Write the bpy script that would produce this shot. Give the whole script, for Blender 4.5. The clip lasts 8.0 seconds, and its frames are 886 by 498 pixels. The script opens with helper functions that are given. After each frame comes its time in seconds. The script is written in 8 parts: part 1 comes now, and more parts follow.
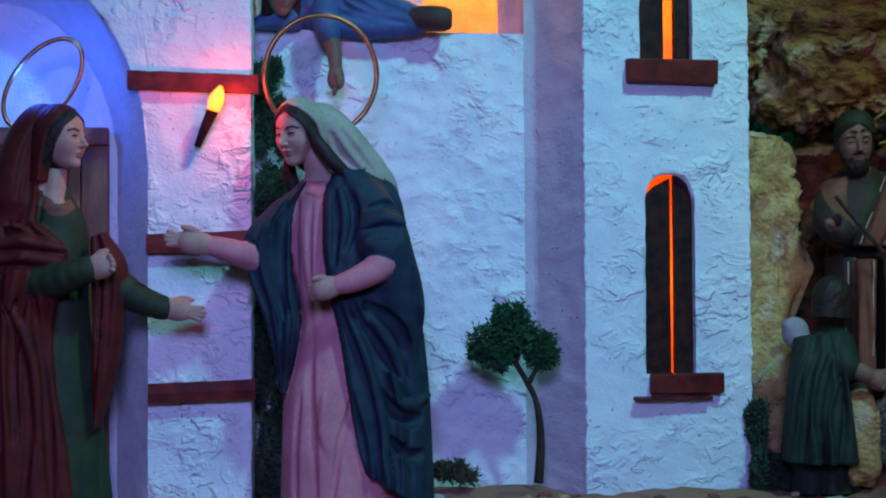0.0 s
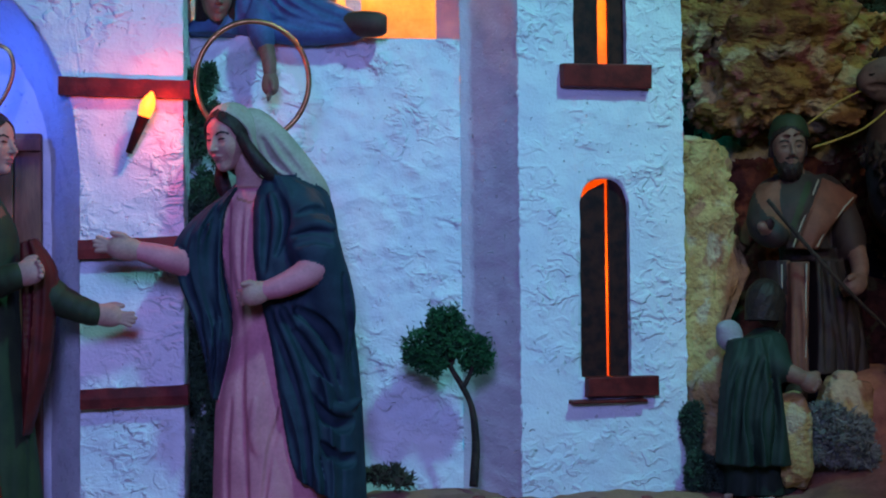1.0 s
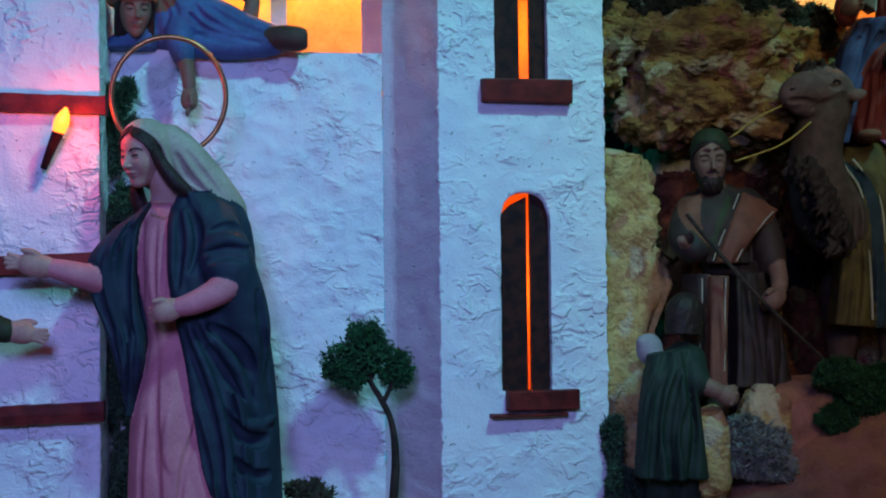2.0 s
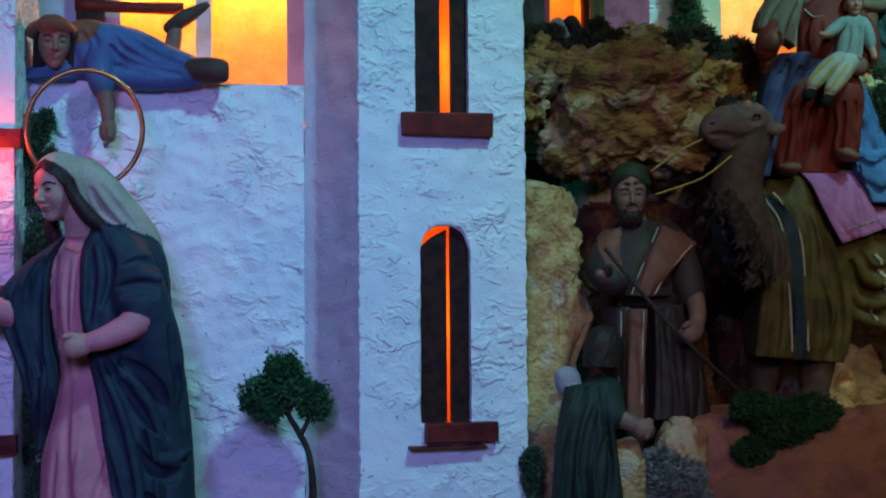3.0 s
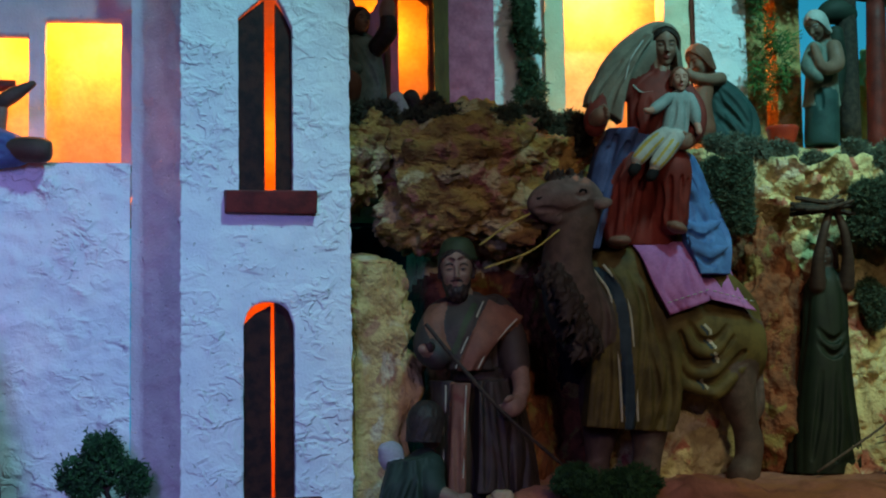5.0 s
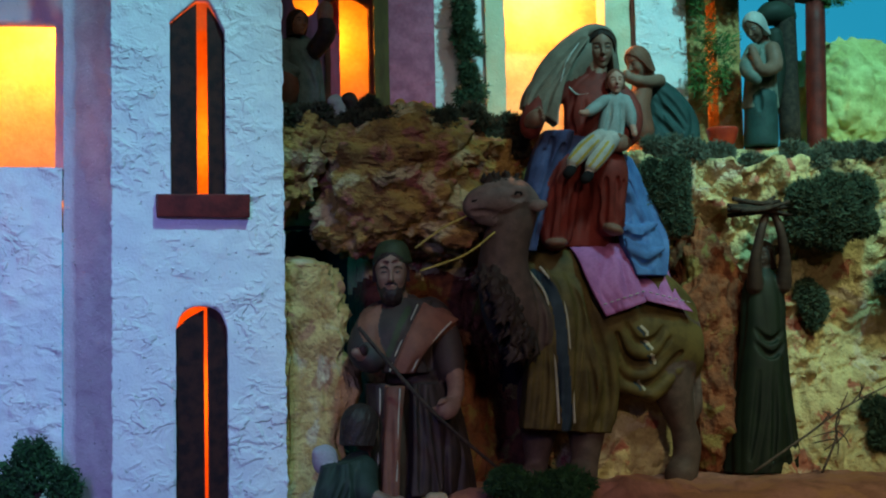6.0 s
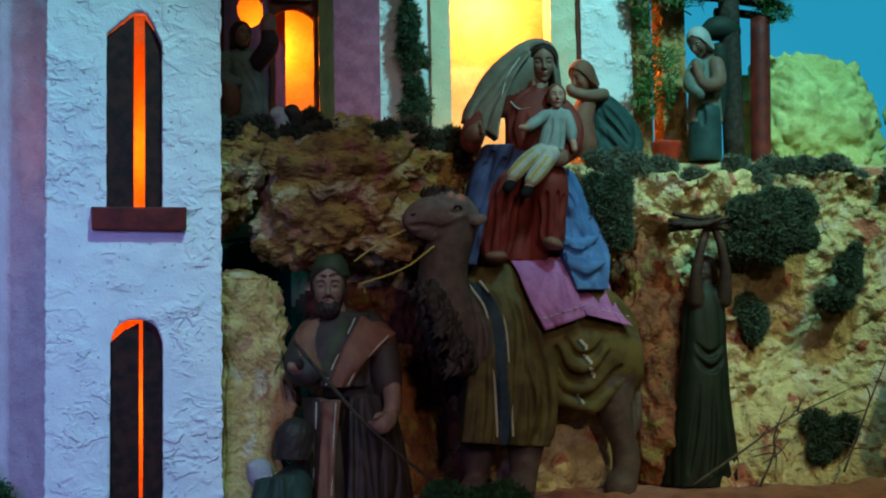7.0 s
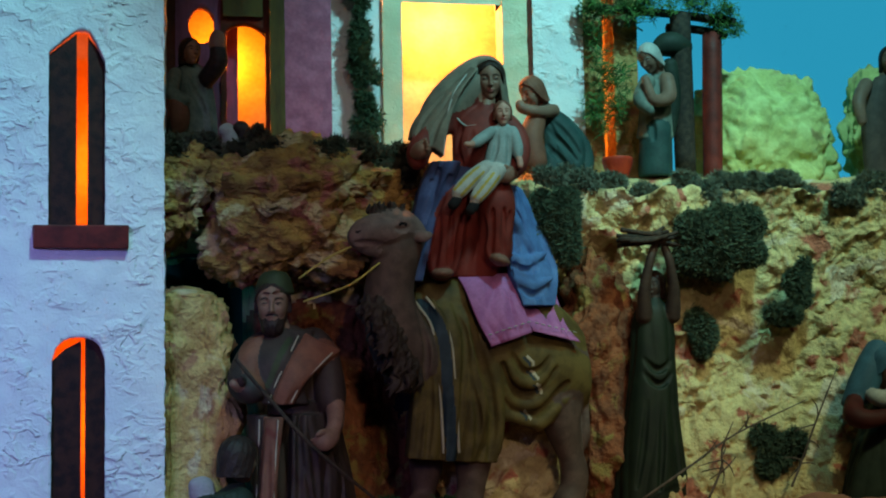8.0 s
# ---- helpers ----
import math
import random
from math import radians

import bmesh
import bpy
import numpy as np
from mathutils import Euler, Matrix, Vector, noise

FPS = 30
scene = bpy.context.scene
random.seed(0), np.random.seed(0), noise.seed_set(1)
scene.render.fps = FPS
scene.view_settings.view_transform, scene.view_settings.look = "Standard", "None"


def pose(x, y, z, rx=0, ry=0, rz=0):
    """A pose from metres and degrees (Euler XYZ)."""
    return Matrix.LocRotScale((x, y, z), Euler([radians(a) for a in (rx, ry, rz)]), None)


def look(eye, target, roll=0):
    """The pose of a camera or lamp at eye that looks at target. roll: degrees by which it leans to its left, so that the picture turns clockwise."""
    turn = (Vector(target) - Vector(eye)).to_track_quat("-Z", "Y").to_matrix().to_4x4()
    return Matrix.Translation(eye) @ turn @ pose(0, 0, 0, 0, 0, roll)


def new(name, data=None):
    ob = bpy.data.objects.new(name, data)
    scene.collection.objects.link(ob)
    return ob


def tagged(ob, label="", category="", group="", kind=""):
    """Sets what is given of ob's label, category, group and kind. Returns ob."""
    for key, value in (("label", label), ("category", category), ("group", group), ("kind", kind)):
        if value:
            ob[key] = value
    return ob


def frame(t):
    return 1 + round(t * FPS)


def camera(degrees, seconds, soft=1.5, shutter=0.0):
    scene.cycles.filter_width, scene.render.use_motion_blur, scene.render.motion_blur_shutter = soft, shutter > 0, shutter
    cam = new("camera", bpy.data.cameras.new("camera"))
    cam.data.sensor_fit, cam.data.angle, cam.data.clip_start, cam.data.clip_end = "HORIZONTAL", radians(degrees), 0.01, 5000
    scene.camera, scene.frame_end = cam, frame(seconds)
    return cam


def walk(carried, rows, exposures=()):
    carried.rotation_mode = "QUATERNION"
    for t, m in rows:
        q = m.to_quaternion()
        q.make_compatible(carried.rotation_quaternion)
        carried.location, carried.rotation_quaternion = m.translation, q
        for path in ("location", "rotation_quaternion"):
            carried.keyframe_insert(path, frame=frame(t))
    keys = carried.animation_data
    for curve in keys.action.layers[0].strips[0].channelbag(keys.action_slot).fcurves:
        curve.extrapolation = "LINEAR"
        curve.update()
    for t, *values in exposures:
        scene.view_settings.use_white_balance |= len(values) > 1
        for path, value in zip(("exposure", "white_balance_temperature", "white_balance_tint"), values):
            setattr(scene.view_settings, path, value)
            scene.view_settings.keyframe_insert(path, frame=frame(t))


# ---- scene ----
cam = camera(38.0, 8.0, soft=2.0)
PATH = [
    (0, (0.0432, -0.2240, 0.2086), (0.1381, 1.2723, 0.2555), -0.30),
    (0.5, (0.0594, -0.2269, 0.2108), (0.1674, 1.2685, 0.2572), -0.49),
    (1, (0.0794, -0.2302, 0.2094), (0.1968, 1.2643, 0.2597), -0.56),
    (2.5, (0.1456, -0.2399, 0.2302), (0.3072, 1.2506, 0.2803), -0.58),
    (3, (0.1659, -0.2450, 0.2390), (0.3440, 1.2431, 0.2998), -0.44),
    (3.5, (0.1959, -0.2504, 0.2487), (0.3830, 1.2362, 0.3190), -0.51),
    (4, (0.2280, -0.2578, 0.2575), (0.4259, 1.2267, 0.3409), -0.70),
    (4.5, (0.2471, -0.2647, 0.2624), (0.4632, 1.2164, 0.3601), -0.58),
    (5, (0.2747, -0.2731, 0.2670), (0.5023, 1.2057, 0.3739), -0.85),
    (6.5, (0.3253, -0.2827, 0.2729), (0.5944, 1.1892, 0.3777), -1.11),
    (7, (0.3434, -0.2879, 0.2791), (0.6245, 1.1816, 0.3866), -0.94),
    (7.5, (0.3601, -0.2932, 0.2842), (0.6457, 1.1751, 0.3952), -0.94),
    (8, (0.3834, -0.2989, 0.2867), (0.6744, 1.1680, 0.4024), -1.05),
]
walk(cam, [(t, look(eye, target, roll)) for t, eye, target, roll in PATH], [(0.0, -0.02, 6550, -2), (1.2, -0.08, 6550, -2), (3.0, -0.22, 6650, 6), (5.0, -0.29, 7050, 18), (6.5, -0.14, 6950, 15), (8.0, -0.14, 7200, 17)])

# ---- world and lights: a dark hall, coloured spotlights over the diorama ----
world = bpy.data.worlds.new("hall_darkness")
world.use_nodes = True
world.node_tree.nodes["Background"].inputs["Color"].default_value = (0.30, 0.34, 0.48, 1)
world.node_tree.nodes["Background"].inputs["Strength"].default_value = 0.105
scene.world = world


def lamp(name, kind, at, energy, color, size=0.01, target=None, cone=60, blend=0.6):
    data = bpy.data.lights.new(name, kind)
    data.energy, data.color = energy, color
    data.shadow_soft_size = size
    if kind == "SPOT":
        data.spot_size, data.spot_blend = radians(cone), blend
    ob = new(name, data)
    ob.matrix_world = look(at, target) if target else Matrix.Translation(at)
    return ob


lamp("cool_spotlight", "SPOT", (0.62, 0.05, 1.25), 41.0, (0.25, 0.82, 0.97), 0.05, (-0.01, 0.80, 0.10), 40, 0.35)
lamp("violet_spotlight", "SPOT", (0.02, -0.36, 0.54), 39.0, (0.26, 0.285, 0.92), 0.13, (0.03, 0.80, 0.14), 56, 0.9)
lamp("arch_blue_lamp", "POINT", (-0.205, 0.742, 0.370), 0.23, (0.02, 0.10, 1.0), 0.01)
lamp("yellow_spotlight", "SPOT", (1.18, 0.15, 1.02), 19.0, (0.78, 0.98, 0.62), 0.04, (0.95, 0.93, 0.20), 36, 0.8)
lamp("cyan_spotlight", "SPOT", (0.90, 0.29, 1.16), 42.0, (0.25, 0.90, 0.98), 0.03, (0.84, 1.04, 0.62), 56, 0.85)
lamp("hall_spotlight", "SPOT", (0.42, -0.34, 1.20), 9.4, (0.96, 0.97, 0.90), 0.03, (0.60, 0.84, 0.42), 32, 0.9)
# added fill with no visible source, brightens the cave and the camel's legs
lamp("warm_fill_spot", "SPOT", (0.62, -0.62, 0.66), 13.0, (1.0, 0.80, 0.60), 0.03, (0.68, 0.90, 0.20), 27, 0.85)


# ---- modelling clay: figurines are sculpted from blended forms, then skinned ----
def fold_wave(x):
    """A fold's section over arrays: round ridges, narrow valleys."""
    return 1.6 * np.abs(np.sin(x / 2)) ** 0.8 - 1.1


class Clay:
    """A block of clay between two corners. Forms are added to it, carved from it or painted on it; skin() gives its surface."""

    def __init__(self, lo, hi, step):
        self.lo, self.step = np.array(lo, np.float32), step
        n = np.maximum(8, np.ceil((np.array(hi) - np.array(lo)) / step).astype(int))
        self.axes = [(self.lo[i] + step * np.arange(n[i])).astype(np.float32) for i in range(3)]
        self.d = np.full(tuple(n), 0.03, np.float32)
        self.m = np.zeros(tuple(n), np.uint8)

    def block(self, lo, hi, pad):
        cut = []
        for a, p, q in zip(self.axes, lo, hi):
            i, j = np.searchsorted(a, p - pad), np.searchsorted(a, q + pad)
            cut.append(slice(int(max(0, i)), int(max(i, j))))
        x, y, z = (a[c] for a, c in zip(self.axes, cut))
        return tuple(cut), x[:, None, None], y[None, :, None], z[None, None, :]

    def join(self, cut, d, mat, k):
        old = self.d[cut]
        if old.size == 0:
            return
        h = np.clip(0.5 + 0.5 * (old - d) / k, 0, 1)
        self.m[cut] = np.where(d < old, mat, self.m[cut])
        self.d[cut] = old * (1 - h) + d * h - k * h * (1 - h)

    def loft(self, rings, mat=0, folds=8, depth=0.06, seed=0.0, a0=0.0, a1=360.0, k=0.002):
        """A draped body of elliptic sections; rings as x, y, z, half width, half depth and fold strength, upwards."""
        r = np.array(sorted((tuple(q) for q in sweep(rings, 6)), key=lambda q: q[2]))
        far = np.max(r[:, 3:5], axis=1)
        cut, x, y, z = self.block((np.min(r[:, 0] - far), np.min(r[:, 1] - far), r[0, 2]), (np.max(r[:, 0] + far), np.max(r[:, 1] + far), r[-1, 2]), 0.010)
        cx, cy, rx, ry, f = (np.interp(z.ravel(), r[:, 2], r[:, i])[None, None, :].astype(np.float32) for i in (0, 1, 3, 4, 5))
        rx, ry = np.maximum(rx, 0.0006), np.maximum(ry, 0.0006)
        u, v = (x - cx) / rx, (y - cy) / ry
        a = np.arctan2(v, u).astype(np.float32)
        z = z.astype(np.float32)
        q = np.sqrt(u * u + v * v)
        if depth:
            bend = 1.1 * np.sin(2 * a + 1.3 * seed + 19 * z) + 0.9 * np.sin(3 * a - 23 * z + 2 * seed)
            w = fold_wave(folds * a + seed + bend) * (0.75 + 0.55 * np.sin(2.0 * a + 31 * z + 2.7 * seed) * np.sin(a + 1.9 * seed))
            w = w + 0.22 * fold_wave(folds * 2 * a + 3 * seed + 1.5 * bend)
            q = q / (1 + 1.5 * depth * np.clip(f, 0, 1) * w)
        small = np.minimum(rx, ry)
        d = (q - 1) * small * 0.9
        if a1 - a0 < 360:
            g = np.degrees(a)
            out = np.where(np.mod(g - a0, 360) <= a1 - a0, 0.0, np.minimum(np.mod(a0 - g, 360), np.mod(g - a1, 360)))
            d = np.maximum(d, np.radians(out) * q * small * 0.9 - 0.0004)
        d = np.maximum(d, np.maximum(r[0, 2] - z, z - r[-1, 2]))
        self.join(cut, d.astype(np.float32), mat, k)

    def limb(self, pts, radii, mat=0, flat=1.0, k=0.0022, turns=5, rings=0.0):
        """A limb, lock or ridge along a smooth line; flat: its depth against its width."""
        rows = sweep([(*p, r) for p, r in zip(pts, radii)], turns)
        for i, (a, b) in enumerate(zip(rows, rows[1:])):
            ra, rb = max(a[3], 0.0003), max(b[3], 0.0003)
            if rings:
                ra, rb = ra * (1 + rings * math.sin(i * 1.9)), rb * (1 + rings * math.sin(i * 1.9 + 1.9))
            top = max(ra, rb)
            cut, x, y, z = self.block(np.minimum(a[:3], b[:3]), np.maximum(a[:3], b[:3]), top + 0.004)
            e = b[:3] - a[:3]
            t = np.clip(((x - a[0]) * e[0] + (y - a[1]) * e[1] + (z - a[2]) * e[2]) / max(1e-12, float(e @ e)), 0, 1)
            gx, gy, gz = x - a[0] - t * e[0], (y - a[1] - t * e[1]) / flat, z - a[2] - t * e[2]
            d = (np.sqrt(gx * gx + gy * gy + gz * gz) - (ra + (rb - ra) * t)) * (flat if flat < 1 else 1.0)
            self.join(cut, d.astype(np.float32), mat, k)

    def egg(self, c, r, mat=0, turn=(0, 0, 0), k=0.0018):
        inv = np.array(pose(0, 0, 0, *turn).to_3x3().transposed())
        far = max(r)
        cut, x, y, z = self.block(np.array(c) - far, np.array(c) + far, 0.004)
        p = [inv[i, 0] * (x - c[0]) + inv[i, 1] * (y - c[1]) + inv[i, 2] * (z - c[2]) for i in range(3)]
        d = (np.sqrt(sum((q / s) ** 2 for q, s in zip(p, r))) - 1) * min(r)
        self.join(cut, d.astype(np.float32), mat, k)

    def sheet(self, rows, mat=0, folds=3.0, depth=0.004, seed=0.0, bulge=0.008, thick=0.010, cross=0.0, slope=2.0, k=0.0014):
        """A draped piece of cloth between a left and a right edge, from top to bottom, that bulges to the front."""
        a = np.array(sweep([p for p, _ in rows], 6))
        b = np.array(sweep([q for _, q in rows], 6))
        lo, hi = np.minimum(a.min(0), b.min(0)), np.maximum(a.max(0), b.max(0))
        lo[1] -= bulge + 2 * depth
        hi[1] += thick
        cut, x, y, z = self.block(lo, hi, 0.006)
        zz = z.ravel()

        def edge(e):
            o = np.argsort(e[:, 2])
            return [np.interp(zz, e[o, 2], e[o, i])[None, None, :] for i in (0, 1)]

        (xa, ya), (xb, yb) = edge(a), edge(b)
        wide = np.maximum(xb - xa, 0.0008)
        s = np.clip((x - xa) / wide, 0, 1)
        top = a[0, 2] + (b[0, 2] - a[0, 2]) * s
        bot = a[-1, 2] + (b[-1, 2] - a[-1, 2]) * s
        v = np.clip((top - z) / np.maximum(top - bot, 0.001), 0, 1)
        bend = 1.3 * np.sin(4.1 * s + 3.3 * v + seed) + 1.0 * np.sin(7.3 * s - 5.1 * v + 2 * seed)
        w = fold_wave(folds * 2 * math.pi * s + seed + bend + slope * v) * (0.8 + 0.6 * np.sin(5 * s + 4 * v + 1.7 * seed))
        w = w + 0.2 * fold_wave(folds * 4.4 * math.pi * s + 2 * seed + 1.7 * bend)
        if cross:
            w = w + 0.9 * fold_wave(cross * 2 * math.pi * (v + 0.3 * np.sin(math.pi * s)) + 0.8 * bend)
        front = ya + (yb - ya) * s - bulge * np.sin(math.pi * s) ** 0.7 - depth * w * (0.3 + 0.7 * np.sin(math.pi * s) ** 0.4)
        d = np.abs(y - front - thick / 2) - thick / 2
        d = np.maximum(d * 0.8, np.maximum(np.maximum(xa - x, x - xb), np.maximum(bot - z, z - top)))
        self.join(cut, d.astype(np.float32), mat, k)

    def front(self, x, z):
        """Where the clay's face lies, seen from the front, at x, z."""
        i = int(np.clip(round((x - self.lo[0]) / self.step), 0, self.d.shape[0] - 1))
        j = int(np.clip(round((z - self.lo[2]) / self.step), 0, self.d.shape[2] - 1))
        line = self.d[i, :, j]
        inside = np.nonzero(line < 0)[0]
        if not len(inside):
            return None
        n = int(inside[0])
        back = self.step * float(line[n] / (line[n] - line[n - 1])) if n else 0.0
        return float(self.axes[1][n]) - back

    def traced(self, pts, turns=12):
        out = []
        for p in sweep(pts, turns):
            y = self.front(p[0], p[2])
            if y is not None:
                out.append(np.array([p[0], y, p[2]]))
        ys = [q[1] for q in out]
        for i, q in enumerate(out):
            near = ys[max(0, i - 9):i + 10]
            q[1] = sum(near) / len(near)
        return out

    def groove(self, pts, r=0.0022, sink=0.35, k=0.0022):
        """A fold's valley carved along a line on the front face, fading at its ends."""
        line = self.traced(pts)
        n = max(1, len(line) - 1)
        for i, (a, b) in enumerate(zip(line, line[1:])):
            s = r * (0.35 + 0.65 * math.sin(math.pi * min(1, max(0.06, (i + 0.5) / n))))
            self.carve(a + np.array([0, -sink * s, 0]), b + np.array([0, -sink * s, 0]), s, k)

    def carve(self, a, b, r, k):
        cut, x, y, z = self.block(np.minimum(a, b), np.maximum(a, b), r + 0.004)
        old = self.d[cut]
        if old.size == 0:
            return
        e = b - a
        t = np.clip(((x - a[0]) * e[0] + (y - a[1]) * e[1] + (z - a[2]) * e[2]) / max(1e-12, float(e @ e)), 0, 1)
        d = r - np.sqrt((x - a[0] - t * e[0]) ** 2 + (y - a[1] - t * e[1]) ** 2 + (z - a[2] - t * e[2]) ** 2)
        h = np.clip(0.5 - 0.5 * (old - d) / k, 0, 1)
        self.d[cut] = (old * (1 - h) + d * h + k * h * (1 - h)).astype(np.float32)

    def ridge(self, pts, r=0.0024, mat=0, out=0.2, k=0.0030):
        """A fold's crest laid along a line on the front face, fading at its ends."""
        line = self.traced(pts)
        n = max(1, len(line) - 1)
        if len(line) > 1:
            radii = [r * (0.3 + 0.7 * math.sin(math.pi * min(1, max(0.05, i / n)))) for i in range(len(line))]
            self.limb([p + np.array([0, (0.6 - out) * r, 0]) for p in line], radii, mat, 1.0, k, 1)

    def paint(self, pts, r, mat):
        """A painted line on the front face."""
        line = self.traced(pts)
        for a, b in zip(line, line[1:]):
            cut, x, y, z = self.block(np.minimum(a, b), np.maximum(a, b), r + 0.002)
            e = b - a
            t = np.clip(((x - a[0]) * e[0] + (z - a[2]) * e[2]) / max(1e-12, float(e[0] ** 2 + e[2] ** 2)), 0, 1)
            near = (x - a[0] - t * e[0]) ** 2 + (z - a[2] - t * e[2]) ** 2 + 0 * y < r * r
            self.m[cut] = np.where(near & (np.abs(y - a[1]) < r + 0.003), mat, self.m[cut])

    def skin(self):
        """The surface as points, four-cornered faces and a material for each face."""
        d, n = self.d, self.d.shape
        neg = d < 0
        for i in range(3):
            e = [slice(None)] * 3
            for j in (0, -1):
                e[i] = j
                neg[tuple(e)] = False
        d = np.where(neg, np.minimum(d, -1e-6), np.maximum(d, 1e-6))
        total = np.zeros((n[0] - 1, n[1] - 1, n[2] - 1, 3), np.float32)
        count = np.zeros((n[0] - 1, n[1] - 1, n[2] - 1), np.float32)
        corner = [slice(0, -1), slice(1, None)]
        for axis in range(3):
            others = [i for i in range(3) if i != axis]
            for p in (0, 1):
                for q in (0, 1):
                    s0, s1 = [None] * 3, [None] * 3
                    s0[axis], s1[axis] = corner[0], corner[1]
                    for o, c in zip(others, (p, q)):
                        s0[o] = s1[o] = corner[c]
                    a, b = d[tuple(s0)], d[tuple(s1)]
                    hit = (a < 0) != (b < 0)
                    t = np.where(hit, a / np.where(hit, a - b, 1), 0)
                    count += hit
                    total[..., axis] += t
                    for o, c in zip(others, (p, q)):
                        total[..., o] += hit * c
        cells = np.argwhere(count > 0)
        index = np.full(count.shape, -1, np.int32)
        index[tuple(cells.T)] = np.arange(len(cells))
        pts = self.lo + self.step * (cells + total[tuple(cells.T)] / count[tuple(cells.T)][:, None])
        quads, mats = [], []
        for axis in range(3):
            u, v = [i for i in range(3) if i != axis]
            s0, s1 = [slice(None)] * 3, [slice(None)] * 3
            s0[axis], s1[axis] = slice(0, -1), slice(1, None)
            a, b = d[tuple(s0)] < 0, d[tuple(s1)] < 0
            hit = np.argwhere(a != b)
            hit = hit[(hit[:, u] > 0) & (hit[:, v] > 0)]
            ids = []
            for du, dv in ((1, 1), (0, 1), (0, 0), (1, 0)):
                c = hit.copy()
                c[:, u] -= du
                c[:, v] -= dv
                ids.append(index[tuple(c.T)])
            quad = np.stack(ids, 1)
            inner = d[tuple(hit.T)] < 0
            flip = inner if axis != 1 else ~inner
            quad[~flip] = quad[~flip][:, ::-1]
            deep = hit.copy()
            deep[~inner, axis] += 1
            quads.append(quad)
            mats.append(self.m[tuple(deep.T)])
        quads, mats = np.concatenate(quads), np.concatenate(mats)
        ok = (quads >= 0).all(1)
        quads, mats = quads[ok], mats[ok]
        for _ in range(1):
            ends = np.concatenate([quads[:, i] for i in range(4) for o in (1, 3)])
            mates = np.concatenate([quads[:, (i + o) % 4] for i in range(4) for o in (1, 3)])
            num = np.maximum(np.bincount(ends, minlength=len(pts)), 1)
            acc = np.stack([np.bincount(ends, pts[mates, i], len(pts)) for i in range(3)], 1)
            pts = 0.5 * pts + 0.5 * acc / num[:, None]
        return pts, quads, mats


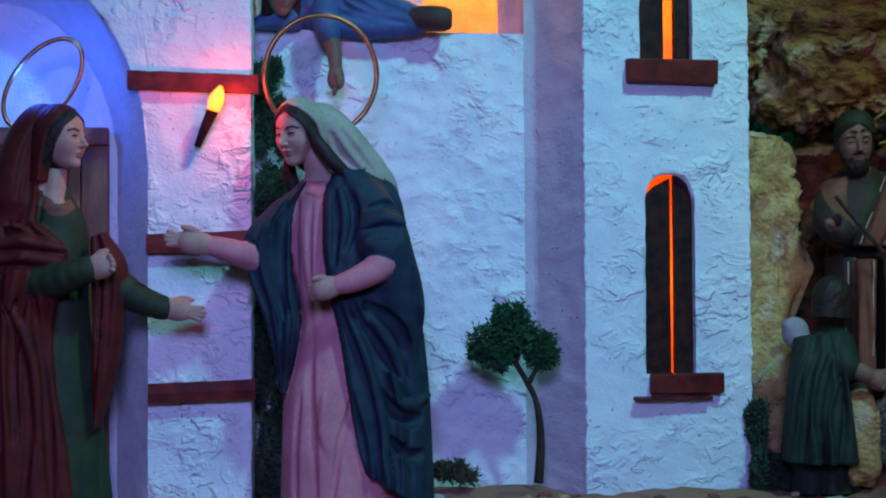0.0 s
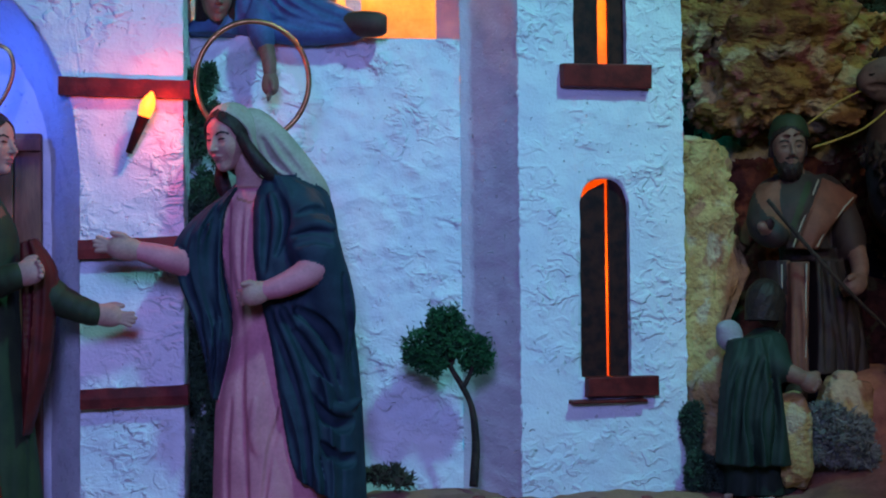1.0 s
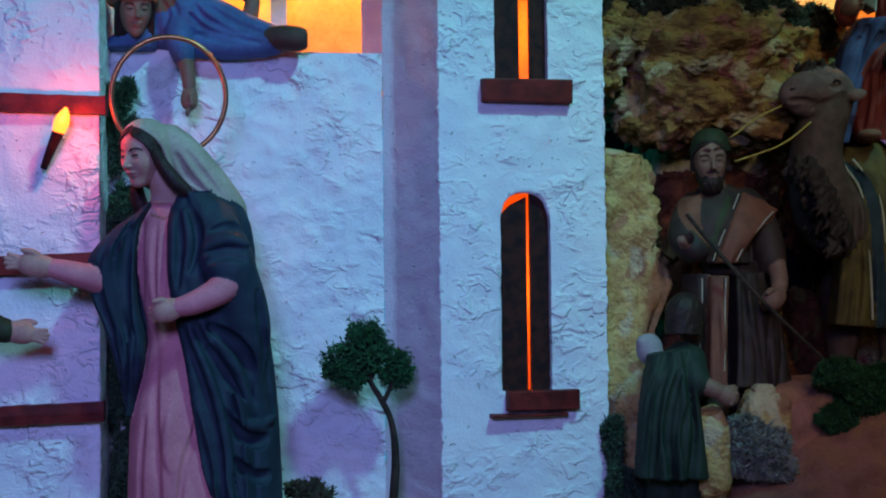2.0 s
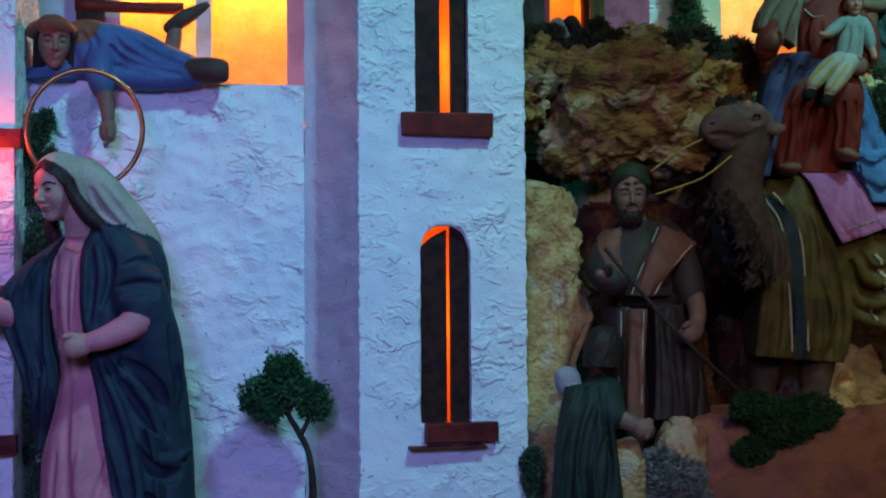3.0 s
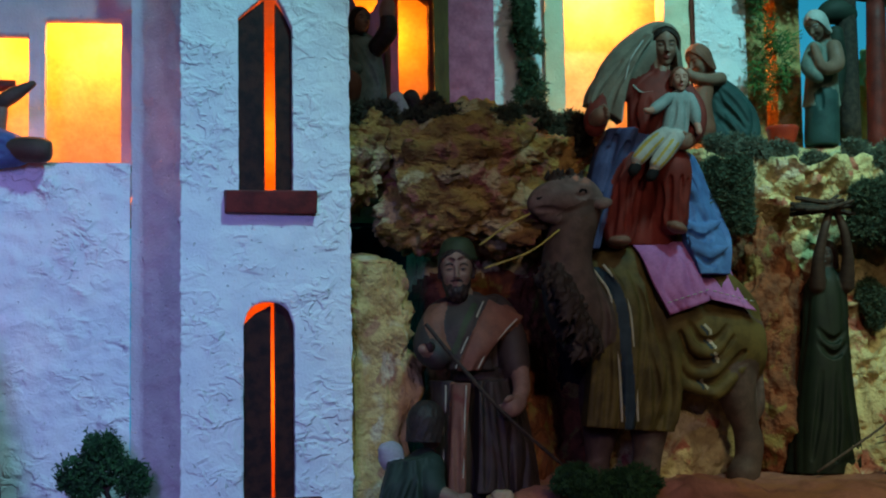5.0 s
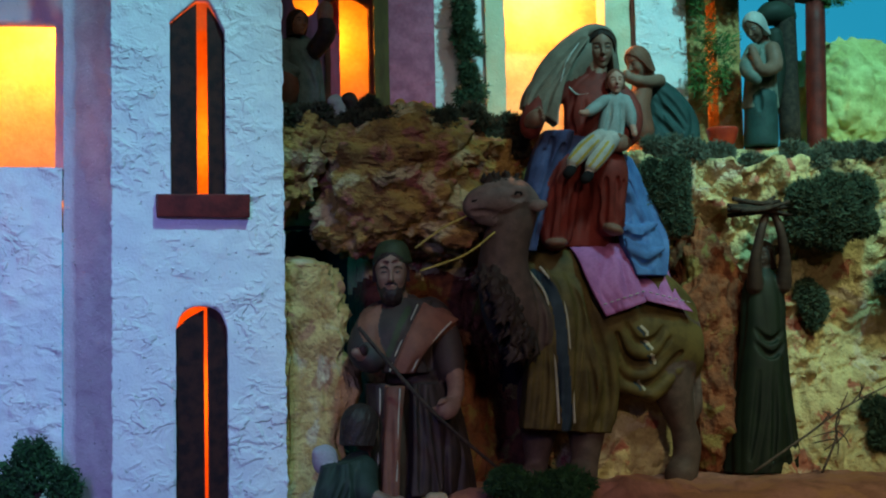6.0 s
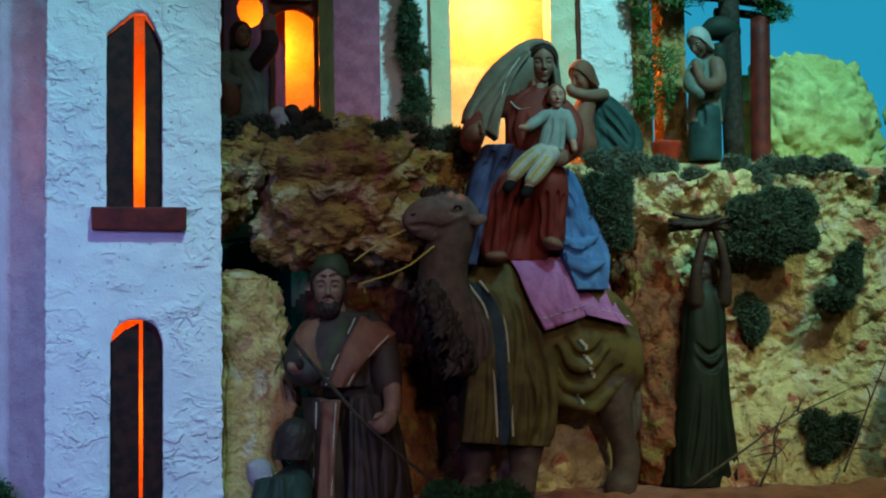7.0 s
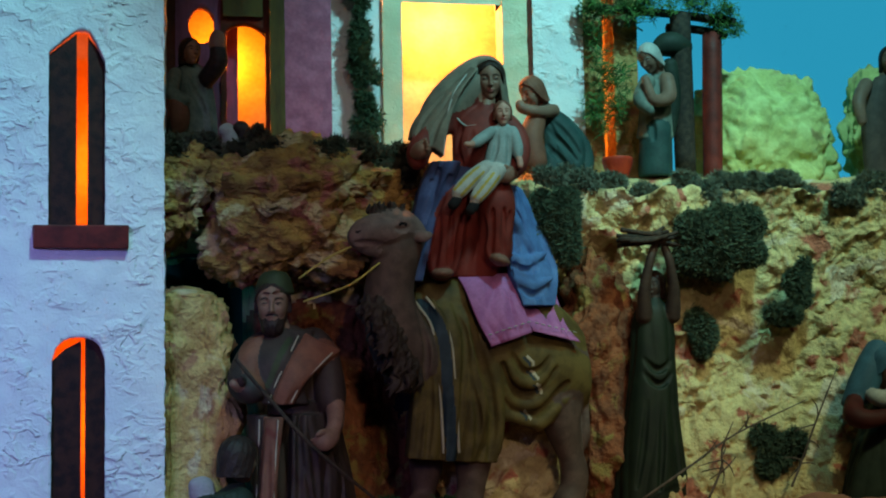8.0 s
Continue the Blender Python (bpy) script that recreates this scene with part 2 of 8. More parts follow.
class Figurine:
    """Blocks of clay that make one moulded figure."""

    def __init__(self, *mats):
        self.mats, self.blocks = list(mats), []

    def clay(self, lo, hi, step=0.00112):
        self.blocks.append(Clay(lo, hi, step))
        return self.blocks[-1]

    def hand(self, wrist, tip, r, mat, curl=0.0):
        """A hand with four fingers and a thumb."""
        a, b = Vector(wrist), Vector(tip)
        d = b - a
        pad = max(r * 2.6, d.length * 0.5)
        mid3 = (a + b) / 2
        lo, hi = [min(a[i], b[i]) - pad for i in range(3)], [max(a[i], b[i]) + pad for i in range(3)]
        c = self.clay(lo, hi, 0.0006)
        side = d.cross(Vector((0, 0, 1))).normalized()
        up = side.cross(d).normalized()
        mid = a + d * 0.5
        c.limb([a, a + d * 0.25, mid], [r * 0.62, r * 0.82, r * 0.84], mat, 0.75)
        for i in range(4):
            o = up * r * (0.60 - 0.42 * i)
            end = mid + d * (0.52 - 0.06 * abs(i - 1.3)) * (1 - 0.55 * curl) + o * 0.9 + side * r * 0.9 * curl
            c.limb([mid - d * 0.1 + o * 0.8, (mid + end) / 2 + o * 0.12 - side * r * 0.3 * curl, end], [r * 0.29, r * 0.26, r * 0.19], mat, 1.0, 0.0006)
        c.limb([a + d * 0.2 + up * r * 0.5, a + d * 0.42 + up * r * 0.98 - side * r * 0.3, a + d * 0.66 + up * r * 1.05 - side * r * 0.35], [r * 0.30, r * 0.27, r * 0.19], mat, 1.0, 0.001)

    def head(self, c, size, face, skin=0, hair=1, lip=None, covers=(), step=0.00058, beard=None):
        """A moulded head that looks to a heading (0: +x, 270: to the front) with a nod, both in degrees. covers: hair and veils, each a
        material, how far it stands off, its shift back, its lowest height, and the open half angle at heights from below upwards."""
        turn = pose(0, 0, 0, 0, 0, face[0]) @ pose(0, 0, 0, 0, face[1], 0)
        inv = np.array(turn.to_3x3().transposed())
        far = size * 1.75
        k = self.clay(np.array(c) - far, np.array(c) + far, step)
        cut, x, y, z = k.block(np.array(c) - far, np.array(c) + far, 0)
        X, Y, Z = ((inv[i, 0] * (x - c[0]) + inv[i, 1] * (y - c[1]) + inv[i, 2] * (z - c[2])) / size for i in range(3))

        def blob(px, py, pz, rx, ry, rz, both=False):
            yy = np.abs(Y) if both else Y
            return (np.sqrt(((X - px) / rx) ** 2 + ((yy - py) / ry) ** 2 + ((Z - pz) / rz) ** 2) - 1) * min(rx, ry, rz)

        def bar(p, q, r0, r1):
            p, q = np.array(p), np.array(q)
            e = q - p
            t = np.clip(((X - p[0]) * e[0] + (Y - p[1]) * e[1] + (Z - p[2]) * e[2]) / float(e @ e), 0, 1)
            return np.sqrt((X - p[0] - t * e[0]) ** 2 + (Y - p[1] - t * e[1]) ** 2 + (Z - p[2] - t * e[2]) ** 2) - (r0 + (r1 - r0) * t)

        def blend(a, b, s):
            h = np.clip(0.5 + 0.5 * (a - b) / s, 0, 1)
            return a * (1 - h) + b * h - s * h * (1 - h)

        def bite(a, b, s):
            return -blend(-a, b, s)

        d = blob(-0.06, 0, 0.22, 0.80, 0.64, 0.76)
        d = blend(d, blob(0.20, 0, -0.36, 0.52, 0.47, 0.62), 0.30)
        d = blend(d, blob(0.52, 0, -0.82, 0.15, 0.15, 0.13), 0.22)
        d = blend(d, blob(0.42, 0.30, -0.18, 0.22, 0.18, 0.24, True), 0.20)
        d = bite(d, blob(0.84, 0.27, 0.08, 0.20, 0.17, 0.12, True), 0.14)
        d = blend(d, blob(0.60, 0.26, 0.07, 0.10, 0.13, 0.085, True), 0.05)
        d = blend(d, bar((0.72, 0, 0.14), (0.92, 0, -0.20), 0.045, 0.085), 0.10)
        d = blend(d, blob(0.80, 0.07, -0.24, 0.07, 0.06, 0.05, True), 0.06)
        d = blend(d, blob(0.72, 0, -0.45, 0.10, 0.18, 0.050), 0.06)
        d = blend(d, blob(0.69, 0, -0.555, 0.10, 0.15, 0.055), 0.06)
        mat = np.full(d.shape, skin, np.uint8)
        dark = ((np.abs(Y) - 0.26) / 0.135) ** 2 + ((Z - 0.085 + 0.25 * (np.abs(Y) - 0.26) ** 2) / 0.034) ** 2 < 1
        brow = (np.abs(np.abs(Y) - 0.29) < 0.17) & (np.abs(Z - 0.29 + 2.2 * (np.abs(Y) - 0.27) ** 2) < 0.034)
        mat[(dark | brow) & (X > 0.35)] = hair
        if lip is not None:
            mat[((Y / 0.17) ** 2 + ((Z + 0.50) / 0.085) ** 2 < 1) & (X > 0.5)] = lip
        if beard is not None:
            g = blend(blob(0.36, 0, -0.82, 0.46, 0.48, 0.50), blob(0.10, 0.46, -0.35, 0.22, 0.14, 0.40, True), 0.15)
            g = g + 0.02 * np.sin(26 * Y + 3 * Z) * np.sin(9 * Z)
            g = np.maximum(g, 0.30 - np.abs(Z + 0.15) - 10.0 * (Z < -0.30))
            mat = np.where(g < d, beard, mat).astype(np.uint8)
            d = blend(d, g, 0.06)
            mat[(np.abs(Y) < 0.24) & (np.abs(Z + 0.36 + 0.8 * Y * Y) < 0.05) & (X > 0.5)] = beard
        k.d[cut] = (d * size).astype(np.float32)
        k.m[cut] = mat
        for m, off, back, low, gap in covers:
            q = np.sqrt(((X + back) / (0.84 * off)) ** 2 + (Y / (0.72 * off)) ** 2 + np.where(Z > 0, (Z - 0.10) / (0.92 * off), 0) ** 2)
            q = np.where(Z > 0.10, np.sqrt(((X + back) / (0.84 * off)) ** 2 + (Y / (0.72 * off)) ** 2 + ((Z - 0.10) / (0.90 * off)) ** 2), q)
            g = (q - 1) * 0.72
            ang = np.degrees(np.arctan2(np.abs(Y), X + back))
            need = np.interp(Z.ravel() if Z.ndim == 1 else Z, [h[0] for h in gap], [h[1] for h in gap])
            g = np.maximum(g, np.radians(np.clip(need - ang, -20, 180)) * np.maximum(q, 0.3) * 0.7)
            g = np.maximum(g, low - Z)
            g = g + 0.006 * np.sin(16 * ang / 57 + 7 * Z)
            k.join(cut, (g * size).astype(np.float32), m, 0.0006)
        return k

    def finish(self, name, label, category="figurine", group="", extra=None):
        pts, quads, mats, n = [], [], [], 0
        for c in self.blocks:
            p, q, m = c.skin()
            pts.append(p)
            quads.append(q + n)
            mats.append(m)
            n += len(p)
        pts, quads, mats = np.concatenate(pts), np.concatenate(quads), np.concatenate(mats)
        data = bpy.data.meshes.new(name)
        data.from_pydata(pts.tolist(), [], quads.tolist())
        data.polygons.foreach_set("material_index", mats.astype(np.int32))
        data.polygons.foreach_set("use_smooth", np.ones(len(quads), bool))
        for m in self.mats:
            data.materials.append(m)
        if extra:
            bm = bmesh.new()
            bm.from_mesh(data)
            extra(bm)
            bm.to_mesh(data)
            bm.free()
        data.update()
        return tagged(new(name, data), label, category, group)


# ---- materials ----
def surface(name, a, b, scale=60.0, rough=0.7, bump=0.3, grain=400.0, relief=0.002, metal=0.0, c=None, spots=30.0, edge=(0.45, 0.62), fine_relief=1.0, stretch=None, crust=0.0, gloss=0.22, d=None):
    """A worn surface: two tones mixed at a broad scale, optional third and fourth tones in patches, and two scales of relief."""
    m = bpy.data.materials.new(name)
    m.use_nodes = True
    n, link = m.node_tree.nodes, m.node_tree.links.new
    bsdf = n["Principled BSDF"]
    where = n.new("ShaderNodeNewGeometry").outputs["Position"]
    if stretch:
        by = n.new("ShaderNodeVectorMath")
        by.operation = "MULTIPLY"
        link(where, by.inputs[0])
        by.inputs[1].default_value = stretch
        where = by.outputs[0]

    def wave(size, detail=4.0, distort=0.0):
        t = n.new("ShaderNodeTexNoise")
        t.inputs["Scale"].default_value, t.inputs["Detail"].default_value, t.inputs["Distortion"].default_value = size, detail, distort
        link(where, t.inputs["Vector"])
        return t.outputs["Fac"]

    def mix(f, p, q):
        x = n.new("ShaderNodeMix")
        x.data_type = "RGBA"
        link(f, x.inputs["Factor"])
        for value, slot in ((p, x.inputs[6]), (q, x.inputs[7])):
            if isinstance(value, tuple):
                slot.default_value = (*value, 1)
            else:
                link(value, slot)
        return x.outputs[2]

    def band(f, lo, hi):
        r = n.new("ShaderNodeMapRange")
        r.interpolation_type = "SMOOTHSTEP"
        r.inputs["From Min"].default_value, r.inputs["From Max"].default_value = lo, hi
        link(f, r.inputs["Value"])
        return r.outputs["Result"]

    broad = wave(scale, 5.0)
    color = mix(band(broad, 0.35, 0.65), a, b)
    if c:
        color = mix(band(wave(spots, 4.0, 0.6), *edge), color, c)
    if d:
        color = mix(band(wave(spots * 0.63, 5.0, 0.9), 0.55, 0.64), color, d)
    fine = wave(grain, 3.0)
    tone = n.new("ShaderNodeMix")
    tone.data_type, tone.blend_type = "RGBA", "OVERLAY"
    tone.inputs["Factor"].default_value = 0.25
    link(color, tone.inputs[6])
    link(fine, tone.inputs[7])
    link(tone.outputs[2], bsdf.inputs["Base Color"])
    r = n.new("ShaderNodeMapRange")
    r.inputs["To Min"].default_value, r.inputs["To Max"].default_value = max(0.05, rough - 0.12), min(1.0, rough + 0.12)
    link(fine, r.inputs["Value"])
    link(r.outputs["Result"], bsdf.inputs["Roughness"])
    bsdf.inputs["Metallic"].default_value = metal
    bsdf.inputs["Specular IOR Level"].default_value = gloss
    add = n.new("ShaderNodeMath")
    add.operation = "MULTIPLY_ADD"
    link(fine, add.inputs[0])
    add.inputs[1].default_value = 0.5 * fine_relief
    if crust:
        up = n.new("ShaderNodeMath")
        up.operation = "MULTIPLY_ADD"
        link(band(wave(scale * 2.4, 5.0, 0.3), 0.47, 0.76), up.inputs[0])
        up.inputs[1].default_value = crust
        soft = n.new("ShaderNodeMath")
        soft.operation = "MULTIPLY"
        link(wave(scale * 0.6, 5.0), soft.inputs[0])
        soft.inputs[1].default_value = 0.6
        link(soft.outputs[0], up.inputs[2])
        link(up.outputs[0], add.inputs[2])
    else:
        link(broad, add.inputs[2])
    bp = n.new("ShaderNodeBump")
    bp.inputs["Strength"].default_value, bp.inputs["Distance"].default_value = bump, relief
    link(add.outputs[0], bp.inputs["Height"])
    link(bp.outputs["Normal"], bsdf.inputs["Normal"])
    return m


def glowing(name, color, strength, base=None):
    m = bpy.data.materials.new(name)
    m.use_nodes = True
    bsdf = m.node_tree.nodes["Principled BSDF"]
    bsdf.inputs["Base Color"].default_value = (*(base or color), 1)
    bsdf.inputs["Emission Color"].default_value = (*color, 1)
    bsdf.inputs["Emission Strength"].default_value = strength
    return m


def plaster(name, a, b, trowel=0.5, pits=0.5, swell=0.6, relief=0.0036):
    """Hand-laid painted plaster: soft swellings, short trowel ridges in patches, small pits, and faint stains."""
    m = bpy.data.materials.new(name)
    m.use_nodes = True
    n, link = m.node_tree.nodes, m.node_tree.links.new
    bsdf = n["Principled BSDF"]
    where = n.new("ShaderNodeNewGeometry").outputs["Position"]

    def wave(size, detail, squash=(1.0, 1.0, 1.0), distort=0.0):
        by = n.new("ShaderNodeVectorMath")
        by.operation = "MULTIPLY"
        link(where, by.inputs[0])
        by.inputs[1].default_value = squash
        t = n.new("ShaderNodeTexNoise")
        t.inputs["Scale"].default_value, t.inputs["Detail"].default_value, t.inputs["Distortion"].default_value = size, detail, distort
        link(by.outputs[0], t.inputs["Vector"])
        return t.outputs["Fac"]

    def ramp(f, lo, hi, to=1.0):
        q = n.new("ShaderNodeMapRange")
        q.interpolation_type = "SMOOTHSTEP"
        q.inputs["From Min"].default_value, q.inputs["From Max"].default_value, q.inputs["To Max"].default_value = lo, hi, to
        link(f, q.inputs["Value"])
        return q.outputs["Result"]

    def calc(kind, p, q):
        x = n.new("ShaderNodeMath")
        x.operation = kind
        for value, slot in ((p, x.inputs[0]), (q, x.inputs[1])):
            if isinstance(value, float):
                slot.default_value = value
            else:
                link(value, slot)
        return x.outputs[0]

    def mix(f, p, q):
        x = n.new("ShaderNodeMix")
        x.data_type = "RGBA"
        link(f, x.inputs["Factor"])
        for value, slot in ((p, x.inputs[6]), (q, x.inputs[7])):
            if isinstance(value, tuple):
                slot.default_value = (*value, 1)
            else:
                link(value, slot)
        return x.outputs[2]

    patch = ramp(wave(17, 3.0), 0.36, 0.66)
    dash = wave(46, 4.0, (0.85, 0.85, 1.15), 0.8)
    ridge = calc("MULTIPLY", ramp(dash, 0.44, 0.70), patch)
    step = ramp(wave(90, 3.0, (0.9, 0.9, 1.1), 0.6), 0.50, 0.62)
    pit = ramp(wave(230, 2.0), 0.68, 0.75)
    height = calc("ADD", calc("MULTIPLY", wave(30, 3.0), swell), calc("MULTIPLY", ridge, 0.55 * trowel))
    height = calc("ADD", height, calc("MULTIPLY", calc("MULTIPLY", step, patch), 0.34 * trowel))
    height = calc("SUBTRACT", height, calc("MULTIPLY", pit, 0.40 * pits))
    height = calc("ADD", height, calc("MULTIPLY", wave(420, 3.0), 0.16))
    tone = mix(ramp(wave(26, 5.0), 0.38, 0.64), a, b)
    # pits are tinted grey too, so their shade is put into the colour
    tone = mix(calc("MULTIPLY", pit, 0.08 * pits), tone, (0.30, 0.29, 0.30))
    link(tone, bsdf.inputs["Base Color"])
    link(ramp(wave(120, 3.0), 0.2, 0.8, 0.9), bsdf.inputs["Roughness"])
    bsdf.inputs["Specular IOR Level"].default_value = 0.15
    bp = n.new("ShaderNodeBump")
    bp.inputs["Strength"].default_value, bp.inputs["Distance"].default_value = 1.0, relief
    link(height, bp.inputs["Height"])
    link(bp.outputs["Normal"], bsdf.inputs["Normal"])
    return m


STUCCO = plaster("white_stucco", (0.82, 0.82, 0.80), (0.75, 0.76, 0.77), 0.95, 1.0, 0.60)
STUCCO_ROUGH = plaster("trowelled_white_stucco", (0.82, 0.82, 0.80), (0.73, 0.75, 0.77), 1.3, 0.7, 0.8)
STUCCO_SMOOTH = plaster("brushed_white_plaster", (0.74, 0.72, 0.74), (0.66, 0.64, 0.67), 0.12, 0.35, 0.4)
# shade on the slanting and balcony walls is put into this mauve-grey
STUCCO_SHADED = plaster("shade_tinted_mauve_plaster", (0.62, 0.52, 0.56), (0.54, 0.45, 0.49), 0.15, 0.9, 0.5)
JAMB = plaster("pale_yellow_plaster", (0.70, 0.67, 0.46), (0.60, 0.57, 0.38), 0.3, 0.5, 0.5)
BEAM = surface("dark_red_painted_wood", (0.17, 0.018, 0.013), (0.085, 0.010, 0.008), 70, 0.55, 0.5, 500, 0.001)
SHUTTER = surface("dark_brown_stained_wood", (0.050, 0.013, 0.007), (0.016, 0.005, 0.004), 110, 0.65, 0.6, 600, 0.001)
# the cave's unlit depth put in as black; also paints eyes and shoes
DARK = surface("black_cave_shade_and_detail_paint", (0.012, 0.010, 0.010), (0.006, 0.006, 0.008), 30, 0.9)
ROCK = surface("ochre_cork_rock", (0.60, 0.50, 0.24), (0.48, 0.37, 0.18), 55, 0.85, 1.0, 240, 0.007, c=(0.40, 0.13, 0.08), spots=34, edge=(0.57, 0.66), d=(0.60, 0.50, 0.35))
ROCK_CAVE = surface("brown_ochre_cork_rock", (0.40, 0.23, 0.06), (0.20, 0.095, 0.034), 60, 0.85, 1.0, 240, 0.008, c=(0.36, 0.12, 0.085), spots=36, edge=(0.56, 0.65), stretch=(0.8, 0.8, 1.25), d=(0.50, 0.37, 0.19))
ROCK_PALE = surface("pale_sand_rock", (0.54, 0.36, 0.14), (0.40, 0.23, 0.08), 60, 0.9, 1.0, 260, 0.006, c=(0.34, 0.15, 0.08), spots=34, edge=(0.58, 0.68), d=(0.52, 0.40, 0.24))
HILL = surface("pale_yellow_green_rock", (0.66, 0.66, 0.26), (0.50, 0.48, 0.16), 50, 0.9, 0.8, 300, 0.003, c=(0.40, 0.30, 0.12), spots=30, edge=(0.58, 0.72))
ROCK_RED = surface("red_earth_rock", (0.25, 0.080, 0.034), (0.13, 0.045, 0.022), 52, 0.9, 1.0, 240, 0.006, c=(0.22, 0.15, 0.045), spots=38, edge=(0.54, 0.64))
EARTH = surface("red_ochre_earth", (0.36, 0.155, 0.115), (0.25, 0.105, 0.075), 50, 0.95, 0.8, 300, 0.002, c=(0.36, 0.16, 0.09), spots=30)
HALL = surface("dark_hall_paint", (0.14, 0.14, 0.15), (0.11, 0.11, 0.12), 3, 0.9, 0.1, 60)
MOSS = surface("dark_green_moss", (0.060, 0.088, 0.052), (0.032, 0.054, 0.034), 120, 0.9, 0.2, 700)
MOSS_GREY = surface("grey_lichen", (0.30, 0.29, 0.25), (0.17, 0.17, 0.15), 120, 0.9, 0.2, 700)
MOSS_BROWN = surface("olive_brown_moss", (0.075, 0.060, 0.035), (0.045, 0.045, 0.028), 120, 0.9, 0.2, 700)
MOSS_EDGE = surface("grey_green_moss", (0.130, 0.145, 0.105), (0.066, 0.086, 0.060), 120, 0.9, 0.2, 700)
LEAF = surface("green_ivy_leaf", (0.075, 0.20, 0.045), (0.045, 0.13, 0.04), 150, 0.6, 0.2, 700)
BARK = surface("dark_bark", (0.06, 0.04, 0.028), (0.03, 0.022, 0.018), 200, 0.85, 0.7, 600)
SKIN = surface("painted_flesh", (0.48, 0.265, 0.20), (0.42, 0.22, 0.165), 90, 0.5, 0.08, 500)
SKIN_DARK = surface("painted_tanned_flesh", (0.24, 0.13, 0.09), (0.19, 0.10, 0.07), 90, 0.5, 0.08, 500)
HAIR = surface("dark_brown_painted_hair", (0.035, 0.020, 0.015), (0.02, 0.012, 0.01), 200, 0.5, 0.6, 700)
PINK = surface("rose_pink_painted_robe", (0.60, 0.22, 0.24), (0.50, 0.17, 0.20), 50, 0.64, 0.1, 400)
NAVY = surface("navy_painted_cloak", (0.022, 0.040, 0.055), (0.014, 0.026, 0.038), 60, 0.64, 0.1, 400)
CREAM = surface("cream_painted_veil", (0.42, 0.37, 0.28), (0.34, 0.30, 0.22), 60, 0.64, 0.1, 400)
RED = surface("brick_red_painted_mantle", (0.115, 0.012, 0.009), (0.070, 0.009, 0.007), 60, 0.64, 0.1, 400)
OLIVE = surface("dark_olive_painted_cloth", (0.035, 0.045, 0.018), (0.025, 0.033, 0.015), 60, 0.64, 0.1, 400)
GREEN = surface("dark_green_painted_cloth", (0.024, 0.036, 0.025), (0.016, 0.025, 0.018), 60, 0.64, 0.1, 400)
BROWN = surface("brown_painted_cloth", (0.085, 0.050, 0.035), (0.060, 0.036, 0.026), 60, 0.64, 0.1, 400)
RUST = surface("rust_painted_cloth", (0.20, 0.075, 0.045), (0.15, 0.055, 0.035), 60, 0.64, 0.1, 400)
MAROON = surface("maroon_painted_cloth", (0.20, 0.030, 0.022), (0.14, 0.022, 0.017), 60, 0.64, 0.1, 400)
BLUE = surface("mid_blue_painted_cloth", (0.07, 0.18, 0.40), (0.05, 0.12, 0.29), 60, 0.64, 0.1, 400)
MAUVE = surface("mauve_pink_painted_cloth", (0.44, 0.15, 0.36), (0.35, 0.11, 0.29), 60, 0.64, 0.1, 400)
WHITE_CLOTH = surface("off_white_painted_cloth", (0.42, 0.42, 0.38), (0.34, 0.34, 0.31), 60, 0.64, 0.1, 400)
YELLOW_CLOTH = surface("mustard_painted_stripe", (0.45, 0.32, 0.06), (0.38, 0.26, 0.05), 60, 0.64, 0.1, 400)
CAMEL_HIDE = surface("brown_painted_camel_hide", (0.105, 0.068, 0.054), (0.070, 0.045, 0.036), 80, 0.64, 0.3, 500)
BLANKET = surface("olive_brown_painted_blanket", (0.115, 0.080, 0.024), (0.065, 0.044, 0.014), 60, 0.64, 0.1, 400)
BRONZE = surface("aged_brass_wire", (0.42, 0.22, 0.09), (0.30, 0.14, 0.06), 120, 0.35, 0.1, 500, metal=0.9)
CORD = surface("yellow_gold_cord", (0.50, 0.42, 0.10), (0.42, 0.34, 0.08), 200, 0.5, 0.4, 900)
TEAL = surface("teal_painted_cloth", (0.020, 0.065, 0.060), (0.014, 0.046, 0.044), 60, 0.64, 0.1, 400)
RED_POST = surface("red_painted_post", (0.22, 0.028, 0.020), (0.14, 0.02, 0.016), 80, 0.55, 0.4, 500)
WALL_MAUVE = surface("dusky_mauve_plaster", (0.30, 0.10, 0.20), (0.22, 0.07, 0.13), 60, 0.8, 0.4, 260, stretch=(1.0, 1.0, 0.3))
WALL_RUST = surface("dark_rust_plaster", (0.16, 0.035, 0.022), (0.10, 0.025, 0.018), 60, 0.8, 0.4, 260)
WALL_OLIVE = surface("olive_brown_painted_wood", (0.13, 0.09, 0.025), (0.09, 0.055, 0.02), 70, 0.7, 0.4, 400, stretch=(1.0, 1.0, 0.25))
LILAC = surface("lilac_plaster", (0.52, 0.15, 0.24), (0.38, 0.10, 0.17), 60, 0.8, 0.4, 260)
WARM_WALL = surface("ochre_room_plaster", (0.70, 0.52, 0.22), (0.62, 0.42, 0.16), 40, 0.8, 0.4, 200)
DOOR_WOOD = surface("brown_door_wood", (0.30, 0.11, 0.06), (0.18, 0.065, 0.04), 90, 0.6, 0.6, 500, 0.001, stretch=(1.0, 1.0, 0.2))
CABLE = surface("dark_blue_plastic_sheath", (0.02, 0.03, 0.09), (0.015, 0.02, 0.07), 80, 0.3, 0.05, 400, gloss=0.6)
VEIL_TEAL = surface("dull_teal_painted_veil", (0.045, 0.13, 0.18), (0.03, 0.09, 0.13), 60, 0.64, 0.1, 400)
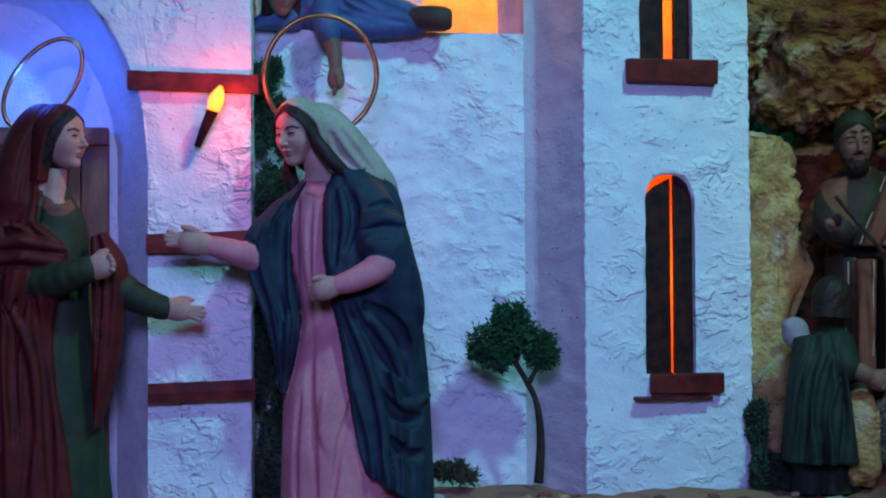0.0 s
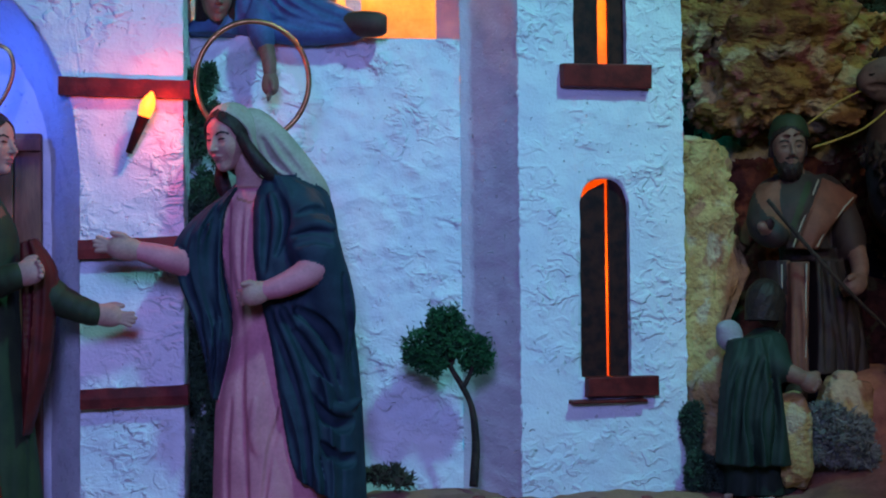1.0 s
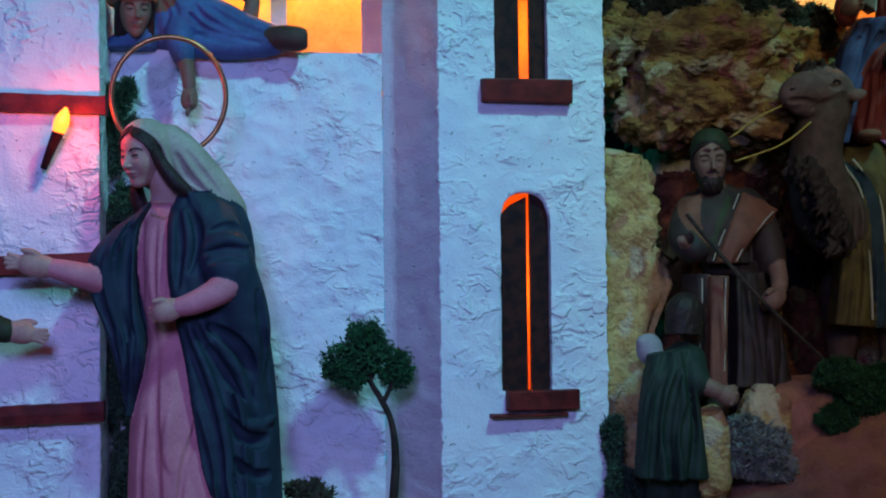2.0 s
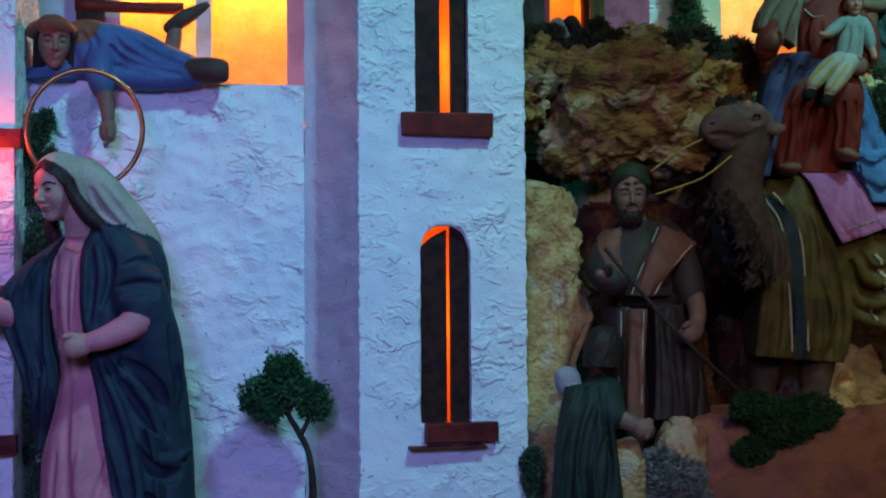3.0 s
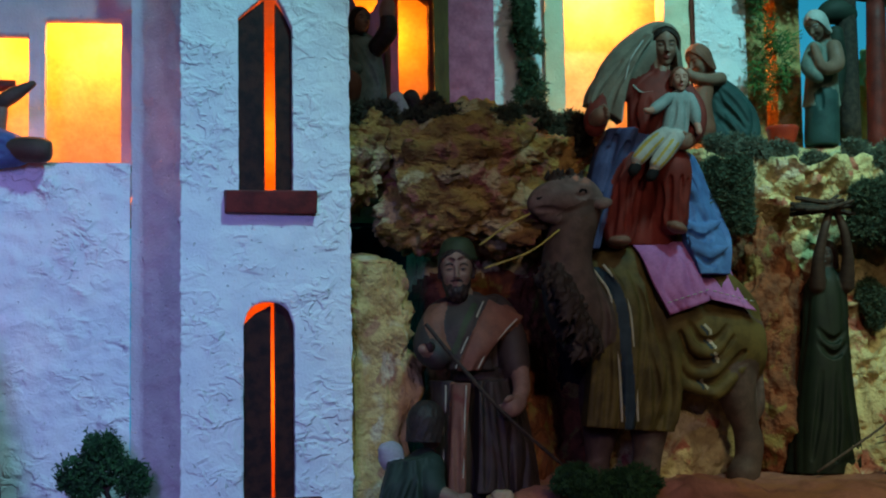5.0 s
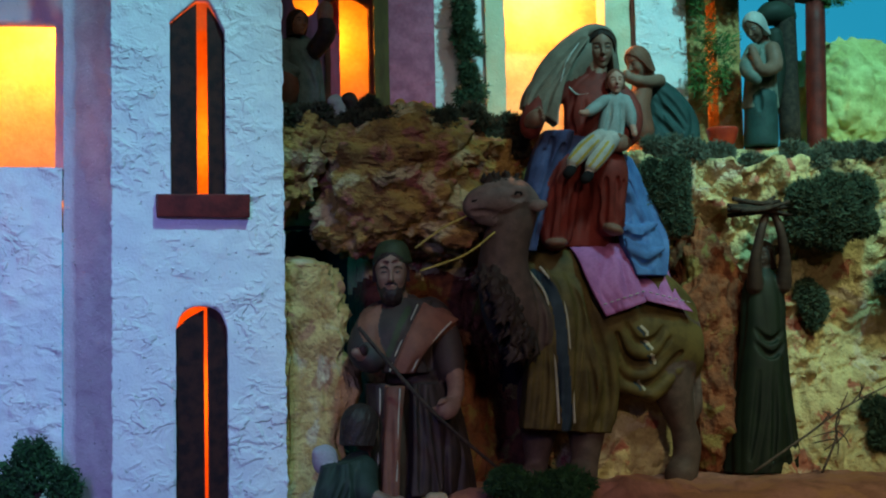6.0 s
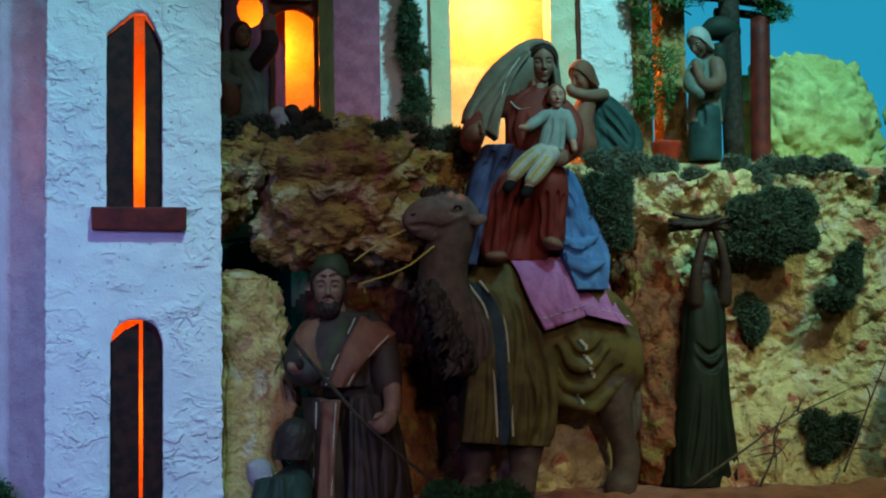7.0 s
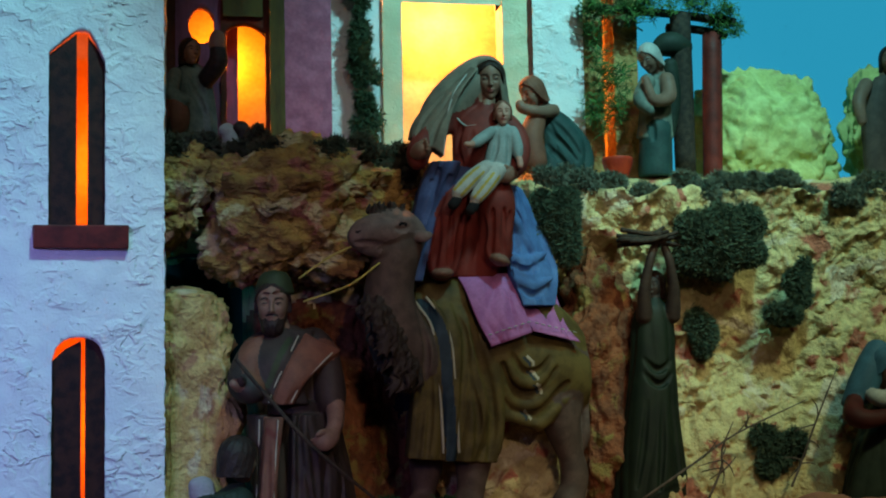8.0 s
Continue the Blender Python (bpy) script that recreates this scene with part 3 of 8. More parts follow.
IVY = surface("dull_green_ivy_leaf", (0.05, 0.085, 0.04), (0.03, 0.055, 0.03), 150, 0.7, 0.2, 700)
POT = surface("red_glazed_pot", (0.55, 0.05, 0.02), (0.40, 0.035, 0.018), 60, 0.45, 0.1, 400)
# dark green dress, taken near black: its silhouette shade is in the colour
GREEN_SHADED = surface("shade_darkened_green_dress", (0.011, 0.018, 0.009), (0.007, 0.012, 0.007), 60, 0.6, 0.1, 400)
SKY = glowing("cyan_sky_cloth", (0.003, 0.36, 0.60), 0.92, (0.01, 0.08, 0.12))
FLAME = glowing("torch_bulb_glass", (1.0, 0.17, 0.02), 4.6)


# ---- building helpers ----
def fbm(x, y, z, octaves=4):
    return noise.fractal(Vector((x, y, z)), 1.0, 2.0, octaves)


def mesh(name, bm, mats, parent=None, label="", smooth=True, doubles=0.0):
    if doubles:
        bmesh.ops.remove_doubles(bm, verts=bm.verts, dist=doubles)
    bmesh.ops.recalc_face_normals(bm, faces=bm.faces)
    data = bpy.data.meshes.new(name)
    for f in bm.faces:
        f.smooth = smooth
    bm.to_mesh(data)
    bm.free()
    for m in mats if isinstance(mats, (list, tuple)) else [mats]:
        data.materials.append(m)
    ob = new(name, data)
    if parent:
        ob.parent = parent
    if label:
        ob["label"] = label
    return ob


def part(name, bm, material, parent, label="", smooth=True):
    return mesh(name, bm, material, parent, label, smooth)


def empty(name, at):
    ob = new(name)
    ob.matrix_world = Matrix.Translation(at)
    ob.empty_display_size = 0.02
    return ob


def under(ob, parent):
    """Hangs a mesh built in world coordinates under an Empty that stands elsewhere."""
    ob.parent = parent
    ob.matrix_parent_inverse = parent.matrix_basis.inverted()
    return ob


def sweep(rows, k):
    """Rows of numbers, made k times as dense along a smooth curve."""
    a = np.array(rows, float)
    if len(a) < 3:
        return [a[0] + (a[-1] - a[0]) * i / k for i in range(k + 1)]
    p = np.vstack([2 * a[0] - a[1], a, 2 * a[-1] - a[-2]])
    out = []
    for i in range(1, len(p) - 2):
        for j in range(k):
            t = j / k
            out.append(0.5 * (2 * p[i] + (p[i + 1] - p[i - 1]) * t + (2 * p[i - 1] - 5 * p[i] + 4 * p[i + 1] - p[i + 2]) * t * t
                              + (3 * p[i] - p[i - 1] - 3 * p[i + 1] + p[i + 2]) * t ** 3))
    out.append(a[-1])
    return out


def skin_rows(bm, rows, mat=0, closed=True, caps=True):
    """Faces between rows of points of equal count."""
    vs = [[bm.verts.new(p) for p in row] for row in rows]
    n = len(vs[0])
    for a, b in zip(vs, vs[1:]):
        for i in range(n if closed else n - 1):
            j = (i + 1) % n
            bm.faces.new((a[i], a[j], b[j], b[i])).material_index = mat
    if caps and closed:
        for row in (vs[0], vs[-1]):
            bm.faces.new(row).material_index = mat
    return vs


def crease(x):
    """A fold's section: round ridges, narrow valleys."""
    return 1.6 * abs(math.sin(x / 2)) ** 0.8 - 1.1


def panel(bm, rows, mat=0, n=44, k=7, folds=5.0, depth=0.003, seed=0.0, bulge=0.012, thick=0.003, cross=0.0, slope=2.0):
    """A draped sheet between a left and a right edge, given from top to bottom; folds run down it, cross folds along it."""
    rows = sweep([(*a, *b) for a, b in rows], k)
    out = []
    for j, r in enumerate(rows):
        a, b, v = Vector(r[:3]), Vector(r[3:]), j / max(1, len(rows) - 1)
        row = []
        for i in range(n + 1):
            s = i / n
            p = a.lerp(b, s)
            w = crease(folds * 2 * math.pi * s + seed + 4.6 * noise.noise(Vector((s * 1.5 + seed, v * 1.5, seed))) + slope * v)
            w *= min(1.6, max(0.1, 0.8 + 1.4 * noise.noise(Vector((s * 2.2, v * 2.0 + seed, 1.0 + seed)))))
            w += 0.16 * crease(folds * 4.6 * math.pi * s + 2.0 * seed + 4.0 * noise.noise(Vector((s * 2.7 + seed, v * 3.5, 2.0))))
            if cross:
                w += 0.8 * crease(cross * 2 * math.pi * (v + 0.25 * math.sin(math.pi * s)) + 2.0 * noise.noise(Vector((s * 2, v * 3, seed))))
            row.append(p + Vector((0, -bulge * max(0.0, math.sin(math.pi * s)) ** 0.7 - depth * w * (0.35 + 0.65 * math.sin(math.pi * min(1, max(0, s))) ** 0.4), 0)))
        out.append(row + [q + Vector((0, thick, 0)) for q in reversed(row)])
    skin_rows(bm, out, mat)


def loft(bm, rings, mat=0, seg=56, k=5, folds=9, depth=0.06, seed=0.0, a0=0.0, a1=360.0, caps=True, thick=0.0):
    """A draped body. Rings of x, y, z, half width, half depth and how much the folds show (0 to 1)."""
    rows, whole = [], a1 - a0 >= 360
    dense = sweep(rings, k)
    for x, y, z, rx, ry, f in dense:
        row = []
        for i in range(seg if whole else seg + 1):
            a = radians(a0 + (a1 - a0) * i / seg)
            ca, sa = math.cos(a), math.sin(a)
            w = crease(folds * a + seed + 2.6 * noise.noise(Vector((ca * 1.6 + seed, sa * 1.6, z * 9))))
            w *= min(1.5, max(0.1, 0.75 + 1.3 * noise.noise(Vector((ca * 1.7, sa * 1.7 + seed, z * 9)))))
            w += 0.16 * crease(folds * 2.3 * a + 2.0 * seed + 4.0 * noise.noise(Vector((ca * 2.6, sa * 2.6 + seed, z * 13))))
            r = 1 + 1.5 * depth * max(f, 0) * w
            row.append((x + rx * r * math.cos(a), y + ry * r * math.sin(a), z))
        rows.append(row)
    if whole:
        skin_rows(bm, rows, mat, True, caps)
    else:
        t = thick or 0.0022
        for row, ring in zip(rows, dense):
            c = Vector(ring[:3])
            row.extend([tuple(Vector(p) - (Vector(p) - c).normalized() * t) for p in reversed(row)])
        skin_rows(bm, rows, mat, True, True)


def tube(bm, pts, radii, mat=0, seg=14, k=5, flat=1.0, folds=0.0, nfold=6, rings=0.0):
    """A limb or branch along a smooth line, with its own radius at each point."""
    rows = sweep([(*p, r) for p, r in zip(pts, radii)], k)
    out, up = [], Vector((0.13, 0.97, 0.2))
    for i, row in enumerate(rows):
        a, b = Vector(rows[max(i - 1, 0)][:3]), Vector(rows[min(i + 1, len(rows) - 1)][:3])
        d = (b - a).normalized()
        s = d.cross(up).normalized()
        u = s.cross(d).normalized()
        c, r = Vector(row[:3]), max(row[3], 0.0002)
        r *= 1 + rings * crease(i * 1.15 + 1.5 * noise.noise(c * 60))
        out.append([tuple(c + s * r * (1 + folds * math.sin(nfold * q + i * 0.3)) * math.cos(q) + u * r * flat * math.sin(q)) for q in (2 * math.pi * j / seg for j in range(seg))])
    skin_rows(bm, out, mat)


def ball(bm, c, r, mat=0, seg=20, turn=(0, 0, 0), rough=0.0, freq=60.0):
    """A rounded lump; rough: uneven surface in metres."""
    m = Matrix.Translation(c) @ pose(0, 0, 0, *turn) @ Matrix.Diagonal((*r, 1))
    made = bmesh.ops.create_uvsphere(bm, u_segments=seg, v_segments=max(8, seg * 2 // 3), radius=1.0, matrix=m)
    for v in made["verts"]:
        if rough:
            v.co += (v.co - Vector(c)).normalized() * rough * fbm(*(v.co * freq), 3)
        for f in v.link_faces:
            f.material_index = mat


def box(bm, lo, hi, mat=0, bevel=0.0, m=None, wobble=0.0):
    made = bmesh.ops.create_cube(bm, size=1.0)["verts"]
    lo, hi = Vector(lo), Vector(hi)
    for v in made:
        v.co = Vector(((v.co.x + 0.5) * (hi.x - lo.x) + lo.x, (v.co.y + 0.5) * (hi.y - lo.y) + lo.y, (v.co.z + 0.5) * (hi.z - lo.z) + lo.z))
        if wobble:
            v.co += Vector((random.uniform(-1, 1), random.uniform(-1, 1), random.uniform(-1, 1))) * wobble
        if m:
            v.co = m @ v.co
    faces = {f for v in made for f in v.link_faces}
    for f in faces:
        f.material_index = mat
    if bevel:
        edges = list({e for f in faces for e in f.edges})
        got = bmesh.ops.bevel(bm, geom=edges, offset=bevel, segments=2, affect="EDGES", profile=0.6)
        for f in got["faces"]:
            f.material_index = mat


def facade(bm, m, w, z0, z1, holes=(), step=0.004, amp=0.0010, freq=55.0, reveal=0.01, mat=0, seed=0.0):
    """A plastered wall face w wide from z0 to z1, in the plane of the pose m (u to the right, y into the wall), uneven by hand, with
    openings that go through: each u0, u1, the sill's height (or a function of u), and the head's height as a function of u."""
    cuts = {0.0, w}
    for u0, u1, *_ in holes:
        cuts |= {u0, u1}
    us = []
    cuts = sorted(cuts)
    for a, b in zip(cuts, cuts[1:]):
        n = max(1, round((b - a) / step))
        us += [a + (b - a) * i / n for i in range(n)]
    us.append(w)

    def put(u, z, y=0.0):
        d = amp * (fbm(u * freq + seed, 3.1, z * freq, 5) + 0.6 * fbm(u * freq * 0.2 + seed, 7.7, z * freq * 0.2, 3)) if y == 0 else 0.0
        e = 0.45 * amp * fbm(z * freq * 1.5, seed + 2.2, u * 20, 3)
        return bm.verts.new(m @ Vector((u + e, y - d, z)))

    def column(p, q, bottoms, tops):
        n = max(1, round((tops[0] - bottoms[0]) / step))
        left = [put(p, bottoms[0] + (tops[0] - bottoms[0]) * i / n) for i in range(n + 1)]
        right = [put(q, bottoms[1] + (tops[1] - bottoms[1]) * i / n) for i in range(n + 1)]
        for i in range(n):
            bm.faces.new((left[i], right[i], right[i + 1], left[i + 1])).material_index = mat

    for p, q in zip(us, us[1:]):
        mid = (p + q) / 2
        here = sorted((h for h in holes if h[0] < mid < h[1]), key=lambda h: h[3](mid))
        low = (z0, z0)
        for u0, u1, sill, head in here:
            foot = (sill(p), sill(q)) if callable(sill) else (sill, sill)
            if foot[0] > low[0] + 1e-4:
                column(p, q, low, foot)
            low = (head(p), head(q))
            for za, zb in (low, foot):
                a, b = put(p, za), put(q, zb)
                c, d = put(q, zb, reveal), put(p, za, reveal)
                bm.faces.new((a, b, c, d)).material_index = mat
        column(p, q, low, (z1, z1))
    for u0, u1, sill, head in holes:
        for u in (() if callable(sill) else (u0, u1)):
            n = max(1, round((head(u) - sill) / step))
            zs = [sill + (head(u) - sill) * i / n for i in range(n + 1)]
            for a, b in zip(zs, zs[1:]):
                f = bm.faces.new((put(u, a), put(u, b), put(u, b, reveal), put(u, a, reveal)))
                f.material_index = mat
    bmesh.ops.remove_doubles(bm, verts=bm.verts, dist=0.00025)


def along(a, b):
    """The pose of a wall face whose foot runs from a to b as one looks at it (x, y)."""
    return pose(a[0], a[1], 0, 0, 0, math.degrees(math.atan2(b[1] - a[1], b[0] - a[0])))


def rock_lumps(p):
    """The unevenness of cork rock at a place, about -1 to 1: ledges, knobs and pits."""
    a = noise.hetero_terrain(p * 16, 0.8, 2.1, 4, 0.6) - 0.7
    b = abs(noise.noise(p * 62 + Vector((3, 1, 7)))) + 0.6 * abs(noise.noise(p * 135))
    return 0.75 * a + 0.9 * b - 0.35


def boulder(bm, c, r, seed, amp=0.2, freq=2.2, level=5, mat=0, turn=(0, 0, 0), lump=0.0, square=0.75):
    """A lumpy cork rock: a ball with broken ledges and pits."""
    made = bmesh.ops.create_icosphere(bm, subdivisions=level, radius=1.0)["verts"]
    m = Matrix.Translation(c) @ pose(0, 0, 0, *turn)
    off = Vector((seed, seed * 1.7, -seed))
    for v in made:
        p = v.co.normalized()
        s = Vector([math.copysign(abs(q) ** square, q) for q in p])
        d = 1 + amp * fbm(*(p * freq + off), 4)
        v.co = m @ Vector((s.x * r[0] * d, s.y * r[1] * d, s.z * r[2] * d))
        if lump:
            v.co += p * lump * rock_lumps(v.co + off)
        for f in v.link_faces:
            f.material_index = mat


def tufts(bm, c, r, count, size, seed, mat=0, clumps=14, shell=0.0):
    """Wiry moss or small leaves in clumps, with gaps between them: many short bent blades. shell: the share that grows on the outside."""
    rnd = random.Random(seed)
    mids = []

    def ray():
        a, b = rnd.uniform(0, 2 * math.pi), rnd.uniform(-1, 1)
        q = math.sqrt(1 - b * b)
        return Vector((q * math.cos(a), q * math.sin(a), b))

    for _ in range(clumps):
        k, d = rnd.uniform(0.35, 0.85), ray()
        mids.append(Vector((r[0] * k * d.x, r[1] * k * d.y, r[2] * k * d.z)))
    small = min(r)
    for i in range(count):
        d = Vector((rnd.gauss(0, 1), rnd.gauss(0, 1), rnd.gauss(0.25, 1))).normalized()
        if i < shell * count:
            q = ray()
            k = 0.78 + 0.22 * fbm(*(q * 2.3 + Vector((seed * 0.37, 0, 0))), 3) + rnd.uniform(-0.06, 0.06)
            p = Vector((q.x * r[0] * k, q.y * r[1] * k, q.z * r[2] * k))
            d = (q + d * 0.8).normalized()
        else:
            p = mids[i % clumps] + Vector((rnd.gauss(0, 1), rnd.gauss(0, 1), rnd.gauss(0, 1))) * small * 0.26
        s = d.orthogonal().normalized() * min(size, 0.0046) * rnd.uniform(0.08, 0.20)
        p = Vector(c) + p
        tip = p + d * size * rnd.uniform(0.6, 1.3)
        mid = (p + tip) / 2 + Vector((rnd.gauss(0, 1), rnd.gauss(0, 1), rnd.gauss(0, 1))) * size * 0.25
        v = [bm.verts.new(q) for q in (p - s, p + s, mid + s * 1.1, tip, mid - s * 1.1)]
        bm.faces.new((v[0], v[1], v[2], v[4])).material_index = mat
        bm.faces.new((v[4], v[2], v[3])).material_index = mat


# ---- the hall round the diorama ----
def hall():
    for name, lo, hi in (("hall_wall_front", (-1.5, -1.5, -0.95), (2.4, -1.4, 1.8)), ("hall_wall_back", (-1.5, 1.9, -0.95), (2.4, 2.0, 1.8)),
                         ("hall_wall_west", (-1.6, -1.5, -0.95), (-1.5, 2.0, 1.8)), ("hall_wall_east", (2.4, -1.5, -0.95), (2.5, 2.0, 1.8)),
                         ("hall_ceiling", (-1.6, -1.5, 1.8), (2.5, 2.0, 1.9)), ("hall_floor", (-1.6, -1.5, -1.05), (2.5, 2.0, -0.95))):
        bm = bmesh.new()
        box(bm, lo, hi)
        tagged(mesh(name, bm, HALL, smooth=False), "dark painted surface of the unlit hall", "wall", kind="structure")
    bm = bmesh.new()
    box(bm, (-0.9, 0.47, -0.95), (1.9, 1.8, -0.06), bevel=0.006)
    tagged(mesh("display_table", bm, HALL, smooth=False), "dark draped table that carries the diorama", "table", kind="structure")
    # painted sky cloth behind everything, gently curved
    bm = bmesh.new()
    rows = []
    for j in range(2):
        rows.append([(-0.7 + 2.5 * i / 24, 1.62 - 0.30 * max(0, (i - 17) / 7) ** 2, -0.05 + j * 1.15) for i in range(25)])
    skin_rows(bm, rows, 0, False, False)
    tagged(mesh("sky_backdrop", bm, SKY), "plain cyan-blue sky cloth behind the village", "backdrop", kind="structure")


def ease(a, b, x):
    t = min(1.0, max(0.0, (x - a) / (b - a)))
    return t * t * (3 - 2 * t)


def ground_height(x, y):
    h = 0.045 + 0.090 * ease(0.42, 0.60, x + 0.6 * (y - 0.8)) * ease(0.66, 0.80, y)
    return h + 0.006 * fbm(x * 14, y * 14, 1.0, 4) + 0.003 * fbm(x * 60, y * 60, 4.0, 3)


def ground():
    bm = bmesh.new()
    rows = [[(x, y, ground_height(x, y)) for x in (-0.9 + 2.8 * i / 340 for i in range(341))] for y in (0.47 + 0.62 * j / 80 for j in range(81))]
    skin_rows(bm, rows, 0, False, False)
    rim = [[(x, 0.47, z) for x in (-0.9 + 2.8 * i / 40 for i in range(41))] for z in (-0.06, 0.06)]
    skin_rows(bm, rim, 0, False, False)
    tagged(mesh("ground", bm, EARTH), "uneven reddish earth ground of the diorama", "ground", kind="structure")


# ---- rock cliff with the upper terrace ----
def cliff_front(x, z):
    """How far back the rock face stands at x, z."""
    cave = ease(0.36, 0.42, x) * (1 - ease(0.66, 0.80, x)) * (1 - ease(0.30, 0.40, z))
    y = 0.905 + 0.035 * math.sin((z - 0.16) / 0.31 * math.pi) + (0.030 + 0.065 * ease(0.54, 0.60, x)) * cave
    y += 0.22 * (1 - ease(0.415, 0.450, x)) * (1 - ease(0.365, 0.405, z))
    y += 0.05 * math.exp(-((x - 0.775) / 0.035) ** 2) * (1 - ease(0.33, 0.42, z))
    y -= 0.02 * ease(0.95, 1.10, x)
    return y


def terrace_edge(x):
    """The height of the terrace at the brink of the cliff."""
    return 0.466 - 0.026 * ease(0.58, 0.73, x)


def cliff():
    bm = bmesh.new()
    rows, n = [], 420
    for j in range(180):
        row = []
        for i in range(n + 1):
            x = 0.355 + 1.15 * i / n
            if j < 130:
                s = j / 129
                z = 0.05 + (terrace_edge(x) - 0.05) * s
                y = cliff_front(x, z)
                y -= (0.015 - 0.005 * ease(0.82, 0.95, x)) * rock_lumps(Vector((x, 0.5 * y, z))) + 0.004 * fbm(x * 150, 5, z * 150, 3)
                z += 0.010 * fbm(x * 30, 8.0, z * 30, 4) + 0.012 * s * fbm(x * 9, 1.0, 0.0, 3)
            else:
                s = (j - 129) / 50
                y = cliff_front(x, 0.465) + 0.62 * s
                z = terrace_edge(x) + (0.464 - terrace_edge(x)) * ease(0.02, 0.11, s) + 0.006 * fbm(x * 20, y * 20, 0, 4) + 0.012 * fbm(x * 9, 1.0, 0.0, 3) * (1 - s)
            row.append((x, y, z))
        rows.append(row)
    vs = skin_rows(bm, rows, 0, False, False)
    for f in bm.faces:
        c = f.calc_center_median()
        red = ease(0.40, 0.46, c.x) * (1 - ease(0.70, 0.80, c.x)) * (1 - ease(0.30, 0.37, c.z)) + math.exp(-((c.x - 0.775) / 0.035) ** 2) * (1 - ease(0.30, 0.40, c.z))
        # the deep cave back turns black: shade put into the rock's colour
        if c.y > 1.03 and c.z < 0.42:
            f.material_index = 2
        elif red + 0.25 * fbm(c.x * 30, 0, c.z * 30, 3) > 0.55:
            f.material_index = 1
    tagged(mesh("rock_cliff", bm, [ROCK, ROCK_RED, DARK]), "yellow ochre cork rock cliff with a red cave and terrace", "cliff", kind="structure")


# ---- left house with the arch ----
def house_left():
    thing = empty("arched_house", (-0.12, 0.76, 0.04))
    face = along((-0.42, 0.755), (-0.04, 0.755))
    mid, rad, spring = -0.242, 0.125, 0.300

    def head(u):
        x = min(abs(u - 0.42 - mid) / rad, 1.0)
        return spring + 0.165 * math.sqrt(max(0.0, 1 - x * x))

    bm = bmesh.new()
    facade(bm, face, 0.380, 0.03, 0.66, [(mid - rad + 0.42, mid + rad + 0.42, 0.032, head)], reveal=0.002, seed=3.0)
    facade(bm, along((-0.04, 0.755), (-0.043, 0.86)), 0.105, 0.03, 0.66, seed=5.0)
    under(mesh("wall", bm, STUCCO_ROUGH, label="rough white stucco wall"), thing)
    # splayed jamb and soffit of the arch
    bm = bmesh.new()
    rows = []
    for k in range(9):
        s = k / 8
        r, deep = rad - 0.031 * s, 0.755 + 0.045 * s
        row = [(mid + r, deep, 0.03 + (spring - 0.03) * i / 30) for i in range(30)]
        row += [(mid + r * math.cos(a), deep, spring + (0.165 - 0.03 * s) * math.sin(a)) for a in (math.pi * i / 40 for i in range(41))]
        row += [(mid - r, deep, spring - (spring - 0.03) * i / 30) for i in range(1, 31)]
        rows.append([(x + 0.0012 * fbm(x * 50, y * 50, z * 50), y, z + 0.001 * fbm(z * 60, y * 50, x * 50)) for x, y, z in row])
    skin_rows(bm, rows, 0, False, False)
    under(mesh("arch_jamb", bm, STUCCO_SMOOTH, label="smooth plaster arch jamb washed in blue light"), thing)
    bm = bmesh.new()
    facade(bm, along((-0.42, 0.80), (-0.06, 0.80)), 0.36, 0.03, 0.66, seed=9.0)
    under(mesh("porch_wall", bm, STUCCO, label="stucco wall inside the arch"), thing)
    # plank door inside the arch
    x0, x1, top = -0.260, -0.1527, 0.3356
    for i in range(5):
        bm = bmesh.new()
        a, b = x0 + (x1 - x0) * i / 5, x0 + (x1 - x0) * (i + 1) / 5
        box(bm, (a + 0.0006, 0.787, 0.04), (b - 0.0006, 0.797, top), bevel=0.0012, wobble=0.0006)
        under(part("door_plank", bm, DOOR_WOOD, None), thing)
    bm = bmesh.new()
    box(bm, (x0 - 0.004, 0.783, top - 0.014), (x1, 0.788, top - 0.004), bevel=0.001)
    under(part("door_rail", bm, DOOR_WOOD, None), thing)
    # half-timber beams
    for xa, za, xb, zb, t in ((228, 143, 460, 150, 32), (262, 430, 440, 424, 34), (266, 690, 455, 684, 34)):
        a, b = Vector(PP(xa, za)), Vector(PP(xb, zb))
        bm = bmesh.new()
        n = 12
        rows = []
        for i in range(n + 1):
            p = a.lerp(b, i / n)
            h = t * 0.000215 * (1 + 0.12 * fbm(i * 0.9, za, 0, 3))
            y0, y1 = 0.7475 + 0.0008 * fbm(i, 2, za), 0.758
            rows.append([(p.x, y0, p.z - h), (p.x, y0 - 0.0006, p.z), (p.x, y0, p.z + h), (p.x, y1, p.z + h), (p.x, y1, p.z - h)])
        skin_rows(bm, rows)
        under(part("timber_beam", bm, BEAM, None, "dark red timber beam", False), thing)
    tagged(thing, "white stucco house with a blue-lit arch and dark red timbers", "house")


def PP(x, y):
    """A point of the left house's front, placed to fit the camera's view, from pixels on a 1568 by 882 grid."""
    return (-0.0383 + (x - 450) * 0.00042, 0.755, 0.2995 - (y - 300) * 0.00043)


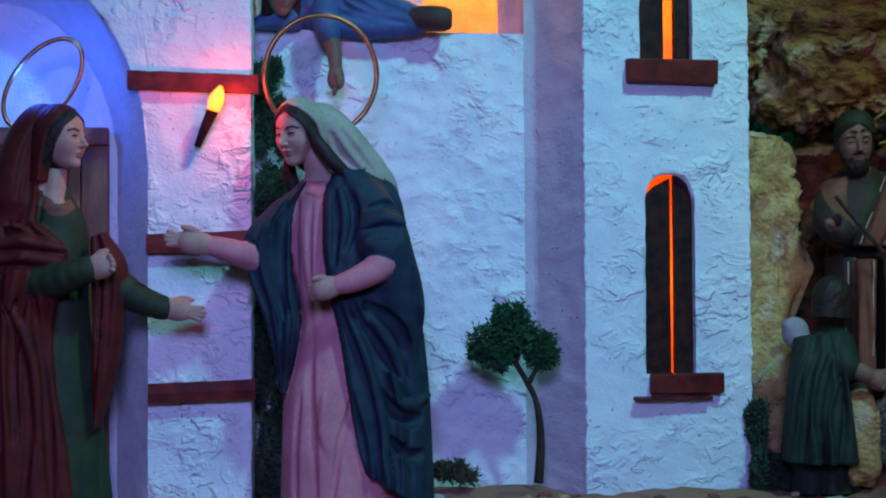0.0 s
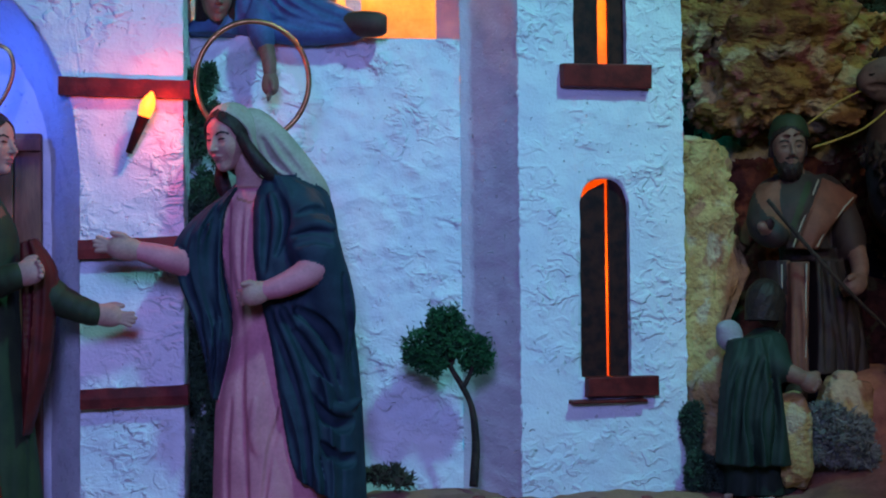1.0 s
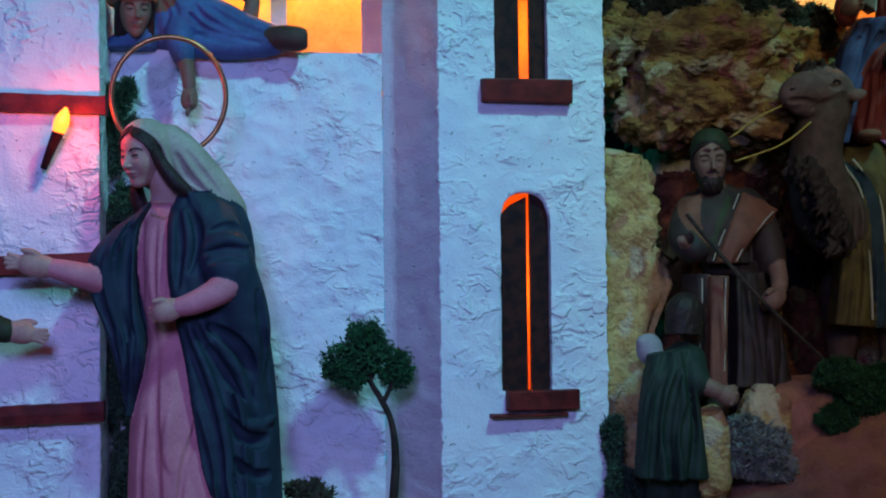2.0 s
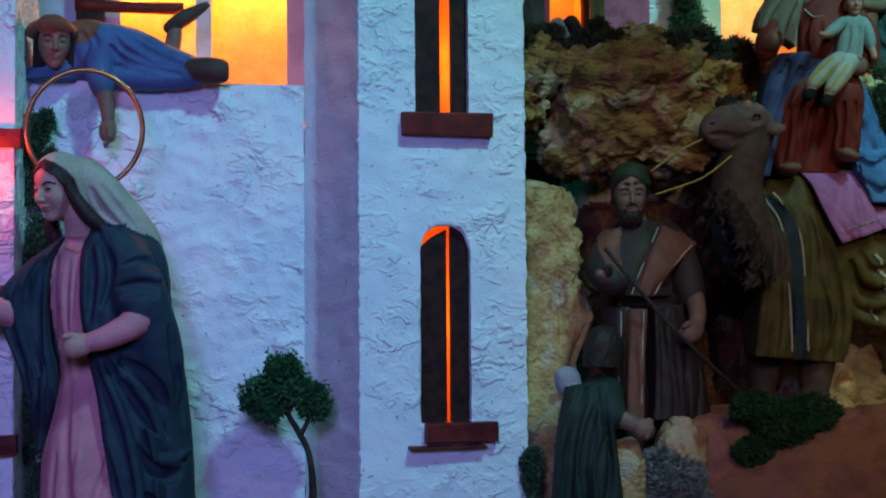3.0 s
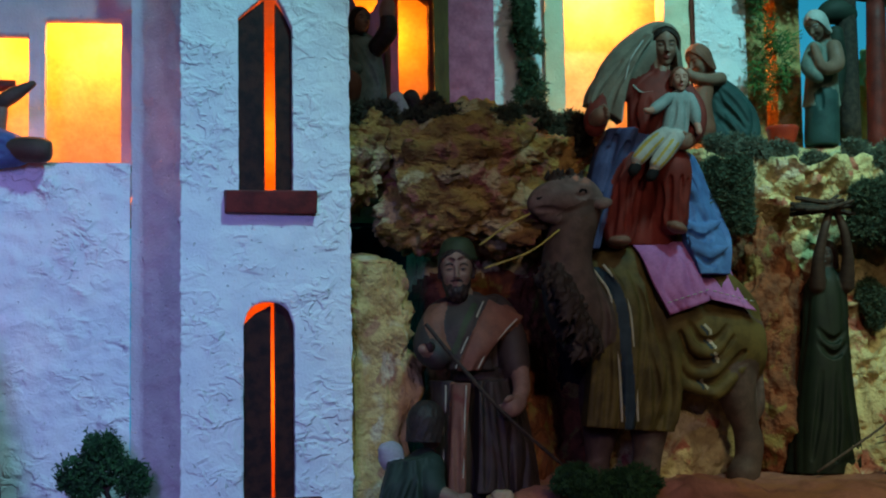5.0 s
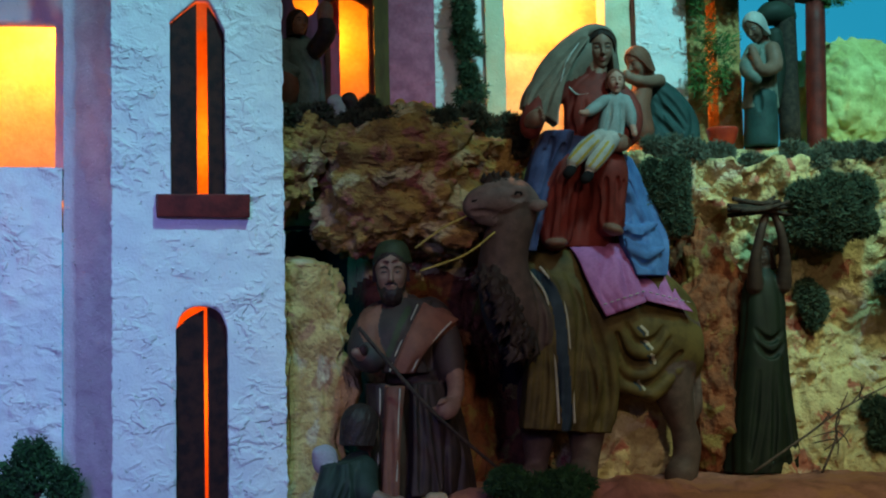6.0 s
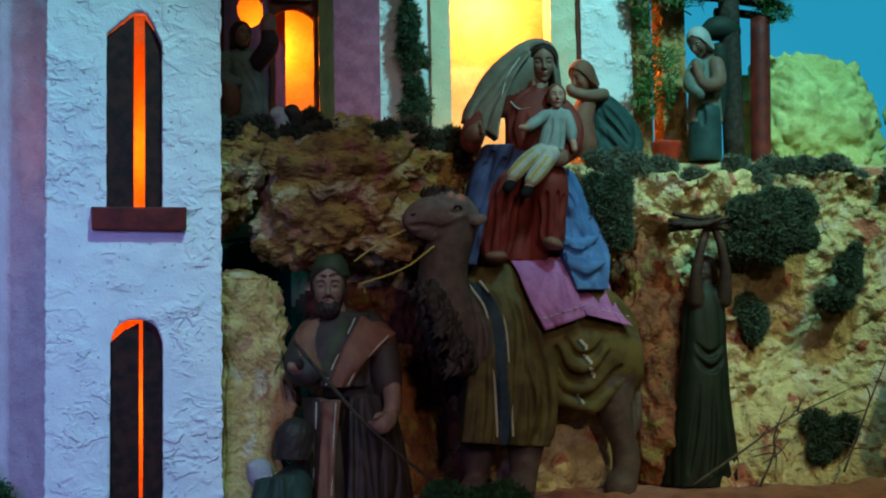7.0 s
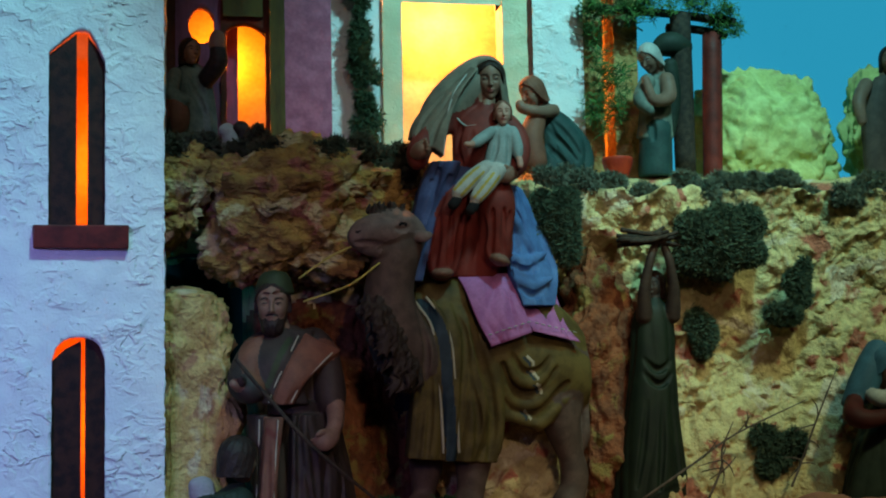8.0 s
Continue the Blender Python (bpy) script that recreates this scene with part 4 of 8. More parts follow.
# ---- middle house: parapet wall, balcony and the tall tower ----
def parapet():
    thing = empty("parapet_house", (0.08, 0.83, 0.045))
    bm = bmesh.new()
    a, b = (-0.075, 0.822), (0.178, 0.836)
    facade(bm, along(a, b), 0.254, 0.03, 0.421, step=0.0028, amp=0.0016, freq=75.0, seed=21.0)
    rows = []
    for j in range(7):
        rows.append([(a[0] + (b[0] - a[0]) * i / 60, a[1] + (b[1] - a[1]) * i / 60 + 0.075 * j / 6, 0.421 + 0.0022 * fbm(i * 0.5, j, 3, 3) * (1 if j else 0)) for i in range(61)])
    skin_rows(bm, rows, 0, False, False)
    under(mesh("wall", bm, STUCCO_ROUGH, label="thickly trowelled white stucco wall"), thing)
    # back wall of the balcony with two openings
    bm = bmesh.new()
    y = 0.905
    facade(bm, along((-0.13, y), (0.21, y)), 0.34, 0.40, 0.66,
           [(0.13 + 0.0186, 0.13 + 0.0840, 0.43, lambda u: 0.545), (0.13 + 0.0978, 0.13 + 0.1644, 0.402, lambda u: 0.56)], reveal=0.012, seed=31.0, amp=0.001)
    # the wall's dusk is put into the plaster's colour, not left to the lamps
    under(mesh("balcony_wall", bm, STUCCO_SHADED, label="plaster wall with two openings that glow yellow"), thing)
    for name, lo, hi in (("room_floor", (-0.11, 0.917, 0.38), (0.20, 1.0, 0.395)), ("room_back", (-0.11, 0.985, 0.395), (0.20, 1.0, 0.60)), ("room_ceiling", (-0.11, 0.917, 0.60), (0.20, 1.0, 0.61)),
                         ("room_side", (-0.115, 0.917, 0.38), (-0.11, 1.0, 0.61)), ("room_side", (0.20, 0.917, 0.38), (0.205, 1.0, 0.61))):
        bm = bmesh.new()
        box(bm, lo, hi)
        under(mesh(name, bm, WARM_WALL, label="ochre plaster lit by an orange bulb", smooth=False), thing)
    bm = bmesh.new()
    a, b = Vector((-0.0173, 0.8900, 0.4979)), Vector((0.0748, 0.8900, 0.4961))
    tube(bm, [a, a.lerp(b, 0.5), b], [0.0055, 0.0052, 0.0055], 0, 8, 4)
    under(part("balcony_rail", bm, BEAM, None, "dark red wooden rail"), thing)
    bm = bmesh.new()
    a, b = (-0.0049, 0.8920, 0.5110), (-0.0044, 0.8920, 0.4269)
    box(bm, (a[0] - 0.012, 0.888, b[2]), (a[0] + 0.012, 0.898, a[2] + 0.12), bevel=0.001)
    under(part("balcony_post", bm, SHUTTER, None, "dark wooden post"), thing)
    tagged(thing, "white stucco house with a parapet under glowing openings", "house")
    lamp("room_bulb", "POINT", (0.15, 0.950, 0.575), 1.35, (1.0, 0.34, 0.055), 0.012)
    lamp("room_bulb", "POINT", (0.02, 0.950, 0.575), 1.35, (1.0, 0.37, 0.06), 0.012)


TOWER_A, TOWER_B = (0.2225, 0.798), (0.3625, 0.818)


def tower():
    thing = empty("tower", (0.29, 0.83, 0.045))
    m = along(TOWER_A, TOWER_B)
    w = (Vector(TOWER_B) - Vector(TOWER_A)).length
    s = w / 0.143

    def upper(u):
        a, b, c, d = 0.0472, 0.0690, 0.0795, 0.0932
        if u < b:
            return 0.540 + 0.0205 * (u - a) / (b - a)
        return 0.5605 - (0.027 * ((u - c) / (d - c)) ** 1.3 if u > c else 0.0)

    def lower(u):
        x = (u - 0.0720) / 0.0215
        return 0.281 + 0.0205 * math.sqrt(max(0.0, 1 - min(1, abs(x)) ** 2.4))

    bm = bmesh.new()
    holes = [(0.0472, 0.0932, 0.393, upper), (0.0505, 0.0935, 0.139, lower)]
    facade(bm, m, w, 0.03, 0.66, holes, step=0.0032, amp=0.0010, reveal=0.011, seed=41.0)
    under(mesh("front_wall", bm, STUCCO, label="rough white stucco front wall"), thing)
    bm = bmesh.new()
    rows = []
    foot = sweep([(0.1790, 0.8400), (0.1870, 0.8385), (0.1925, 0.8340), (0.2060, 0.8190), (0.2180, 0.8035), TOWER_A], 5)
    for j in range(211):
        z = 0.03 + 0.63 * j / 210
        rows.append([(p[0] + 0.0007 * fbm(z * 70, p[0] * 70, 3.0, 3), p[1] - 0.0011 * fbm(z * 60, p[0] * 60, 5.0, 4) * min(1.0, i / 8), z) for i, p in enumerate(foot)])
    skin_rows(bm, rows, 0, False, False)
    # this side's shade is in the plaster's colour
    under(mesh("slanting_wall", bm, STUCCO_SHADED, label="plaster side wall, its shade put into a mauve colour"), thing)
    bm = bmesh.new()
    facade(bm, along(TOWER_B, (0.362, 0.98)), 0.162, 0.03, 0.66, amp=0.0014, seed=49.0)
    under(mesh("side_wall", bm, STUCCO), thing)
    # uneven plaster along both corners
    for (cx, cy), seed in ((TOWER_A, 3.0), (TOWER_B, 8.0)):
        bm = bmesh.new()
        rows = []
        for j in range(260):
            z = 0.03 + 0.63 * j / 259
            q = 0.0016 * max(0.15, 0.55 + 1.1 * fbm(z * 55, seed, 0.0, 3) + 0.7 * fbm(z * 210, seed, 4.0, 2))
            rows.append([(cx + q * math.cos(a), cy + 0.0010 + q * math.sin(a), z) for a in (math.pi * 2 * i / 8 for i in range(8))])
        skin_rows(bm, rows, 0, True, True)
        under(mesh("corner_plaster", bm, STUCCO, label="uneven hand-laid plaster corner"), thing)
    # room inside
    for name, lo, hi in (("room_back", (0.20, 0.93, 0.03), (0.362, 0.945, 0.66)), ("room_side", (0.20, 0.862, 0.03), (0.206, 0.93, 0.66)), ("room_ceiling", (0.206, 0.85, 0.655), (0.362, 0.93, 0.66))):
        bm = bmesh.new()
        box(bm, lo, hi)
        under(mesh(name, bm, WARM_WALL, label="ochre plaster lit orange", smooth=False), thing)

    # unseen boxes added to stop the bulbs' light leaking at the corners
    for lo, hi in (((0.3500, 0.8215, 0.03), (0.3596, 0.932, 0.655)), ((0.2275, 0.8035, 0.03), (0.2360, 0.932, 0.655))):
        bm = bmesh.new()
        box(bm, lo, hi)
        under(mesh("light_stop", bm, STUCCO, smooth=False), thing)

    def leaf(name, u0, u1, zs, deep, tilt):
        bm = bmesh.new()
        rows = []
        n = len(zs) - 1
        for f in (0.0, 0.004):
            rows.append([m @ Vector((u0 + (u1 - u0) * i / n + 0.0, deep + f + tilt * i / n, z)) for i, z in enumerate(zs)])
        low = 0.128 if zs[0] < 0.35 else 0.386
        foot = [[m @ Vector((u0 + (u1 - u0) * i / n, deep + f + tilt * i / n, low)) for i in range(n + 1)] for f in (0.0, 0.004)]
        skin_rows(bm, [foot[0], rows[0], rows[1], foot[1], foot[0]], 0, False, False)
        for i in (0, n):
            bm.faces.new([bm.verts.new(p) for p in (foot[0][i], rows[0][i], rows[1][i], foot[1][i])])
        under(part(name, bm, SHUTTER, None, "dark brown wooden shutter", False), thing)

    leaf("shutter", 0.0455, 0.0700, [0.5375, 0.548, 0.5580], 0.006, -0.001)
    leaf("shutter", 0.0795, 0.0950, [0.5560, 0.546, 0.530], 0.006, 0.001)
    leaf("shutter", 0.0490, 0.0745, [0.280, 0.292, 0.2985], 0.006, 0.0)
    leaf("shutter", 0.0778, 0.0950, [0.302, 0.300, 0.294, 0.278], 0.006, 0.0)
    for u0, u1, z0, z1 in ((0.0350, 0.1125, 0.3755, 0.3945), (0.0530, 0.1148, 0.1235, 0.1400), (0.0397, 0.1042, 0.1180, 0.1210)):
        bm = bmesh.new()
        box(bm, (u0, -0.009, z0), (u1, 0.004, z1), bevel=0.0012, m=m, wobble=0.0009)
        under(part("window_sill", bm, BEAM, None, "dark red wooden sill", False), thing)
    tagged(thing, "tall white stucco tower with two shuttered windows glowing orange", "tower")
    lamp("tower_bulb", "POINT", (0.300, 0.89, 0.46), 0.45, (1.0, 0.13, 0.012), 0.012)
    lamp("tower_bulb", "POINT", (0.300, 0.89, 0.22), 0.40, (1.0, 0.11, 0.010), 0.012)


# ---- upper village on the terrace ----
def upper_house():
    thing = empty("upper_house", (0.6, 1.02, 0.465))
    y = 1.02
    x = lambda px: 0.4791 + 0.000585 * (px - 500) + 4.5e-8 * (px - 500) ** 2

    def wall(name, x0, x1, z0, z1, deep, mat, label, holes=(), yy=y, amp=0.0012, reveal=0.014):
        bm = bmesh.new()
        facade(bm, along((x0, yy), (x1, yy)), x1 - x0, z0, z1, holes, 0.005, amp, reveal=reveal, seed=x0 * 70)
        for xa, sgn in ((x0, -1), (x1, 1)):
            v = [bm.verts.new(q) for q in ((xa, yy, z0), (xa, yy + deep, z0), (xa, yy + deep, z1), (xa, yy, z1))]
            bm.faces.new(v)
        return under(mesh(name, bm, mat, label=label), thing)

    def arch(c, half, spring):
        return lambda u: spring + half * math.sqrt(max(0.0, 1 - min(1.0, abs(u - c) / half) ** 2))

    x0 = x(312)
    wall("rust_wall", x(255), x(313), 0.44, 0.75, 0.02, WALL_RUST, "dark rust plaster wall", yy=y + 0.002)
    wall("mauve_wall", x0, x(393), 0.44, 0.75, 0.02, WALL_MAUVE, "dusky mauve wall with a glowing oval window",
         [(x(335) - x0, x(380) - x0, lambda u: 0.6215 - 0.0195 * math.sqrt(max(0.0, 1 - ((u + x0 - 0.397) / 0.0136) ** 2)), lambda u: 0.6215 + 0.0195 * math.sqrt(max(0.0, 1 - ((u + x0 - 0.397) / 0.0136) ** 2)))])
    x1 = x(392)
    wall("arcade_wall", x1, x(478), 0.44, 0.75, 0.02, WALL_RUST, "rust-red wall with a glowing arched opening",
         [(x(402) - x1, x(471) - x1, 0.455, lambda u: 0.6245 - 0.010 * abs((u + x1 - 0.4405) / 0.0209) ** 2)], yy=y - 0.002)
    wall("arch_panel", x(396), x(466), 0.630, 0.652, 0.008, WALL_OLIVE, "olive brown panel over the arch", yy=y - 0.008)
    wall("pillar", x(404), x(424), 0.44, 0.715, 0.012, WALL_MAUVE, "dusky mauve pillar inside the arch", yy=y + 0.035)
    wall("corner_post", x(477), x(503), 0.44, 0.75, 0.02, WALL_OLIVE, "olive brown timber corner post", yy=y - 0.012)
    wall("lilac_wall", x(502), x(586), 0.44, 0.75, 0.03, LILAC, "lilac plaster wall", yy=y - 0.004, amp=0.0007)
    wall("white_wall", x(586), x(676), 0.44, 0.75, 0.03, STUCCO, "white stucco wall", yy=y)
    wall("door_jamb", x(676), x(710), 0.44, 0.75, 0.03, JAMB, "pale plaster door jamb", yy=y - 0.006)
    wall("door_head", x(710), x(888), 0.652, 0.75, 0.03, JAMB, "pale plaster lintel", yy=y - 0.003)
    wall("door_jamb", x(888), x(937), 0.44, 0.75, 0.03, JAMB, "pale plaster door jamb", yy=y - 0.006)
    wall("door_strip", x(933), x(939), 0.44, 0.75, 0.02, WALL_RUST, "thin brown strip beside the door", yy=y - 0.009)
    wall("white_wall", x(939), x(1028), 0.44, 0.75, 0.06, STUCCO, "white stucco wall", yy=y - 0.012)
    wall("vine_wall", x(1028), x(1066), 0.44, 0.75, 0.03, ROCK_PALE, "ochre rough wall behind the vine", yy=y - 0.004)
    wall("vine_wall", x(1086), x(1128), 0.44, 0.75, 0.03, ROCK_PALE, "ochre rough wall behind the vine", yy=y - 0.004)
    for name, lo, hi in (("room_back", (x(262), 1.11, 0.44), (x(1120), 1.12, 0.745)), ("room_ceiling", (x(262), 1.04, 0.745), (x(1120), 1.12, 0.755)), ("room_side", (x(262) - 0.01, 1.02, 0.44), (x(262), 1.12, 0.72)),
                         ("room_partition", (x(490), 1.036, 0.44), (x(494), 1.11, 0.745)), ("room_side", (x(1130), 1.05, 0.44), (x(1130) + 0.01, 1.12, 0.72))):
        bm = bmesh.new()
        box(bm, lo, hi)
        under(mesh(name, bm, WARM_WALL, label="ochre plaster lit by orange bulbs", smooth=False), thing)
    tagged(thing, "row of stucco houses on the terrace with glowing doorway", "house")
    lamp("house_bulb", "POINT", (x(800), 1.062, 0.655), 2.0, (1.0, 0.33, 0.105), 0.012)
    lamp("house_bulb", "POINT", (x(400), 1.085, 0.60), 0.55, (1.0, 0.30, 0.03), 0.012)
    lamp("house_bulb", "POINT", (x(1075), 1.07, 0.56), 0.25, (1.0, 0.30, 0.04), 0.012)


def pergola():
    thing = empty("pergola", (0.93, 1.0, 0.465))
    for px, w, col, mat, yy in ((1207, 20, "dark brown pergola post", BARK, 0.985), (1262, 19, "red painted pergola post", RED_POST, 0.998)):
        a, b = {1207: ((0.9023, 0.9850, 0.6407), (0.9033, 0.9850, 0.4662)), 1262: ((0.9440, 0.9980, 0.6236), (0.9392, 0.9980, 0.4560))}[px]
        bm = bmesh.new()
        tube(bm, [b, Vector(b).lerp(Vector(a), 0.5), a], [w * 0.00057, w * 0.00056, w * 0.00055], 0, 12, 4, folds=0.05)
        under(part("post", bm, mat, None, col), thing)
    for a, b in (((0.8133, 0.9900, 0.6452), (0.9672, 0.9900, 0.6348)), ((0.8929, 1.0000, 0.6288), (0.9613, 1.0000, 0.6233))):
        bm = bmesh.new()
        tube(bm, [a, Vector(a).lerp(Vector(b), 0.5) + Vector((0, 0, 0.002)), b], [0.005, 0.0045, 0.005], 0, 8, 4)
        under(part("beam", bm, BARK, None), thing)
    bm = bmesh.new()
    for i, q in enumerate(((0.8118, 0.9850, 0.6469), (0.8435, 0.9850, 0.6541), (0.8733, 0.9800, 0.6508), (0.9180, 0.9800, 0.6492), (0.9490, 0.9850, 0.6423), (0.9605, 0.9900, 0.6296), (0.8557, 0.9850, 0.6392), (0.9078, 0.9850, 0.6688))):
        tufts(bm, q, (0.026, 0.014, 0.015), 300, 0.010, 60 + i, clumps=12)
    under(part("vine_crown", bm, LEAF, None, "green vine leaves over the beams"), thing)
    bm = bmesh.new()
    for i, q in enumerate(((0.8063, 0.9900, 0.6175), (0.8113, 0.9850, 0.5860), (0.8183, 0.9900, 0.5569), (0.8253, 0.9850, 0.5742), (0.8287, 0.9800, 0.5370), (0.8040, 0.9900, 0.5384), (0.8129, 0.9900, 0.5204), (0.8038, 0.9900, 0.6419), (0.8331, 0.9850, 0.5623))):
        tufts(bm, q, (0.013, 0.010, 0.022), 110, 0.012, 80 + i, clumps=10)
    under(part("vine", bm, LEAF, None, "green vine climbing at the wall"), thing)
    tagged(thing, "pergola of red and brown posts overgrown with green vine", "pergola")


def pot():
    bm = bmesh.new()
    loft(bm, [(0.8255, 0.9800, 0.4637, 0.0110, 0.0110, 0), (0.8255, 0.9800, 0.4685, 0.0130, 0.0130, 0), (0.8255, 0.9800, 0.4757, 0.0155, 0.0155, 0), (0.8255, 0.9800, 0.4817, 0.0165, 0.0165, 0), (0.8255, 0.9800, 0.4835, 0.0150, 0.0150, 0)], 0, 28, 4, depth=0.0)
    tagged(mesh("flower_pot", bm, POT), "small red pot at the foot of the vine", "pot")


def hills():
    for i, (c, r, s) in enumerate((((1.0279, 1.0600, 0.5101), (0.080, 0.05, 0.076), 3.3), ((1.1983, 1.0600, 0.5189), (0.062, 0.04, 0.085), 8.1))):
        bm = bmesh.new()
        boulder(bm, c, r, s, 0.14, 1.6, 6, lump=0.012)
        tagged(mesh("hill_rock", bm, HILL), "yellow rock hill standing before the sky cloth", "rock")


def cave_rocks():
    for c, r, seed in (((0.476, 0.905, 0.404), (0.074, 0.045, 0.050), 1.3), ((0.450, 0.898, 0.446), (0.095, 0.036, 0.026), 5.2), ((0.371, 0.900, 0.428), (0.027, 0.040, 0.040), 7.7), ((0.548, 0.912, 0.404), (0.042, 0.032, 0.052), 11.4)):
        bm = bmesh.new()
        boulder(bm, c, r, seed, 0.24, 1.9, 6, lump=0.016)
        tagged(mesh("rock_overhang", bm, ROCK_CAVE), "rugged ochre cork rock overhanging the dark cave", "rock")
    bm = bmesh.new()
    boulder(bm, (0.3851, 0.875, 0.185), (0.031, 0.03, 0.175), 2.2, 0.10, 2.0, 6, lump=0.016, square=0.45)
    for v in bm.verts:
        if v.co.z > 0.335:
            v.co.z = 0.335 + 0.25 * (v.co.z - 0.335)
    tagged(mesh("rock_pillar", bm, ROCK_PALE), "upright pale sand-coloured rock beside the tower", "rock")
    bm = bmesh.new()
    tube(bm, [(0.3591, 1.0, 0.3807), (0.3868, 1.0, 0.3834), (0.4203, 1.0, 0.3804)], [0.0022, 0.0022, 0.0022], 0, 10, 5)
    tagged(mesh("cable", bm, CABLE), "dark blue shiny cable lying in the black cave", "cable")
    bm = bmesh.new()
    boulder(bm, (0.70, 0.955, 0.20), (0.075, 0.03, 0.10), 5.7, 0.18, 1.6, 6, lump=0.012)
    tagged(mesh("cave_rock", bm, ROCK), "yellow-green rock behind the camel's legs", "rock")
    for c, r, seed in (((0.7910, 0.9450, 0.2460), (0.030, 0.026, 0.135), 3.9), ((0.8572, 0.9650, 0.3138), (0.050, 0.026, 0.022), 9.4)):
        bm = bmesh.new()
        boulder(bm, c, r, seed, 0.18, 1.6, 6, lump=0.012)
        tagged(mesh("red_rock", bm, ROCK_RED), "rust-red seam of rock in the yellow cliff", "rock")
    bm = bmesh.new()
    boulder(bm, (0.4885, 0.7900, 0.1160), (0.0165, 0.014, 0.018), 4.4, 0.14, 1.6, 4, lump=0.004, square=0.6)
    boulder(bm, (0.4845, 0.7900, 0.1370), (0.0085, 0.008, 0.0050), 7.4, 0.14, 1.6, 4, lump=0.002, square=0.6)
    tagged(mesh("sandstone_block", bm, ROCK_PALE), "small yellow sandstone block on the ground", "rock")
    bm = bmesh.new()
    boulder(bm, (0.4370, 0.7760, 0.0900), (0.0130, 0.012, 0.036), 3.1, 0.14, 1.6, 4, lump=0.004, square=0.6)
    tagged(mesh("sandstone_block", bm, ROCK_PALE), "upright yellow stone half hidden in lichen", "rock")
    bm = bmesh.new()
    boulder(bm, (0.5240, 0.8060, 0.1040), (0.034, 0.014, 0.034), 9.1, 0.12, 1.6, 5, lump=0.005, square=0.6)
    tagged(mesh("earth_bank", bm, EARTH), "low bank of red earth in front of the camel", "rock")
    bm = bmesh.new()
    boulder(bm, (0.6728, 0.8000, 0.0959), (0.075, 0.02, 0.045), 6.1, 0.12, 1.6, 5, lump=0.006)
    tagged(mesh("earth_bank", bm, EARTH), "low bank of red earth in front of the camel", "rock")


hall()
ground()
cliff()
house_left()
parapet()
tower()
upper_house()
pergola()
pot()
hills()
cave_rocks()


# ---- painted figurines, each one plain moulded shape ----
LIP = surface("painted_lip", (0.36, 0.13, 0.11), (0.32, 0.11, 0.10), 90, 0.5, 0.05, 500)
DARK_RED = surface("dark_red_painted_sleeve", (0.075, 0.014, 0.012), (0.05, 0.010, 0.009), 60, 0.64, 0.1, 400)
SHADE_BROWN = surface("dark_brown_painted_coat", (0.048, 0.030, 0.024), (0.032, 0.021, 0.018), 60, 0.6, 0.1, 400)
CAMEL_PALE = surface("pale_painted_camel_muzzle", (0.19, 0.135, 0.12), (0.12, 0.085, 0.078), 80, 0.55, 0.3, 500)
CAMEL_DARK = surface("dark_painted_camel_mane", (0.042, 0.029, 0.023), (0.028, 0.020, 0.017), 80, 0.6, 0.3, 500)
BLUE_GREY = surface("slate_blue_painted_cloth", (0.060, 0.095, 0.22), (0.042, 0.066, 0.16), 60, 0.6, 0.1, 400)
# flesh taken near black, with the raised arms' shade put into the colour
SKIN_SHADE = surface("shade_darkened_flesh", (0.050, 0.030, 0.022), (0.036, 0.022, 0.017), 90, 0.55, 0.08, 500)
TEAL_GREY = surface("grey_green_painted_cloth", (0.16, 0.19, 0.155), (0.09, 0.12, 0.10), 60, 0.6, 0.1, 400)
SHIRT = surface("pale_green_painted_shirt", (0.25, 0.31, 0.30), (0.20, 0.25, 0.24), 60, 0.6, 0.1, 400)
VEIL_BEIGE = surface("dull_beige_painted_veil", (0.20, 0.165, 0.125), (0.145, 0.12, 0.092), 60, 0.64, 0.1, 400)
DULL_BLUE = surface("dull_blue_painted_robe", (0.075, 0.12, 0.26), (0.055, 0.085, 0.19), 60, 0.62, 0.1, 400)
BUNDLE = surface("grey_pink_painted_bundle", (0.34, 0.29, 0.30), (0.28, 0.24, 0.25), 60, 0.6, 0.1, 400)
HAIR_GAP = ((-1.4, 140), (-0.9, 104), (-0.5, 80), (0.0, 62), (0.40, 46), (0.62, 26), (0.80, 0))
VEIL_GAP = ((-1.4, 98), (-0.3, 88), (0.25, 80), (0.60, 64), (0.88, 40), (1.02, 0))


def rings(rows, unit):
    return [(*p, a * unit, b * unit, f) for p, a, b, f in rows]


def ringlet(bm, c, rx, rz, r, mat, turn=(0, 0, 0)):
    """A wire ring, standing upright before it is turned."""
    m = Matrix.Translation(c) @ pose(0, 0, 0, *turn)
    rows = []
    n = 72
    for i in range(n + 1):
        a = 2 * math.pi * i / n
        c2, d = Vector((rx * math.cos(a), 0, rz * math.sin(a))), Vector((math.cos(a), 0, math.sin(a)))
        rows.append([m @ (c2 + d * r * math.cos(q) + Vector((0, r, 0)) * math.sin(q)) for q in (2 * math.pi * j / 8 for j in range(8))])
    old = len(bm.faces)
    skin_rows(bm, rows, mat, True, False)
    bm.faces.ensure_lookup_table()
    for f in bm.faces[old:]:
        f.smooth = True


